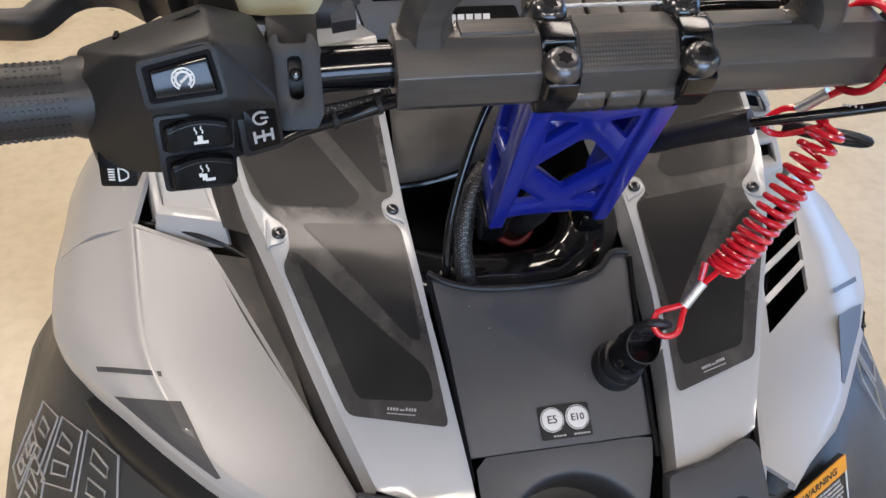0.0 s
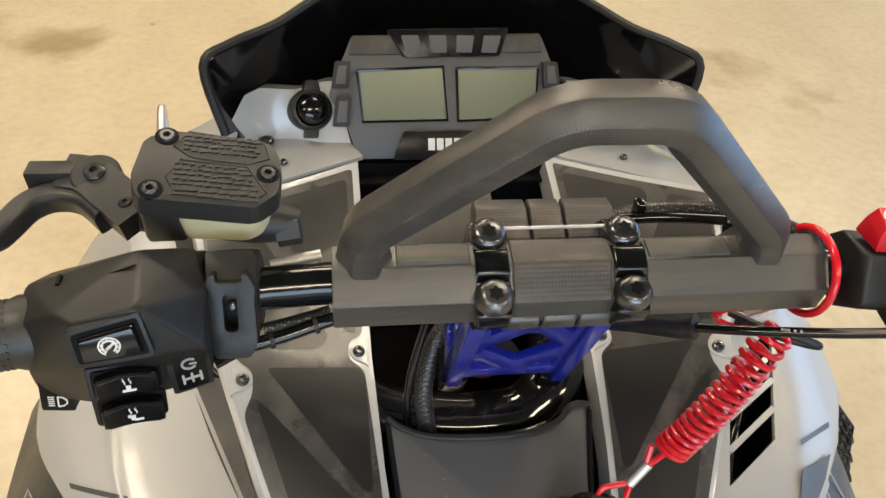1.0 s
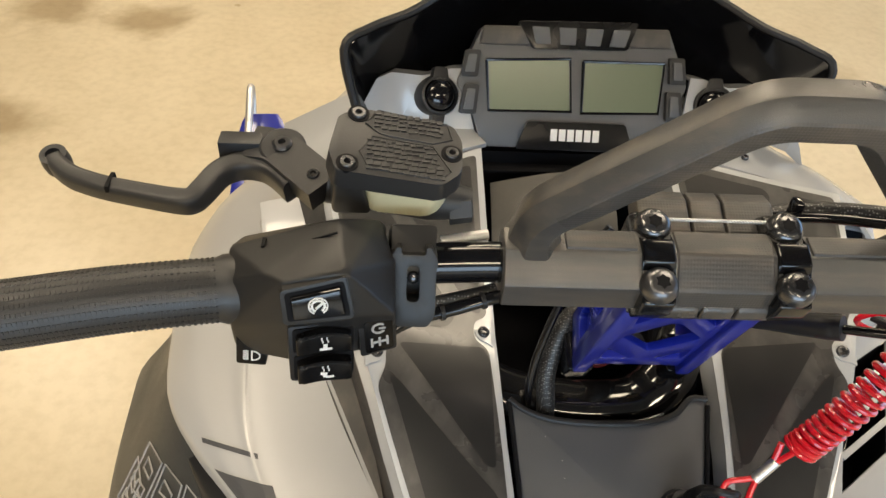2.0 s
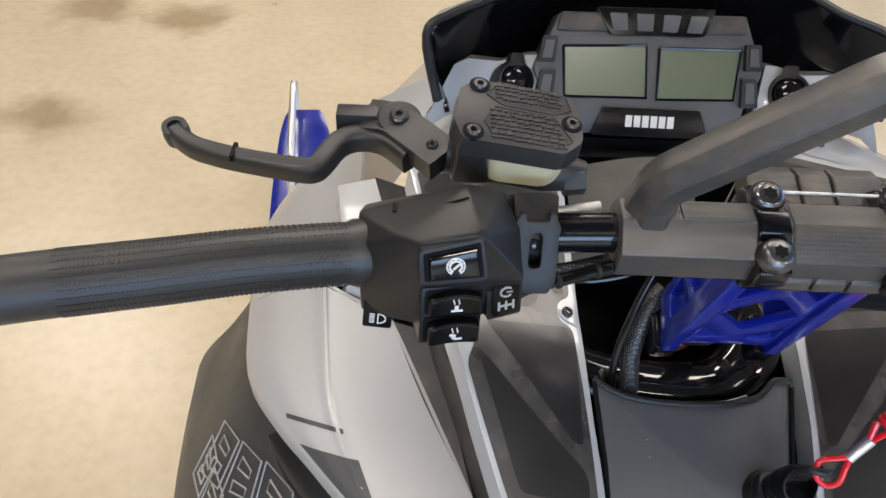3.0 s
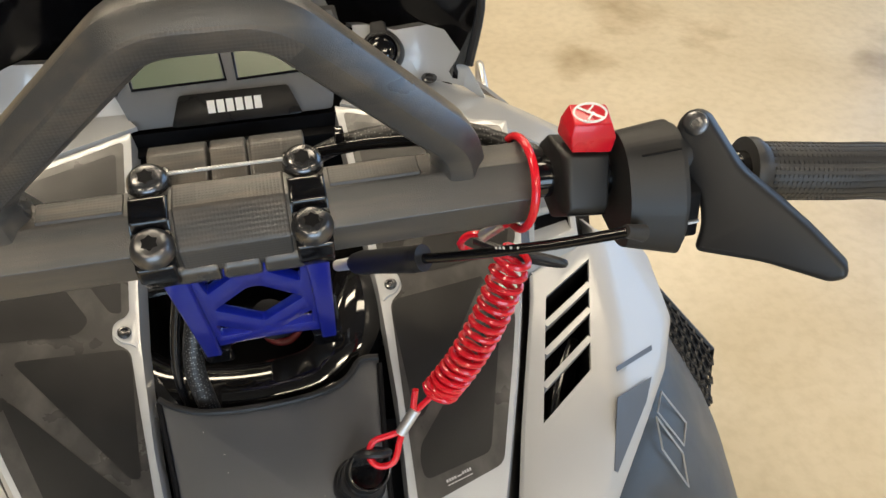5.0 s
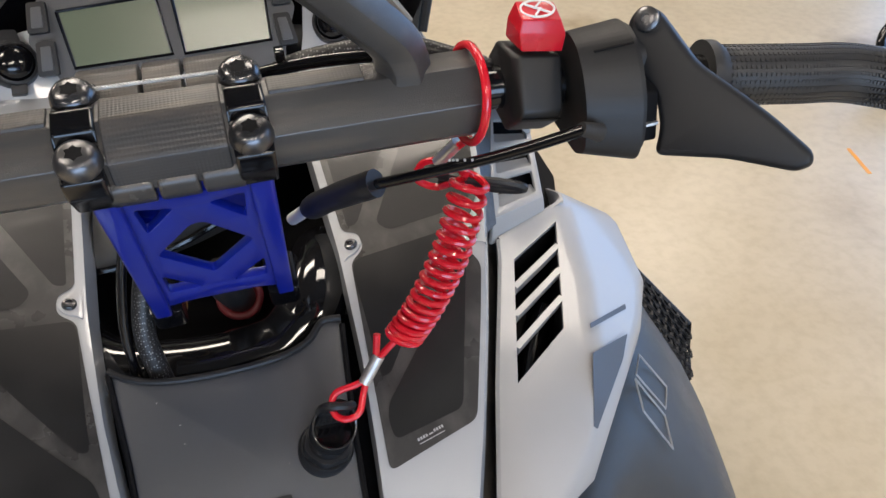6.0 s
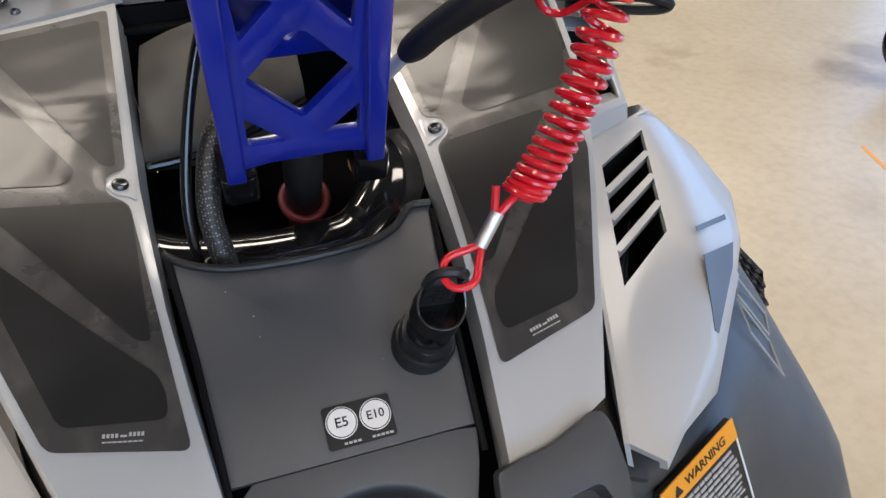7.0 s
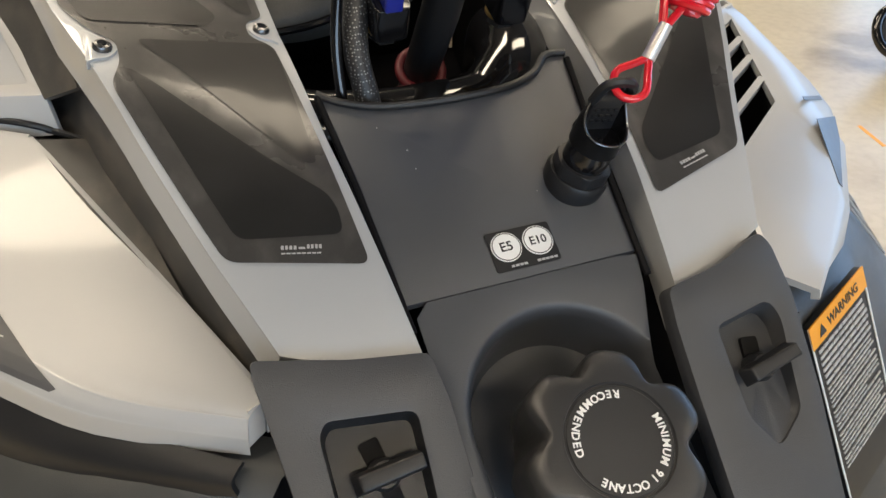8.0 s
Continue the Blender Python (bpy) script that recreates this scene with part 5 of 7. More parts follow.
TRI_UP = [(0.0272, 0.1230), (0.0085, 0.1190), (0.0255, 0.0990)]
TRI_LOW = [(0.0292, 0.0500), (0.0292, 0.0280), (0.0090, 0.0285)]
DIAMOND = [(0.0, 0.0445), (0.0262, 0.0745), (0.0035, 0.1015), (-0.0035, 0.1015), (-0.0262, 0.0745)]
wins = [rounded(DIAMOND, 0.0030, 3)]
for tri in (TRI_UP, TRI_LOW):
    wins += [rounded(tri, 0.0026, 3), rounded([(-x, y) for x, y in tri], 0.0026, 3)]
body = rounded([(0.034, 0.010), (0.034, 0.146), (0.030, 0.146), (0.024, 0.1335), (0.010, 0.1300), (-0.010, 0.1300), (-0.024, 0.1335), (-0.030, 0.146), (-0.034, 0.146), (-0.034, 0.010), (-0.020, 0.013), (0.020, 0.013)], 0.003, 3)
part("front_plate", holed(body, wins, -0.006, 0.0, RM, 0.0008), BLUE, riser, "blue plate with diamond and triangular windows")
back = rounded([(0.036, 0.050), (0.036, 0.134), (-0.036, 0.134), (-0.036, 0.050), (-0.020, 0.054), (0.020, 0.054)], 0.003, 3)
cuts = [rounded(q, 0.0026, 3) for q in ([(0.0, 0.064), (0.016, 0.082), (0.0, 0.098), (-0.016, 0.082)], [(0.028, 0.122), (0.008, 0.118), (0.026, 0.098)], [(-0.028, 0.122), (-0.026, 0.098), (-0.008, 0.118)])]
part("back_plate", holed(back, cuts, -0.040, -0.034, RM, 0.0008), BLUE, riser, "blue rear plate with cut-outs")
for sx in (-1, 1):
    leg = [(sx * 0.0432, 0.004), (sx * 0.0330, 0.004), (sx * 0.0300, R_LEN), (sx * 0.0425, R_LEN)]
    part("leg", prism(leg, -0.008, 0.0045, RM, 0.0018, 3), BLUE, riser)
    # side web with a recess
    sm = RM @ Matrix(((0, 0, sx, sx * 0.0428), (0, 1, 0, 0), (-sx, 0, 0, 0), (0, 0, 0, 1)))
    web = [(sx * 0.004, 0.004), (sx * 0.036, 0.016), (sx * 0.040, 0.120), (sx * 0.030, R_LEN), (sx * 0.004, R_LEN)]
    cut = [rounded([(sx * 0.012, 0.030), (sx * 0.028, 0.034), (sx * 0.031, 0.060), (sx * 0.012, 0.066)], 0.003, 3), rounded([(sx * 0.012, 0.076), (sx * 0.032, 0.072), (sx * 0.034, 0.112), (sx * 0.012, 0.124)], 0.003, 3)]
    part("side_web", holed(web, cut, -0.008, 0.0, sm, 0.0007), BLUE, riser)
    part("side_panel", prism(web, -0.0085, -0.006, sm), BLUE, riser)
    m = frame_m(R_BOT + Vector((sx * 0.037, 0, 0)) - R_UP * 0.008 - R_N * 0.014, (1, 0, 0), R_UP)
    part("foot_clamp", prism(rounded([(-0.010, -0.016), (0.010, -0.016), (0.010, 0.013), (-0.010, 0.013)], 0.004), -0.009, 0.012, m, 0.0020, 3), GLOSS, riser, "black foot clamp")
    part("nut", lathe([(0.0085, -0.019), (0.0085, -0.011)], m, 6), BOLT, riser)
    part("washer", lathe([(0.0105, -0.0125), (0.0105, -0.0105)], m, 24), BRASS, riser, "yellow passivated washer")
post = thing("steering_post", (BX, 0.10, 0.86), "dark steering post with a red seal in the well", "steering post")
part("tube", sweep([(0.0145, 0.066, 0.990), (0.0150, 0.082, 0.965), (0.0175, 0.130, 0.9085), (0.0190, 0.168, 0.862)], 0.0120, 20), BLACK, post)
SLM = frame_m((0.0175, 0.130, 0.9085), (1, 0, 0), (0.0, -0.64, 0.77))
part("seal", sweep([SLM @ Vector((0.0150 * math.cos(a), 0.0150 * math.sin(a), 0)) for a in [2 * math.pi * i / 32 for i in range(32)]], 0.0032, 10, closed=True), SEAL, post, "dull red rubber seal")

hb = thing("handlebar", (BX, BAR_Y, BAR_Z - 0.012), "black handlebar with a moulded grab handle and ribbed grips", "handlebar")
LX, RX = -0.102, 0.161
LEFT_END = [(-0.11, BAR_Y, BAR_Z), (-0.19, -0.010, 1.132), (-0.2340, -0.0270, 1.1397), (-0.285, -0.0405, 1.1445), (-0.330, -0.0525, 1.1460), (-0.370, -0.0625, 1.1470), (-0.410, -0.0735, 1.1480), (-0.440, -0.0820, 1.1485)]
RIGHT_END = [(0.15, BAR_Y, BAR_Z), (0.20, 0.001, 1.130), (0.283, -0.009, 1.1265), (0.335, -0.0165, 1.1230), (0.370, -0.0215, 1.1205), (0.408, -0.040, 1.116), (0.434, -0.085, 1.110), (0.444, -0.135, 1.103)]
part("tube", sweep(smooth_path(LEFT_END[::-1][:] + RIGHT_END, 6), 0.0111, 20), GLOSS, hb, "gloss black bar tube")


def grip(ends, flange):
    """A rubber grip with rows of small square studs."""
    line = smooth_path(ends[2:], 12)
    n = len(line)
    ob = part("grip", sweep(line, [flange] * 3 + [0.0157] * (n - 3), 32), GRIP, hb, "black studded rubber grip")
    bm = bmesh.new()
    fine = smooth_path(ends[2:6], 22)
    for i in range(6, len(fine) - 1):
        t = (fine[i + 1] - fine[i - 1]).normalized()
        u = (Vector((0, 0, 1)) - t * t.z).normalized()
        v = t.cross(u)
        for j in range(26):
            a = 2 * math.pi * (j + 0.5) / 26
            nrm, tan = u * math.cos(a) + v * math.sin(a), v * math.cos(a) - u * math.sin(a)
            c = fine[i]
            vs = [c + nrm * 0.0150 + t * p * 0.00078 + tan * q * 0.0011 for p, q in ((-1, -1), (1, -1), (1, 1), (-1, 1))]
            vs += [c + nrm * 0.01603 + t * p * 0.00060 + tan * q * 0.0008 for p, q in ((-1, -1), (1, -1), (1, 1), (-1, 1))]
            add_geo(bm, vs, [(4, 5, 6, 7), (0, 1, 5, 4), (1, 2, 6, 5), (2, 3, 7, 6), (3, 0, 4, 7)])
    tagged(part("studs", bm, GRIP, ob, smooth=False), kind="stuff")
    return ob


grip(LEFT_END, 0.0172)
grip(RIGHT_END, 0.0185)
PROFILE = [(0.0175, 0.004), (0.0135, 0.0155), (-0.001, 0.0195), (-0.0185, 0.0120), (-0.0230, -0.004), (-0.0155, -0.0165), (0.010, -0.0165)]


def extrude_bar(prof, x0, x1, bev=0.002, taper=1.0):
    m = Matrix(((0, 0, 1, 0), (BA.x, BN.x, 0, BAR_Y), (BA.z * 0 + BA.z, BN.z, 0, BAR_Z), (0, 0, 0, 1)))
    m = Matrix(((0, 0, 1, 0), (BA.y, BN.y, 0, BAR_Y), (BA.z, BN.z, 0, BAR_Z), (0, 0, 0, 1)))
    return prism(prof, x0, x1, m, bev, 3)


part("pad", extrude_bar(PROFILE, LX, RX, 0.0009), PAD, hb, "dark grey moulded bar pad", angle=12)
part("centre_pad", extrude_bar([(0.0185, 0.004), (0.0140, 0.0165), (-0.001, 0.0205), (-0.0195, 0.0125), (-0.0240, -0.004), (-0.0155, -0.0160), (0.010, -0.0160)], BX - 0.026, BX + 0.026, 0.0015), PADDOT, hb, "dotted centre of the bar pad", angle=12)
for k, (x0, x1) in enumerate(((BX - 0.039, BX - 0.010), (BX - 0.0085, BX + 0.0095), (BX + 0.011, BX + 0.039))):
    part("pad_flap", extrude_bar([(0.016, -0.006), (0.019, 0.0045), (0.040, 0.0035), (0.0485, -0.002), (0.047, -0.012), (0.020, -0.014)], x0, x1, 0.0016), PADDOT, hb)
    part("pad_flap", extrude_bar([(-0.018, -0.004), (-0.0208, 0.0015), (-0.0250, -0.001), (-0.0270, -0.007), (-0.0245, -0.0145), (-0.018, -0.0145)], max(x0, BX - 0.030), min(x1, BX + 0.030), 0.0016), PAD, hb)
for x0, x1 in ((-0.070, BX - 0.047), (BX + 0.047, 0.106)):
    part("pad_inlay", extrude_bar([(0.0128, 0.0150), (0.0124, 0.0172), (0.0010, 0.0204), (-0.0006, 0.0180)], x0, x1, 0.0008), PADDOT, hb, "rubbed brown inlay of the pad")
# grab handle


def fillet(pts, r, n=5):
    """A line through pts with each inner corner rounded over r."""
    p = [Vector(q) for q in pts]
    out = [p[0]]
    for a, b, c in zip(p, p[1:], p[2:]):
        s0, s1 = b + (a - b).normalized() * r, b + (c - b).normalized() * r
        out += [(1 - t) ** 2 * s0 + 2 * t * (1 - t) * b + t * t * s1 for t in [k / n for k in range(n + 1)]]
    return out + [p[-1]]


arch = fillet([(-0.0850, 0.0130, 1.1280), (-0.0868, 0.0040, 1.1660), (-0.0030, -0.0140, 1.2435), (0.0450, -0.0140, 1.2435), (0.1255, 0.0050, 1.1605), (0.1270, 0.0130, 1.1280)], 0.013)
HEX = [(1.0, 0.20), (0.42, 1.0), (-0.42, 1.0), (-1.0, 0.20), (-0.75, -0.85), (0.75, -0.85)]
girth = [0.0128 + 0.0075 * (max(0.0, 1.160 - p.z) / 0.032) ** 1.6 for p in arch]
own = sweep(arch, girth, profile=rounded(HEX, 0.14, 2), up=(0, -1, -0.3))
for f in own.faces:
    f.normal_update()
    f.material_index = 1 if abs(f.normal.y) > 0.80 and -0.070 < f.calc_center_median().x < 0.055 else 0
grab = part("grab_handle", own, PAD, hb, "dark grey arched grab handle", angle=24)
grab.data.materials.append(PADDOT)
for sx in (-1, 1):
    cx = BX + sx * 0.0362
    prof = [(0.027, -0.014), (0.030, 0.004), (0.027, 0.0125), (0.0095, 0.0150), (0.0065, 0.0215), (-0.0065, 0.0215), (-0.0095, 0.0150), (-0.027, 0.0125), (-0.0285, 0.002), (-0.0250, -0.013)]
    part("clamp", extrude_bar(prof, cx - 0.0088, cx + 0.0088, 0.0018), GLOSS, hb, "gloss black bar clamp")
    part("clamp_foot", extrude_bar([(0.026, -0.010), (-0.0235, -0.010), (-0.0205, -0.0185), (0.020, -0.0185)], cx - 0.0085, cx + 0.0085, 0.0015), GLOSS, hb)
    for a in (0.0172, -0.0172):
        m = frame_m(bar(cx, a, 0.0130), (1, 0, 0), BN)
        r, h = 0.0100, 0.0085
        b = part("bolt", lathe([(r, 0), (r, h * 0.25), (r * 0.94, h * 0.55), (r * 0.76, h * 0.88), (r * 0.55, h), (r * 0.02, h)], m, 28), BOLT, hb, "round black star-socket bolt")
        star = [((0.0042 if i % 2 else 0.0030) * math.cos(math.pi * i / 6), (0.0042 if i % 2 else 0.0030) * math.sin(math.pi * i / 6)) for i in range(12)]
        part("socket", prism(star, h * 0.6, h + 0.0001, m), DARK, b, smooth=False)
# lacing wire between the upper bolts
bm = bmesh.new()
for ph in (0.0, math.pi):
    sweep([bar(BX - 0.028 + 0.056 * i / 120, 0.0220 + 0.0006 * math.cos(ph + i * 0.9), 0.0138 + 0.0006 * math.sin(ph + i * 0.9)) for i in range(121)], 0.00055, 6, bm)
part("tie_wire", bm, ALU, hb, "thin twisted steel wire")

# ---- left-hand controls ----
sw = thing("switch_block", (-0.20, -0.01, 1.11), "black handlebar switch block with rocker buttons", "switch block")
house = [(-0.2385, -0.014, 1.1555), (-0.186, -0.010, 1.1720), (-0.166, 0.004, 1.1600), (-0.238, -0.034, 1.1510), (-0.2155, -0.0450, 1.1680), (-0.2070, -0.0510, 1.1700), (-0.1795, -0.0490, 1.1755), (-0.2062, -0.0555, 1.1500), (-0.1745, -0.0525, 1.1500), (-0.157, -0.0470, 1.1455),
         (-0.158, -0.020, 1.1540), (-0.236, -0.0435, 1.1300), (-0.236, -0.0430, 1.1120), (-0.200, -0.0530, 1.1150), (-0.158, -0.0430, 1.1200), (-0.238, 0.010, 1.140), (-0.238, 0.012, 1.112), (-0.162, 0.012, 1.112)]
part("housing", hull(house, 0.0018, 3), SWITCH, sw, "matt black switch housing")
part("housing_seam", sweep(smooth_path([(-0.2386, -0.0285, 1.1530), (-0.2200, -0.0262, 1.1616), (-0.2030, -0.0240, 1.1678), (-0.1850, -0.0225, 1.1742)], 4), 0.0006, 5), DARK, sw, "dark parting line")
part("seam_notch", block((-0.2205, -0.0190, 1.1622), (0.0016, 0.006, 0.003), pose(0, 0, 0)), DARK, sw)
bfm = frame_m((-0.1915, -0.0537, 1.1612), (1, 0.13, 0.03), (0.14, -0.955, 0.26))
part("bezel", prism(rounded([(-0.0160, -0.0098), (0.0155, -0.0098), (0.0135, 0.0122), (-0.0160, 0.0082)], 0.002), -0.006, 0.0022, bfm, 0.0008), SWITCH, sw, "raised black bezel")
part("bezel_well", prism(rounded([(-0.0140, -0.0078), (0.0138, -0.0078), (0.0120, 0.0104), (-0.0142, 0.0066)], 0.0015), 0.0018, 0.0025, bfm), DARK, sw)
b1 = part("cruise_button", hull([bfm @ Vector(p) for p in ((-0.0122, -0.0062, 0.001), (0.0122, -0.0062, 0.001), (0.0108, 0.0088, 0.001), (-0.0124, 0.0055, 0.001), (-0.0112, -0.0052, 0.0058), (0.0, -0.0056, 0.0044), (0.0112, -0.0052, 0.0058), (0.0098, 0.0076, 0.0058), (-0.0112, 0.0046, 0.0058))], 0.0007, 2), GLOSS, sw, "gloss black speed control button")
im = bfm @ Matrix.Translation((0.0, 0.0010, 0.0060))
bm = bmesh.new()
for r, w in ((0.0041, 0.00038), (0.0028, 0.00055)):
    sweep([im @ Vector((r * math.cos(a), r * math.sin(a), 0)) for a in [radians(-60 + 15 * i) for i in range(21)]], w, 5, bm)
for i in range(9):
    a = radians(-50 + 35 * i)
    sweep([im @ Vector((r * math.cos(a), r * math.sin(a), 0)) for r in (0.0026, 0.0041)], 0.0003, 4, bm)
sweep([im @ Vector((-0.0012, -0.0012, 0)), im @ Vector((0.0022, 0.0014, 0))], 0.0006, 5, bm)
part("icon", bm, WHITE, b1)
pfm = frame_m((-0.1900, -0.0560, 1.1290), (1, 0.22, -0.05), (0.21, -0.965, 0.16))
part("rocker_pod", prism(rounded([(-0.0165, -0.0170), (0.0120, -0.0185), (0.0150, 0.0165), (-0.0165, 0.0165)], 0.002), -0.022, 0.0, pfm, 0.0014), BLACK, sw, "black rocker pod")
for k, (y0, y1) in enumerate(((0.0018, 0.0142), (-0.0150, -0.0018))):
    top = [(-0.0132 + 0.0255 * i / 10, y1 - 0.0022 + 0.0030 * math.sin(math.pi * (i + 0.5) / 11)) for i in range(11)]
    low = [(0.0123 - 0.0255 * i / 10, y0 + 0.0018 * math.sin(math.pi * (i + 0.5) / 11)) for i in range(11)]
    lift = 0.0050 + 0.0012 * k
    part("rocker_well", prism(rounded([(-0.0148, y0 - 0.0006), (0.0134, y0 - 0.0006), (0.0138, y1 + 0.0008), (-0.0145, y1 + 0.0008)], 0.002), -0.001, 0.0009, pfm, 0.0004), DARK, sw)
    r = part("rocker", prism(top + low, -0.002, lift, pfm, 0.0016, 3), ROCKER, sw, "gloss black rocker button")
    # Steel-coloured line drawn along the rocker's top edge as its highlight.
    part("rocker_glint", sweep([pfm @ Vector((x * 0.90, y - 0.0016, lift - 0.0001)) for x, y in top], 0.00025, 5), BOLT, r, smooth=False)
    cy = (y0 + y1) / 2 + 0.0002
    icon = bars([(0.0002, cy - 0.0026, 0.0056, 0.0012), (0.0, cy - 0.0010, 0.0020, 0.0026)] if k == 0 else [(0.0016, cy - 0.0026, 0.0038, 0.0012), (-0.0006, cy - 0.0012, 0.0020, 0.0028), (-0.0020, cy - 0.0002, 0.0014, 0.0016)], pfm @ Matrix.Translation((0, 0, lift)), 0.0003)
    for dx in (-0.0014, 0.0010):
        sweep([pfm @ Vector((dx + 0.0004 * math.sin(2 * math.pi * i / 6), cy + 0.0012 + 0.0005 * i, lift + 0.0002)) for i in range(7)], 0.00028, 5, icon)
    part("icon", icon, WHITE, r, smooth=False)
mfm = frame_m((-0.1652, -0.0490, 1.1345), (1, 0.34, 0), (0.32, -0.93, 0.20))
part("mode_pod", prism(rounded([(-0.0090, -0.0125), (0.0090, -0.0120), (0.0090, 0.0115), (-0.0090, 0.0105)], 0.0015), -0.018, -0.0006, mfm, 0.0010), BLACK, sw)
ch = part("mode_button", prism(rounded([(-0.0066, -0.0098), (0.0070, -0.0094), (0.0070, 0.0092), (-0.0066, 0.0086)], 0.0012), -0.002, 0.0014, mfm, 0.0006), ROCKER, sw)
icon = bars([(x, -0.0040, 0.0011, 0.0052) for x in (-0.0038, 0.0, 0.0038)] + [(0.0, -0.0040, 0.0080, 0.0012)], mfm @ Matrix.Translation((0.0002, 0, 0.0014)), 0.0003)
sweep([mfm @ Vector((0.0002 + 0.0031 * math.cos(a), 0.0040 + 0.0026 * math.sin(a), 0.0016)) for a in [radians(40 + 20 * i) for i in range(15)]], 0.0006, 5, icon)
sweep([mfm @ Vector(p) for p in ((0.0002, 0.0040, 0.0016), (0.0034, 0.0036, 0.0016))], 0.0005, 5, icon)
part("icon", icon, GREYPRINT, ch, smooth=False)
hfm = frame_m((-0.2268, -0.0452, 1.1155), (1, 0.06, -0.10), (0.0, -0.97, 0.24))
hl = part("headlight_button", prism(rounded([(-0.0078, -0.0085), (0.0068, -0.0085), (0.0072, 0.0095), (-0.0078, 0.0095)], 0.0012), -0.016, 0.0010, hfm, 0.0010), ROCKER, sw, "black headlight button")
im = hfm @ Matrix.Translation((-0.0002, -0.0030, 0.0011))
bm = bars([(-0.0030, -0.0024 + 0.0012 * i, 0.0026, 0.0006) for i in range(5)], im, 0.0003)
sweep([im @ Vector(p) for p in ((0.0, -0.0028, 0.0002), (0.0, 0.0028, 0.0002), (0.0022, 0.0024, 0.0002), (0.0038, 0.001, 0.0002), (0.0038, -0.001, 0.0002), (0.0022, -0.0024, 0.0002), (0.0, -0.0028, 0.0002))], 0.0004, 5, bm)
part("icon", bm, WHITE, hl)
cm = Matrix(((0, 0, 1, 0), (BA.y, BN.y, 0, BAR_Y - 0.003), (BA.z, BN.z, 0, BAR_Z), (0, 0, 0, 1)))
oct_ = [(0.0215 * math.cos(a), 0.0215 * math.sin(a)) for a in [2 * math.pi * (i + 0.5) / 10 for i in range(10)]]
part("bar_clamp", prism(oct_, -0.162, -0.1375, cm, 0.004, 3), SWITCH, sw, "black bar clamp with a slot")
pm2 = frame_m((-0.1490, -0.0215, 1.1400), (1, 0, 0), (0, -0.90, 0.43))
slot = rounded([(-0.0032, -0.0085), (0.0032, -0.0085), (0.0032, 0.0105), (-0.0032, 0.0105)], 0.003, 4)
plate = rounded([(-0.0080, -0.0220), (0.0080, -0.0220), (0.0115, -0.0150), (0.0112, 0.0080), (0.0122, 0.0130), (0.0085, 0.0200), (0.0060, 0.0200), (0.0060, 0.0160), (-0.0060, 0.0160), (-0.0060, 0.0200), (-0.0085, 0.0200), (-0.0122, 0.0130), (-0.0112, 0.0080), (-0.0115, -0.0150)], 0.002, 3)
part("clamp_plate", holed(plate, [slot], -0.010, 0.0030, pm2, 0.0016), SWITCH, sw, "black clamp plate with a slot")
part("slot_screw", lathe([(0.0030, -0.006), (0.0030, -0.003), (0.0016, -0.002)], pm2 @ Matrix.Translation((0, 0.002, 0)), 14), BOLT, sw, "small screw deep in the slot")
hm = frame_m((-0.1490, -0.0085, 1.1545), (1, 0, 0), (0, -0.55, 0.83))
part("hinge_tab", prism(rounded([(-0.0105, -0.0075), (0.0105, -0.0075), (0.0115, 0.0100), (-0.0115, 0.0100)], 0.002), -0.010, 0.0015, hm, 0.0016), SWITCH, sw, "hinge of the clamp")
part("hinge_slit", block((0, -0.0050, 0.0014), (0.0130, 0.0014, 0.0008), hm), DARK, sw)
hp = smooth_path([(-0.160, -0.030, 1.1140), (-0.147, -0.0225, 1.1150), (-0.125, -0.0155, 1.1160), (-0.104, -0.0095, 1.1190), (-0.085, -0.002, 1.116), (-0.05, 0.015, 1.110)], 5)
part("harness", sweep(hp, 0.0036, 10), GLOSS, sw, "gloss black wiring harness under the bar")
part("harness_sleeve", sweep(smooth_path([(-0.137, -0.0130, 1.1170), (-0.122, -0.0085, 1.1170), (-0.104, -0.0030, 1.1180)], 5), 0.0038, 12), BRAID, sw, "flecked braided sleeve")
for q in (8, 13):
    part("zip_tie", sweep([hp[q], hp[q] + (hp[q + 1] - hp[q]).normalized() * 0.0022], 0.0046, 12), BLACK, sw, "black cable tie")

mc = thing("brake_master_cylinder", (-0.157, 0.02, 1.13), "black brake master cylinder with lever and cream reservoir", "brake lever")
CAPM = frame_m((-0.157, 0.030, 1.1865), (1, 0.12, -0.06), (0.12, -0.22, 0.965))
outline = [(-0.0305, 0.0200), (-0.0168, 0.0245), (0.0285, 0.0160), (0.0325, 0.0045), (0.0300, -0.0155), (0.0187, -0.0245), (-0.0335, -0.0165), (-0.0365, -0.0035)]
cap_poly = rounded(outline, 0.0030, 3)
wider = rounded([(x * 1.03, y * 1.04 - 0.0008) for x, y in outline], 0.0030, 3)
cap = part("cap", prism(wider, -0.0110, 0.0, CAPM, 0.0012, 3, top=cap_poly), ALLOY, mc, "black moulded reservoir cap with raised text")
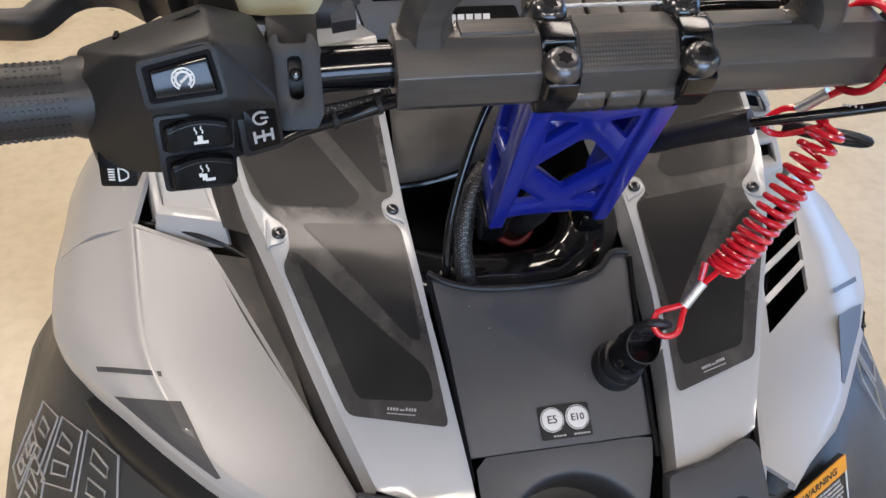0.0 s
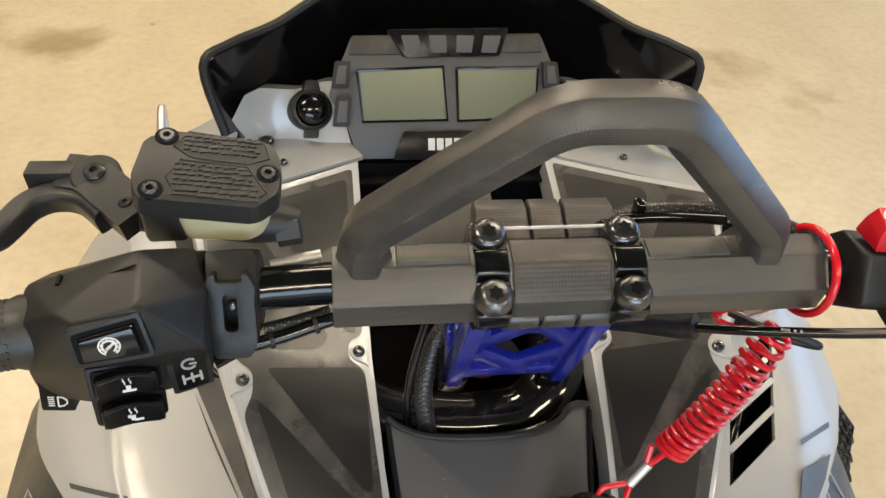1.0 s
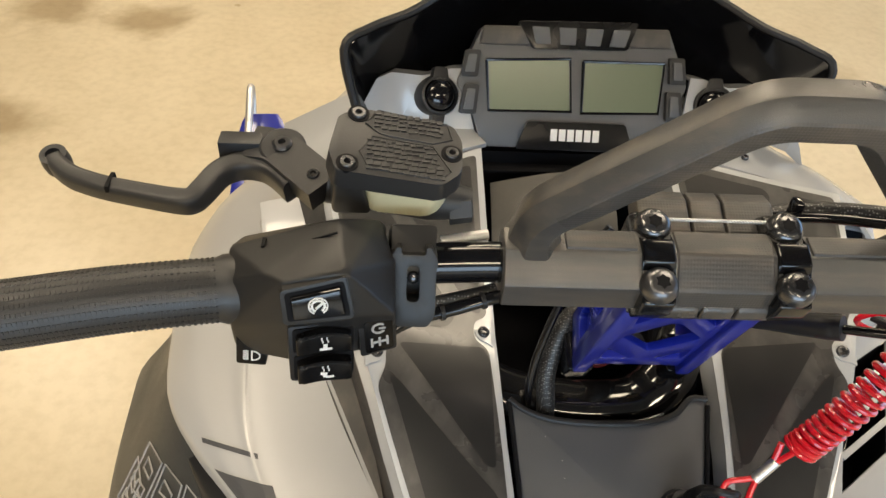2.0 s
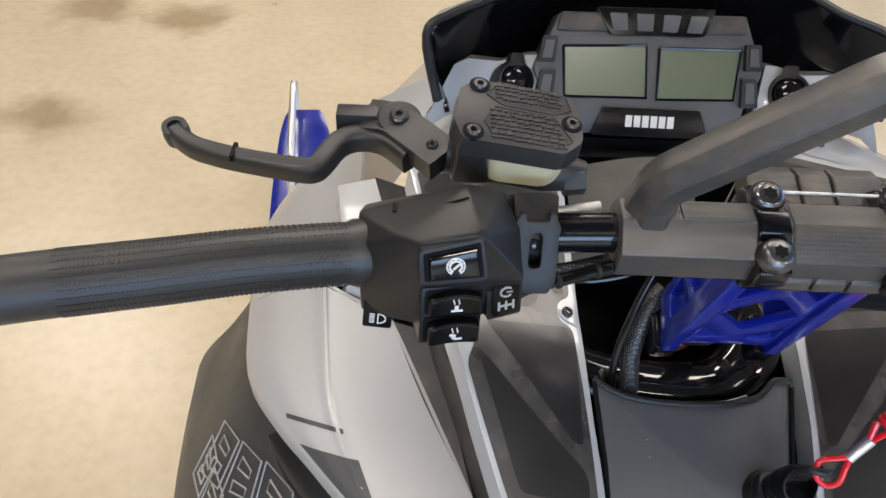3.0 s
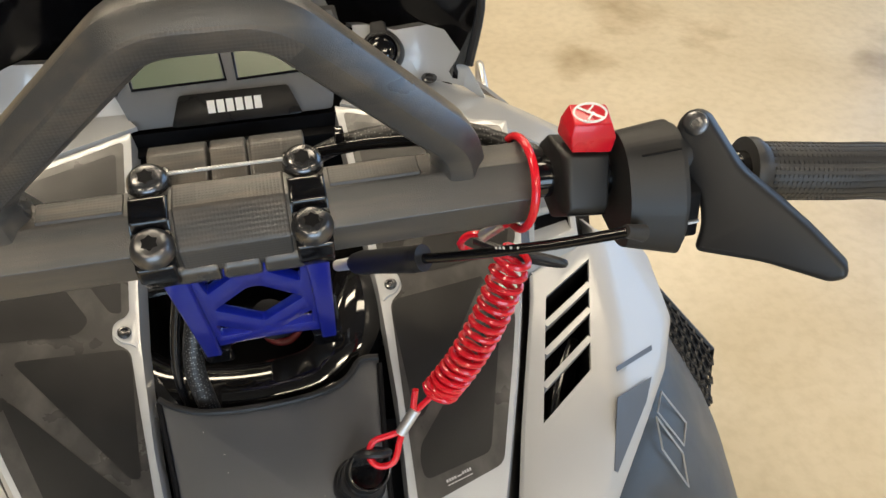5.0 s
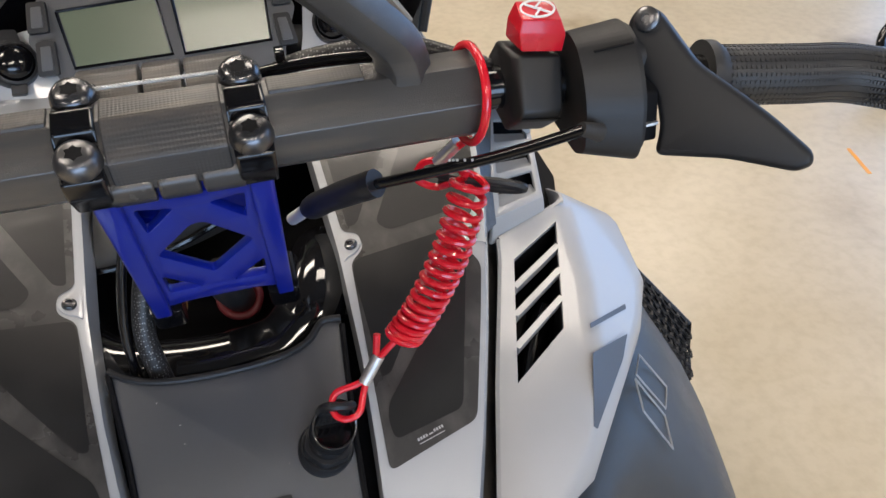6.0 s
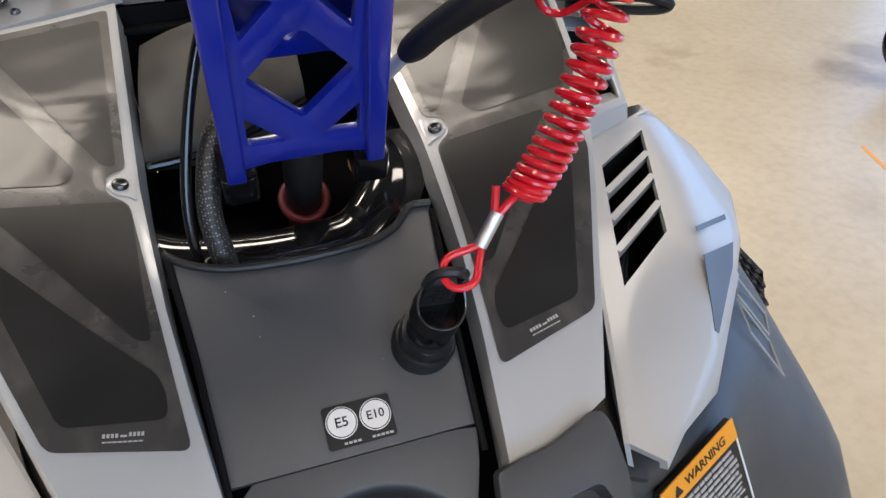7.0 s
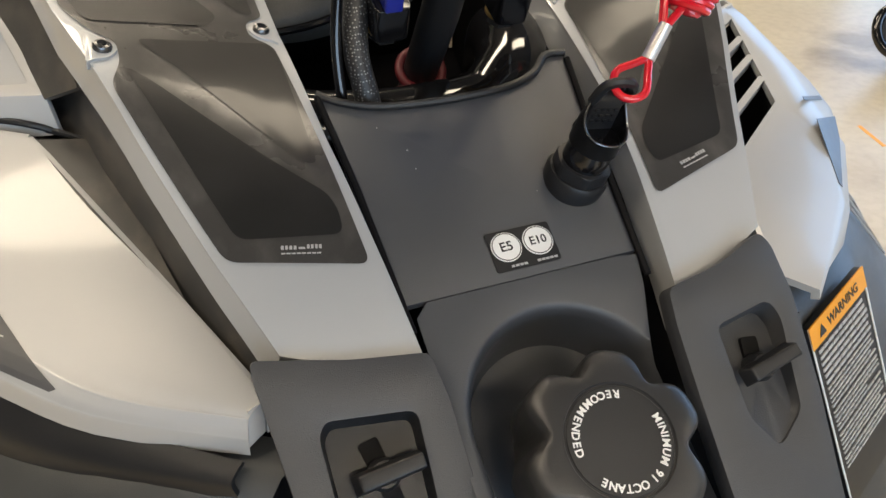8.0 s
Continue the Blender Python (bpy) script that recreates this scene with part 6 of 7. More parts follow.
for poly in ([(-0.0203, -0.0044), (-0.0138, 0.0054), (0.0162, -0.0003), (0.0236, -0.0157), (0.0176, -0.0208), (-0.0168, -0.0143)], [(-0.0165, 0.0144), (-0.0098, 0.0232), (0.0250, 0.0152), (0.0265, 0.0056), (0.0166, 0.0024), (-0.0057, 0.0066), (-0.0100, 0.0080)]):
    mid = Vector((sum(p[0] for p in poly) / len(poly), sum(p[1] for p in poly) / len(poly)))
    part("recessed_field", prism(rounded(poly, 0.0008), -0.0006, 0.00025, CAPM), BLACK, cap, "dark sunk field with cast text", smooth=False)
    rim = [CAPM @ Vector((*(mid + (Vector(p) - mid) * 1.03), 0.0002)) for p in poly]
    part("field_rim", sweep(rim, 0.0005, 6, closed=True), ALLOY, cap)
rnd = random.Random(11)
rows = []
for k in range(13):
    yy = 0.0195 - 0.0031 * k
    if 4 <= k <= 5:
        continue
    x, end = (-0.0120 if k < 6 else -0.0150) - 0.0003 * k, (0.0215 if k < 6 else 0.0150 + 0.0004 * k)
    big = k in (0, 11)
    while x < end:
        w = rnd.uniform(0.0026, 0.0040) if big else rnd.uniform(0.0010, 0.0036)
        h = 0.0024 if big else rnd.choice((0.0010, 0.0016, 0.0020))
        rows.append((x + w / 2, yy - 0.16 * x + rnd.uniform(-0.0003, 0.0003), w, h))
        x += w + rnd.uniform(0.0006, 0.0012)
rows = [r for r in rows if -0.0205 < r[1] + 0.16 * r[0] < 0.0215]
part("cast_text", bars(rows, CAPM @ Matrix.Translation((0, 0, 0.0002)), 0.0007), ALLOY, cap, "unreadable cast lettering", smooth=False)
for x, y in ((-0.0276, -0.0120), (0.0258, -0.0041), (-0.0204, 0.0208)):
    mm = CAPM @ Matrix.Translation((x, y, -0.0008))
    part("screw_well", lathe([(0.0056, -0.0006), (0.0056, 0.0012), (0.0052, 0.0012)], mm, 20), DARK, cap)
    part("screw", lathe([(0.0040, 0), (0.0040, 0.0016), (0.0034, 0.0026), (0.0018, 0.0026), (0.0016, 0.001), (0.0002, 0.001)], mm, 16), BOLT, cap, "dark steel socket screw")
res = [(-0.0180 + 0.0020, -0.0200), (0.0170, -0.0235), (0.0275, -0.0150), (0.0290, 0.0030), (0.0240, 0.0140), (-0.0160, 0.0210), (-0.0240, 0.0)]
part("reservoir", prism(rounded([(x * 0.92 + 0.001, y * 0.90 - 0.001) for x, y in res], 0.004), -0.0300, -0.0108, CAPM, 0.0015, 3, top=rounded(res, 0.004)), CREAM, mc, "translucent cream fluid reservoir")
body = [CAPM @ Vector(p) for p in ((-0.0335, -0.0165, -0.0105), (-0.0190, -0.0190, -0.0105), (-0.0130, -0.0190, -0.033), (-0.0355, 0.000, -0.0105), (-0.028, 0.019, -0.0105), (-0.0330, -0.0140, -0.040), (-0.026, 0.020, -0.040), (-0.012, 0.008, -0.040))]
part("body", hull(body, 0.002, 3), ALLOY, mc)
part("barrel", sweep([CAPM @ Vector((-0.034, 0.004, -0.034)), CAPM @ Vector((0.020, -0.006, -0.034)), CAPM @ Vector((0.042, -0.010, -0.034))], [0.0125, 0.0125, 0.0085], 18), ALLOY, mc)
part("banjo", lathe([(0.009, 0), (0.009, 0.012), (0.006, 0.013)], frame_m(CAPM @ Vector((0.030, -0.012, -0.036)), (0, 1, 0), (1, 0.1, 0.1)), 6), ALLOY, mc)
part("hose_fitting", sweep([(-0.134, 0.0180, 1.1330), (-0.108, 0.0225, 1.1350)], 0.0030, 12), ALU, mc, "bright crimped hose fitting")
part("bar_mount", prism(oct_, -0.186, -0.164, cm, 0.003, 3), ALLOY, mc)
arm = [(-0.196, 0.030, 1.156), (-0.212, 0.046, 1.158), (-0.226, 0.060, 1.158), (-0.240, 0.066, 1.156)]
part("lever_bracket", sweep(smooth_path(arm, 4), 1.0, profile=[(-0.0110, -0.007), (0.0110, -0.007), (0.0110, 0.006), (-0.0110, 0.006)], up=(0, -0.3, 1)), ALLOY, mc)
lev = [(-0.214, 0.037, 1.151), (-0.229, 0.052, 1.152), (-0.244, 0.0550, 1.152), (-0.2555, 0.049, 1.151), (-0.2625, 0.0335, 1.150), (-0.2665, 0.0275, 1.149), (-0.2730, 0.0270, 1.1485), (-0.291, 0.0320, 1.147), (-0.3115, 0.0390, 1.145), (-0.324, 0.0440, 1.144), (-0.338, 0.0520, 1.142), (-0.348, 0.0610, 1.141), (-0.353, 0.068, 1.140)]
path = smooth_path(lev, 5)
k = len(path)
own = sweep(path, [0.0078 - 0.0014 * min(1, i / (k * 0.6)) for i in range(k)], profile=rounded([(-0.85, -0.9), (0.85, -0.9), (0.85, 0.55), (0.55, 0.9), (-0.55, 0.9), (-0.85, 0.55)], 0.2, 2), up=(0, -0.25, 1))
lever = part("lever", own, ALLOY, mc, "long black alloy brake lever", angle=50)
tipm = frame_m((-0.3535, 0.0685, 1.140), (1, 0, 0), (0, -0.25, 1))
part("tip_ring", lathe([(0.0074, -0.0060), (0.0080, 0), (0.0074, 0.0060), (0.0042, 0.0062), (0.0038, 0.0), (0.0002, 0.0)], tipm, 24), ALLOY, lever)
part("notch", block((-0.3125, 0.0393, 1.1492), (0.0022, 0.0128, 0.004), pose(0, 0, 0)), DARK, lever)
for p, r in (((-0.222, 0.058, 1.1635), 0.0085), ((-0.203, 0.036, 1.1600), 0.0055)):
    pm_ = frame_m(p, (1, 0, 0), (0, -0.3, 1))
    part("pivot_boss", lathe([(r * 1.5, -0.012), (r * 1.5, 0), (r * 1.35, 0.0012)], pm_, 24), ALLOY, mc)
    part("pivot_bolt", lathe([(r * 0.65, 0.001), (r * 0.65, 0.003), (r * 0.5, 0.0042), (r * 0.25, 0.0042), (r * 0.2, 0.002), (r * 0.01, 0.002)], pm_, 20), BOLT, mc, "dark pivot bolt")
part("adjuster", block((-0.246, 0.0645, 1.157), (0.024, 0.012, 0.014), pose(0, 0, 0), 0.0015), BLACK, mc)

# ---- right-hand controls ----
th = thing("throttle_block", (0.225, 0.0, 1.11), "black throttle block with thumb lever on the bar", "throttle")
HOUSE = [(0.022, 1.142), (0.009, 1.1545), (-0.003, 1.1635), (-0.018, 1.1605), (-0.030, 1.149), (-0.0395, 1.134), (-0.0435, 1.117), (-0.0435, 1.106), (-0.033, 1.099), (0.004, 1.103), (0.020, 1.118)]
HM = frame_m((0.2330, 0.0, 0.0), (0, 1, 0), (-1, 0, 0))
big = rounded([(y, -z) for y, z in HOUSE], 0.007, 5)
part("housing", prism(big, 0.0, 0.0275, HM, 0.0040, 5, top=[(-0.006 + (y + 0.006) * 0.84, -1.141 + (z + 1.141) * 0.86) for y, z in big]), SWITCH, th, "matt black throttle housing", angle=60)
part("housing_lip", prism([(-0.008 + (y + 0.008) * 0.90, -1.137 + (z + 1.137) * 0.92) for y, z in big], -0.0035, 0.002, HM, 0.0010), BLACK, th, "black lip beside the lever")
part("seam", sweep([(0.2075, -0.0125, 1.1500), (0.2135, -0.0200, 1.1555), (0.2325, -0.0215, 1.1580)], 0.0006, 5), DARK, th)
LEVER = [(-0.0085, -0.0012), (-0.0085, -0.0113), (-0.0022, -0.0250), (0.0083, -0.0366), (0.0122, -0.0523), (0.0105, -0.0665), (0.0448, -0.0654), (0.0764, -0.0691), (0.0830, -0.0654), (0.0826, -0.0598), (0.0639, -0.0450), (0.0492, -0.0350), (0.0261, -0.0205), (0.0112, -0.0031), (0.0046, 0.0046), (-0.0035, 0.0057)]
VM = frame_m((0.2455, -0.0075, 1.163), (0.054, -0.045, 0.011), (-0.627, -0.645, 0.437))
own = prism(rounded(LEVER, 0.005, 5), -0.016, -0.003, VM)
bmesh.ops.recalc_face_normals(own, faces=own.faces[:])
VI = VM.inverted()
crown = [max(own.faces, key=lambda f: (VI @ f.calc_center_median()).z)]
for inset, rise in ((0.0006, 0.0014), (0.0008, 0.0009), (0.0009, 0.0005), (0.0009, 0.0002)):
    bmesh.ops.inset_region(own, faces=crown, thickness=inset, depth=rise, use_even_offset=False)
part("thumb_lever", own, BLACK, th, "black plastic thumb lever", angle=50)
# Added solid block; its near-black colour gives the lever gap its shade.
part("lever_gap_block", hull([(x, y, z) for x in (0.229, 0.2465) for y, z in ((-0.036, 1.110), (-0.030, 1.134), (0.004, 1.150), (0.006, 1.108), (-0.020, 1.104))], 0.002, 2), DARK, th, "near-black block filling the lever gap with shade")
part("lever_root", sweep([(0.230, -0.004, 1.142), (0.258, -0.006, 1.140)], 0.0135, 20), BLACK, th)
part("cable_guide", sweep([(0.1985, -0.0440, 1.1300), (0.2095, -0.0425, 1.1250)], [0.0034, 0.0046], 12), ALLOY, th)
part("pivot_bolt", lathe([(0.0060, 0), (0.0060, 0.003), (0.0045, 0.0038), (0.0022, 0.0038), (0.002, 0.002), (0.0001, 0.002)], VM @ Matrix.Translation((0.0008, -0.0010, 0.0)), 20), BOLT, th, "black pivot bolt")
part("return_spring", sweep([(0.230, -0.034, 1.118), (0.246, -0.034, 1.119)], 0.0012, 6), STEEL, th)
ks = thing("engine_stop_switch", (0.185, 0.0, 1.12), "black switch pod with a red stop button", "stop switch")
def box_rows(rows):
    """Corner points of a block that runs along the bar, from rows of (x0, x1, y, z)."""
    return [(x, y, z - 0.13 * (x - 0.188)) for x0, x1, y, z in rows for x in (x0, x1)]


part("pod", hull(box_rows([(0.1800, 0.2015, -0.0095, 1.152), (0.1780, 0.1990, -0.0230, 1.129), (0.1770, 0.1970, -0.0225, 1.1235), (0.1760, 0.1970, -0.006, 1.109), (0.1755, 0.1990, 0.018, 1.115), (0.1755, 0.2015, 0.022, 1.138), (0.1755, 0.2015, 0.012, 1.1505), (0.1750, 0.1980, -0.014, 1.122), (0.1765, 0.1980, -0.006, 1.150)]), 0.0024, 3), SWITCH, ks, "matt black switch pod")
part("pod_joint", sweep([(0.1772, -0.0232, 1.1267), (0.1975, -0.0234, 1.1240)], 0.0004, 5), DARK, ks)
rb = part("stop_button", hull(box_rows([(0.1800, 0.2010, -0.0105, 1.1545), (0.1785, 0.2025, -0.0100, 1.1630), (0.1800, 0.2000, -0.0085, 1.1695), (0.1810, 0.2010, 0.0040, 1.1735), (0.1785, 0.2020, 0.0060, 1.1650), (0.1790, 0.2000, 0.0090, 1.1540)]), 0.0012, 3), RED, ks, "red push button")
im = frame_m((0.1900, -0.0022, 1.1722), (1, 0, -0.13), (0, -0.31, 0.95))
im = im @ Matrix.Diagonal((1.18, 0.98, 1, 1))
bm = sweep([im @ Vector((0.0070 * math.cos(a), 0.0058 * math.sin(a), 0)) for a in [2 * math.pi * i / 32 for i in range(32)]], 0.0006, 6, closed=True)
sweep([im @ Vector(p) for p in ((-0.005, 0.004, 0), (0.005, -0.004, 0))], 0.0006, 5, bm)
sweep([im @ Vector(p) for p in ((0.0022, 0.0042, 0), (-0.0012, 0.0002, 0), (0.0014, 0.0, 0), (-0.0018, -0.0042, 0))], 0.0006, 5, bm)
part("icon", bm, WHITE, rb, "white ring icon")

cable = thing("throttle_cable", (0.13, -0.01, 1.09), "black throttle cable with a rubber boot", "cable")
part("sheath", sweep(smooth_path([(0.200, -0.0440, 1.1292), (0.170, -0.028, 1.112), (0.130, -0.008, 1.094), (0.104, 0.008, 1.081)], 6), 0.0030, 10), GLOSS, cable, "black sheath with white print")
part("boot", sweep(smooth_path([(0.108, 0.005, 1.084), (0.104, 0.008, 1.081), (0.098, 0.016, 1.074), (0.086, 0.036, 1.056), (0.078, 0.053, 1.040), (0.075, 0.060, 1.034)], 4), [0.0050, 0.0062, 0.0070, 0.0076, 0.0078, 0.0078, 0.0078, 0.0078, 0.0078, 0.0078, 0.0078, 0.0076, 0.0076, 0.0076, 0.0078, 0.0078, 0.0074, 0.0070, 0.0064, 0.0058, 0.0050], 16), BLACK, cable, "ribbed black rubber boot")
part("boot_collar", sweep([(0.1085, 0.0045, 1.0845), (0.1055, 0.0070, 1.0822)], 0.0078, 16), BLACK, cable)
part("end_fitting", sweep([(0.076, 0.058, 1.036), (0.069, 0.076, 1.018), (0.066, 0.084, 1.010)], 0.0042, 12), ALU, cable, "bright metal end fitting")
cd = (Vector((0.130, -0.008, 1.094)) - Vector((0.170, -0.028, 1.112))).normalized()
pr = frame_m((0.152, -0.0212, 1.1068), -cd, (0.1, -0.6, 0.8))
part("print", bars([(-0.011 + 0.0020 * i, 0, 0.0012, 0.0013) for i in range(12) if i not in (3, 5)], pr @ Matrix.Translation((0, 0, 0.0003)), 0.0005), GREYPRINT, cable, smooth=False)

loom = thing("wiring_loom", (0.10, 0.03, 1.11), "black braided wiring loom along the bar", "cable")
part("braid", sweep(smooth_path([(0.052, 0.058, 1.120), (0.075, 0.052, 1.134), (0.105, 0.044, 1.142), (0.135, 0.036, 1.144), (0.155, 0.028, 1.140), (0.172, 0.018, 1.136)], 6), 0.0050, 12), BRAID, loom, "grey-flecked braided sleeve")
part("wire", sweep(smooth_path([(0.050, 0.045, 1.134), (0.085, 0.040, 1.140), (0.120, 0.034, 1.142)], 5), 0.0034, 10), GLOSS, loom)
part("clip", block((0.072, 0.046, 1.141), (0.005, 0.008, 0.012), pose(0, 0, 0), 0.001), GLOSS, loom)
part("end_sleeve", sweep([(0.160, 0.026, 1.139), (0.178, 0.014, 1.135)], 0.0042, 10), BLACK, loom)
well = thing("brake_hose", (-0.05, 0.06, 0.9), "black hose and braided sleeve beside the post", "hose")
part("hose", sweep(smooth_path([(-0.012, 0.100, 1.075), (-0.030, 0.090, 1.040), (-0.044, 0.078, 1.000), (-0.053, 0.066, 0.960), (-0.054, 0.057, 0.925), (-0.052, 0.052, 0.890)], 6), 0.0032, 12), GLOSS, well, "gloss black hose")
part("sleeve", sweep(smooth_path([(-0.022, 0.092, 1.000), (-0.034, 0.082, 0.985), (-0.042, 0.066, 0.955), (-0.040, 0.056, 0.930), (-0.036, 0.050, 0.890)], 6), 0.0072, 14), BRAID, well, "flecked braided sleeve")

# ---- dash ----
GM = frame_m((0.003, 0.328, 1.050), (1, 0, 0), (0, -0.86, 0.5))
dash = thing("instrument_cluster", (0.003, 0.36, 1.0), "dark grey instrument cluster with two green displays", "instrument panel")
hx = [(-0.0895, 0.050), (0.083, 0.053), (0.106, 0.002), (0.092, -0.030), (0.086, -0.060), (-0.086, -0.060), (-0.096, -0.030), (-0.112, -0.002)]
part("housing", prism(rounded(hx, 0.004), -0.045, 0.0, GM, 0.004, 3), CONSOLE, dash, "dark grey textured housing")
part("visor", prism([(-0.0895, 0.050), (0.083, 0.053), (0.086, 0.036), (-0.0925, 0.033)], -0.010, 0.0040, GM, 0.0025, 2), BROWNBLACK, dash)
for poly in ([(-0.0835, 0.0185), (-0.0085, 0.0220), (-0.0045, -0.0238), (-0.0795, -0.0252)], [(0.0070, 0.0205), (0.0805, 0.0215), (0.0790, -0.0225), (0.0085, -0.0248)]):
    c = Vector((sum(p[0] for p in poly) / 4, sum(p[1] for p in poly) / 4))
    big = [tuple(c + (Vector(p) - c) * 1.045) for p in poly]
    fr = part("display", prism(poly, -0.001, 0.0012, GM), LCD, dash, "unlit green liquid crystal display", smooth=False)
    part("display_edge", sweep([GM @ Vector((*p, 0.0008)) for p in big + [big[0]]], 0.0015, 6), GLOSS, fr)
tray = part("button_tray", prism(rounded([(-0.0585, 0.0550), (0.0530, 0.0575), (0.0445, 0.0325), (-0.0435, 0.0310)], 0.003), -0.006, 0.0055, GM, 0.002), ROCKER, dash, "gloss black button tray")
for i in range(4):
    x = -0.0325 + 0.0217 * i + (-0.0035 + 0.0023 * i)
    sk = (1.5 - i) * -0.0012
    part("button", prism(rounded([(x - 0.0070 - sk, 0.0355), (x + 0.0070 - sk, 0.0355), (x + 0.0078 + sk, 0.0505), (x - 0.0078 + sk, 0.0505)], 0.001), 0.0, 0.0072, GM, 0.0008), CONSOLE, tray)
for sx in (-1, 1):
    for y0, y1 in ((0.004, 0.028), (-0.030, -0.003)):
        xa = (-0.111 if sx < 0 else 0.105)
        pod = part("side_button_pod", prism(rounded([(xa - sx * 0.002, y0), (xa - sx * 0.018, y0), (xa - sx * 0.020, y1), (xa - sx * 0.006, y1)], 0.002), -0.006, 0.006, GM, 0.0015), BLACK, dash)
        part("side_button", prism(rounded([(xa - sx * 0.006, y0 + 0.004), (xa - sx * 0.015, y0 + 0.004), (xa - sx * 0.0165, y1 - 0.004), (xa - sx * 0.009, y1 - 0.004)], 0.001), 0.004, 0.0075, GM, 0.0006), CONSOLE, pod)
plate = part("name_plate", prism(rounded([(-0.0440, -0.0345), (0.0490, -0.0345), (0.0590, -0.0610), (-0.0540, -0.0610)], 0.003), -0.01, 0.006, GM, 0.002), ROCKER, dash, "gloss black name plate")
for i in range(6):
    part("name_bar", bars([(-0.0185 + 0.0080 * i, -0.0468, 0.0062, 0.0110)], GM @ Matrix.Translation((0, 0, 0.006)), 0.0004), WHITE, plate, "plain white bar", smooth=False)
part("under_lip", prism([(-0.046, -0.0660), (0.058, -0.0660), (0.050, -0.0780), (-0.036, -0.0780)], -0.012, -0.004, GM, 0.0015), SILVER2, dash, "silver strip under the name plate")
for s in (-1, 1):
    # folded cheek: a plate for the socket beside the cluster, a crease, and a wing up to the windshield's corner
    low = [(0.096, 0.310, 1.001), (0.120, 0.312, 1.001), (0.170, 0.328, 0.999), (0.193, 0.318, 0.999), (0.204, 0.299, 1.004), (0.226, 0.294, 0.988)]
    mid = [(0.104, 0.326, 1.026), (0.120, 0.327, 1.026), (0.160, 0.334, 1.019), (0.187, 0.324, 1.022), (0.205, 0.298, 1.022), (0.215, 0.296, 1.010)]
    top = [(0.110, 0.348, 1.051), (0.123, 0.348, 1.050), (0.148, 0.344, 1.044), (0.178, 0.337, 1.050), (0.191, 0.326, 1.049), (0.203, 0.304, 1.034)]
    back = [(p[0] - 0.004, p[1] + 0.018, p[2] - 0.006) for p in top]
    bm = loft([[S(s, *p) for p in r] for r in (low, mid, top, back)], thick=0.003)
    part("dash_cheek", bm, SILVER2, sled, "silver dash cheek", angle=36)
    sk = thing("power_socket", S(s, 0.133, 0.329, 1.02), "round black dash socket with a flip cap", "socket", group="dash sockets")
    km = frame_m(S(s, 0.133, 0.329, 1.032), (1, 0, 0), (-s * 0.30, -0.78, 0.58))
    part("bezel", lathe([(0.0190, -0.016), (0.0195, 0.002), (0.0180, 0.006), (0.0160, 0.0065), (0.0158, 0.003)], km, 32), BLACK, sk)
    part("cap", lathe([(0.0156, 0.0), (0.0150, 0.005), (0.0130, 0.0088), (0.0100, 0.0115), (0.0060, 0.0132), (0.0004, 0.0138)], km, 28), GLOSS, sk, "domed gloss black cap")
    part("flap", prism(rounded([(-0.008, 0.014), (0.008, 0.014), (0.006, 0.026), (-0.006, 0.026)], 0.002), -0.004, 0.006, km, 0.001), BLACK, sk)
    part("tab", prism(rounded([(-0.007, -0.026), (0.005, -0.026), (0.006, -0.016), (-0.006, -0.016)], 0.002), -0.006, 0.004, km, 0.001), BLACK, sk)

# ---- tether, key, cap, latches ----
key = thing("ignition_switch", (0.058, -0.018, 0.893), "black tether switch with capped key on the console", "ignition switch")
kn = Vector((0.19, -0.30, 1.0)).normalized()
KM = frame_m((0.0575, -0.018, 0.8965), (1, 0, 0), kn)
part("washer", lathe([(0.0178, -0.006), (0.0182, 0.004), (0.0168, 0.0065)], KM, 36), BLACK, key)
part("nut", prism(rounded(ngon(0.0172, 6, 0.2), 0.004), 0.004, 0.014, KM, 0.0020, 3), BLACK, key, "black hex nut")
part("barrel", lathe([(0.0128, 0.012), (0.0128, 0.021), (0.0116, 0.023), (0.0116, 0.033)], KM, 32), GLOSS, key)
CM = KM @ Matrix.Translation((0.0, 0.0, 0.026))


def cap_wall(a, v, r=0.0138):
    """The cap's wall: low in front, rising to a paddle that narrows at the back."""
    back = 0.5 + 0.5 * math.sin(a)
    h = v * (0.0105 + 0.0270 * back ** 2.2)
    pinch = max(0.0, h - 0.013) / 0.0245
    return CM @ Vector((r * math.cos(a) * (1 - 0.20 * pinch), r * math.sin(a) * (1 - 0.50 * pinch), h))


own = bmesh.new()
grid = [[own.verts.new(cap_wall(2 * math.pi * i / 48, v / 10)) for i in range(48)] for v in range(11)]
for lo, hi in zip(grid, grid[1:]):
    for i in range(48):
        own.faces.new((lo[i], lo[(i + 1) % 48], hi[(i + 1) % 48], hi[i]))
own.faces.new(grid[0][::-1])
bmesh.ops.solidify(own, geom=own.faces[:], thickness=0.0018)
kc = part("key_cap", own, BLACK, key, "black key cap with a scooped front and an eye")
part("cup_rim", sweep([cap_wall(2 * math.pi * i / 48, 1.0) for i in range(20, 54)], 0.0007, 6), BOLT, kc, "thin rim in brighter steel")
part("cap_floor", lathe([(0.0128, 0.0), (0.0124, 0.0065), (0.0002, 0.0070)], CM, 28), BLACK, kc)
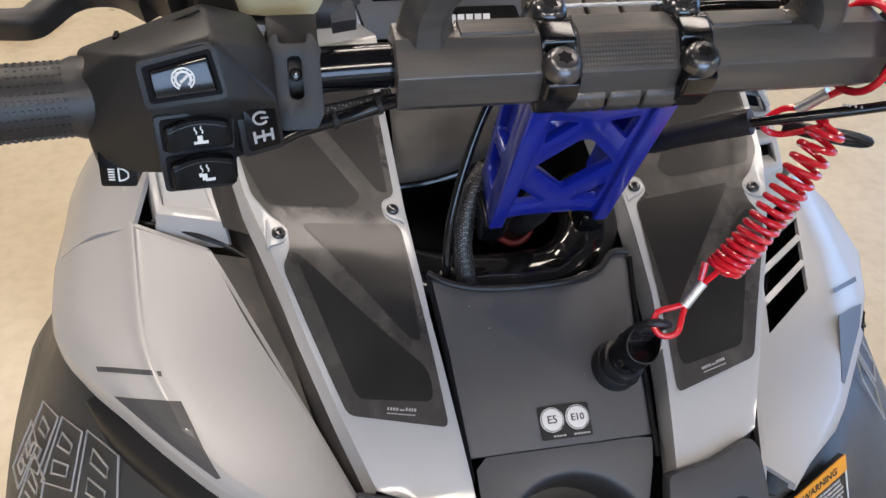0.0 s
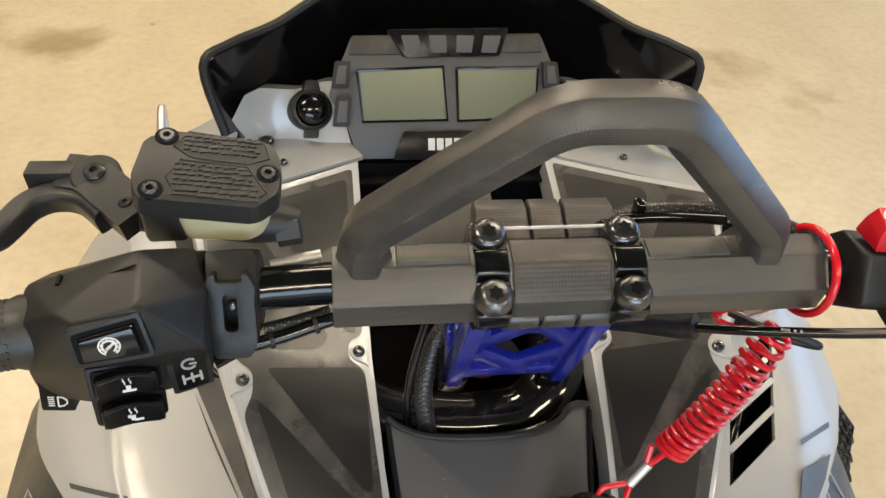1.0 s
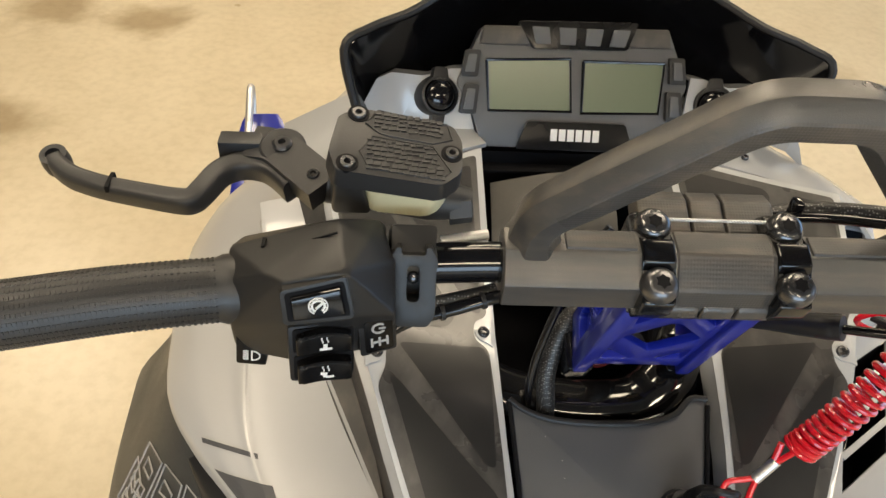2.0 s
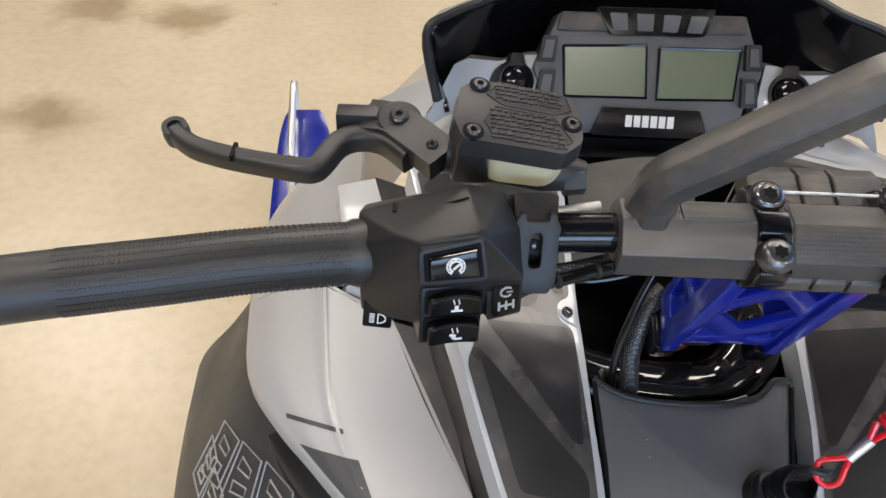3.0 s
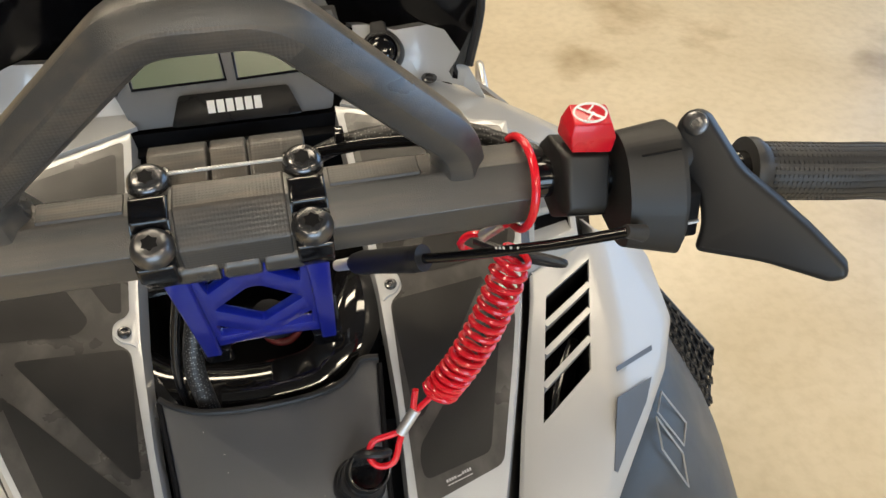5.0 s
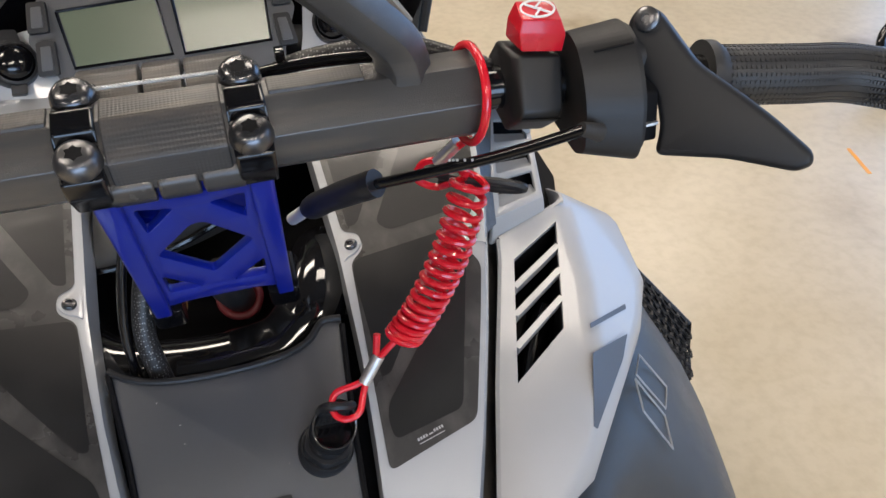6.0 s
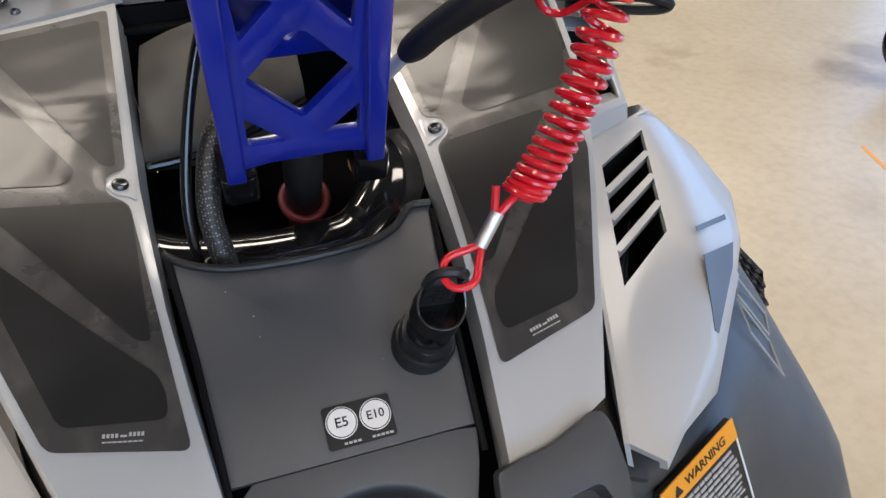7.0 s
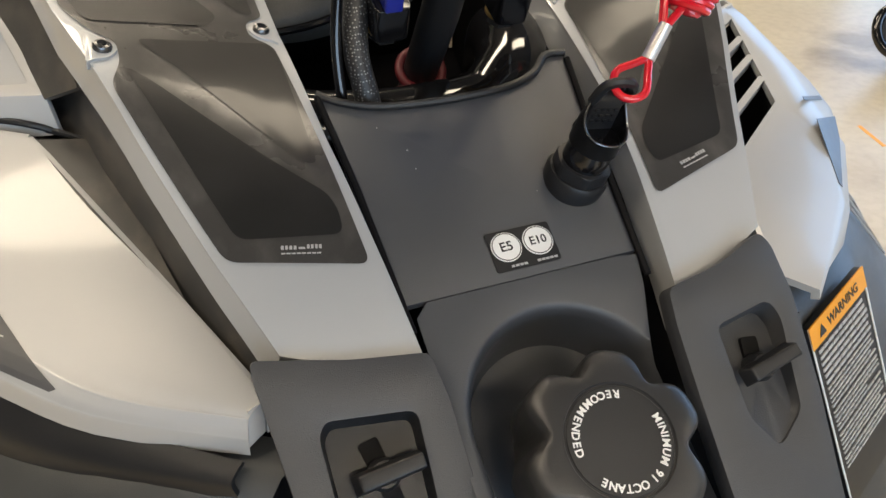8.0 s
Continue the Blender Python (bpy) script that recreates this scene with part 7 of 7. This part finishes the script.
part("paddle", hull([CM @ Vector(p) for p in ((-0.0115, 0.004, 0.004), (0.0115, 0.004, 0.004), (-0.0110, 0.011, 0.004), (0.0110, 0.011, 0.004), (-0.0090, 0.003, 0.028), (0.0090, 0.003, 0.028), (-0.0080, 0.007, 0.034), (0.0080, 0.007, 0.034))], 0.0020, 3), BLACK, kc, "ribbed thumb face of the key")
for r_ in range(3):
    for c_ in range(4):
        part("rib", block((0, 0, 0), (0.0026, 0.0012, 0.0012), CM @ Matrix.Translation((-0.0060 + 0.0040 * c_, 0.0030, 0.0135 + 0.0036 * r_)), 0.0003), BLACK, kc)
part("eye", sweep(smooth_path([KM @ Vector(p) for p in ((-0.009, 0.006, 0.050), (-0.008, 0.004, 0.061), (-0.003, 0.002, 0.0655), (0.004, 0.001, 0.0655), (0.009, 0.003, 0.060), (0.008, 0.006, 0.050))], 5), 0.0028, 8), BLACK, kc)

tet = thing("tether_cord", (0.10, -0.02, 0.965), "red coiled safety tether between key and handlebar", "tether cord")
F0, F1 = Vector((0.0865, -0.0275, 0.9655)), Vector((0.0975, -0.0225, 0.9805))
eye = KM @ Vector((0.0015, 0.0, 0.063))
dl = (F0 - eye)
side = dl.cross(Vector((0, -0.6, 0.8))).normalized()
loop = [F0, F0 - dl * 0.30 + side * 0.0042, F0 - dl * 0.75 + side * 0.0090, eye - dl * 0.10 + side * 0.006, eye - dl * 0.22, eye - dl * 0.10 - side * 0.006, F0 - dl * 0.75 - side * 0.0090, F0 - dl * 0.30 - side * 0.0042]
part("key_loop", sweep(smooth_path(loop, 5, closed=True), 0.0021, 10, closed=True), REDCORD, tet, "red cord loop")
part("ferrule", sweep([F0, F1], 0.0037, 12), STEEL, tet, "crimped aluminium ferrule")
part("tail", sweep([F1 - (F1 - F0) * 0.2, F1 + Vector((0.001, 0.006, 0.012))], 0.0022, 8), REDCORD, tet)
axis = smooth_path([(0.113, -0.016, 0.983), (0.130, -0.009, 1.000), (0.146, -0.003, 1.027), (0.156, 0.001, 1.055), (0.161, 0.003, 1.080)], 30)
TURNS, NP = 18.0, 560
coil = []
for i in range(NP + 1):
    f = i / NP
    g = f ** 1.0
    p = axis[min(int(g * (len(axis) - 1)), len(axis) - 2)].lerp(axis[min(int(g * (len(axis) - 1)) + 1, len(axis) - 1)], g * (len(axis) - 1) - int(g * (len(axis) - 1)))
    t = (axis[-1] - axis[0]).normalized()
    e1 = t.cross(Vector((0, 1, 0))).normalized()
    e2 = t.cross(e1)
    ph = 2 * math.pi * TURNS * (f * 1.45 - 0.45 * f * f) / 1.0
    r = 0.0100 * min(1, f * 25 + 0.25, (1 - f) * 18 + 0.35)
    coil.append(p + e1 * (r * math.cos(ph)) + e2 * (r * math.sin(ph)))
lead = smooth_path([F1 - (F1 - F0) * 0.2, F1 + (F1 - F0) * 0.5 + Vector((0.004, 0, -0.002)), coil[0]], 6)
part("coil", sweep(lead[:-1] + coil, 0.0021, 8), REDCORD, tet, "tight red plastic coil")
ringpts = [bar(0.1585 + 0.003 * math.sin(a), 0.0245 * math.cos(a) - 0.002, 0.0235 * math.sin(a)) for a in [2 * math.pi * i / 28 for i in range(28)]]
part("bar_loop", sweep(ringpts, 0.0023, 10, closed=True), REDCORD, tet, "red loop round the bar")
G0 = Vector((0.152, 0.010, 1.093))
part("strand", sweep(smooth_path([bar(0.160, -0.012, -0.022), (0.158, 0.004, 1.102), G0], 5), 0.0021, 8), REDCORD, tet)
part("ferrule", sweep([G0 + Vector((0.003, -0.002, 0.006)), G0 + Vector((-0.006, 0.006, -0.010))], 0.0036, 10), STEEL, tet, "crimped aluminium ferrule")
part("clip_loop", sweep(smooth_path([G0 + Vector((-0.005, 0.005, -0.008)), (0.140, 0.022, 1.080), (0.136, 0.028, 1.068), (0.141, 0.030, 1.060), (0.149, 0.024, 1.060), (0.158, 0.010, 1.073), coil[-1]], 6), 0.0021, 8), REDCORD, tet)
part("clip", sweep(smooth_path([(0.146, 0.030, 1.067), (0.160, 0.014, 1.070), (0.178, 0.004, 1.071), (0.191, -0.001, 1.068), (0.188, 0.003, 1.064), (0.172, 0.012, 1.063), (0.150, 0.027, 1.063)], 6), 0.0026, 8), BLACK, tet, "black plastic cord clip")

CAP_N = Vector((0, -0.45, 0.89)).normalized()
FM = frame_m((0.0110, -0.1560, 0.8500), (1, 0, 0), CAP_N)
fc = thing("fuel_cap", (0.013, -0.145, 0.815), "lobed black fuel cap with white octane lettering", "fuel cap")


def lobes(r0, dr, n=6, k=112, ph=2.094):
    out = []
    for i in range(k):
        a = 2 * math.pi * i / k
        c = math.cos(n * a + ph)
        notch = (0.5 + 0.5 * c) ** 2.2
        out.append(((r0 - dr * notch) * math.cos(a), (r0 - dr * notch) * math.sin(a)))
    return out


own = bmesh.new()
levels = [(0.0415, 0.0030, -0.046), (0.0450, 0.0085, -0.040), (0.0460, 0.0100, -0.0090), (0.0454, 0.0100, -0.0055), (0.0436, 0.0092, -0.0028), (0.0405, 0.0070, -0.0010), (0.0360, 0.0036, -0.0002), (0.0310, 0.0008, 0.0), (0.0264, 0.0, 0.0), (0.0259, 0.0, -0.0010), (0.0250, 0.0, -0.0010), (0.0246, 0.0, -0.0004), (0.0005, 0.0, -0.0004)]
rings = [[own.verts.new(FM @ Vector((x, y, h))) for x, y in lobes(r * (0.96 if r > 0.03 else 1.0), d)] for r, d, h in levels]
for a, b in zip(rings, rings[1:]):
    for i in range(112):
        own.faces.new((a[i], a[(i + 1) % 112], b[(i + 1) % 112], b[i]))
own.faces.new(rings[-1])
part("cap", own, CAPPLASTIC, fc, "matt black lobed cap", angle=30)
bm = bmesh.new()
WIDE = {"I": 0.45, "M": 1.25, "N": 1.08, "O": 1.1, "D": 1.08, "1": 0.8, " ": 0.6}
for word, start, stop, inward in (("RECOMMENDED", 66, 186, True), ("MINIMUM 91 OCTANE", 18, -140, False)):
    total, run = sum(WIDE.get(c, 1.0) for c in word), 0.0
    for c in word:
        w = WIDE.get(c, 1.0)
        a = radians(start + (stop - start) * (run + w / 2) / total)
        run += w
        if c != " ":
            lettering(c, 0.0051, FM @ Matrix.Translation((0.0209 * math.cos(a), 0.0209 * math.sin(a), 0.0)) @ Matrix.Rotation(a - math.pi / 2 + (math.pi if inward else 0), 4, "Z"), 0.0002, 0.00010, bm)
part("lettering", bm, WHITE, fc, "white octane lettering", smooth=False)
part("neck", lathe([(0.030, -0.085), (0.030, -0.040)], FM, 24), DARK, fc)

for s in (-1, 1):
    m = LATCH_M[s]
    la = thing("panel_latch", m.translation - SH_N * 0.002, "black quarter-turn panel latch in a recess", "latch", group="panel latches")
    turn = Matrix.Rotation(radians(12 if s > 0 else 5), 4, "Z")
    part("slot", prism(rounded([(-0.0038, -0.024), (0.0038, -0.024), (0.0050, 0.0165), (-0.0050, 0.0165)], 0.002), -0.001, 0.0012, m @ Matrix.Rotation(radians(-8 if s > 0 else 12), 4, "Z"), 0.0004), DARK, la, "dark keyhole slot")
    part("boss", lathe([(0.0075, -0.001), (0.0075, 0.006), (0.0060, 0.009)], m, 24), BLACK, la)
    part("thumb_bar", hull([m @ turn @ Vector(p) for p in ((-0.0150, -0.0050, 0.007), (0.0175, -0.0045, 0.008), (-0.0150, 0.0050, 0.007), (0.0175, 0.0050, 0.008), (-0.0120, -0.0036, 0.015), (0.0175, -0.0030, 0.018), (-0.0120, 0.0036, 0.015), (0.0175, 0.0034, 0.018))], 0.0012, 3), BLACK, la, "black thumb bar")

# a neighbouring machine's ski tip on the floor
nb = thing("neighbour_ski", (2.90, 1.78, 0.0), "black curved ski tip of another machine", "ski")
tip = [Vector((2.275, 1.515, 0.16)) + Vector((0.073, -0.027, 0.0)) * math.cos(a) + Vector((0.019, 0.056, 0.068)) * math.sin(a) for a in [2 * math.pi * k / 28 for k in range(28)]]
part("tip_loop", sweep(tip, 0.017, 14, closed=True), GLOSS, nb, "rounded black tip loop")
part("tip_plate", shell([p + Vector((0.006, 0.012, -0.012)) for p in tip], [list(range(28))], 0.008), BLACK, nb)
part("runner", sweep(smooth_path([(3.10, 1.90, 0.020), (2.86, 1.76, 0.020), (2.62, 1.64, 0.05), (2.42, 1.57, 0.12), (2.32, 1.53, 0.17)], 6), 1.0, profile=[(-0.07, -0.012), (0.07, -0.012), (0.06, 0.012), (-0.06, 0.012)], up=(-0.6, -0.3, 0.8)), BLACK, nb)
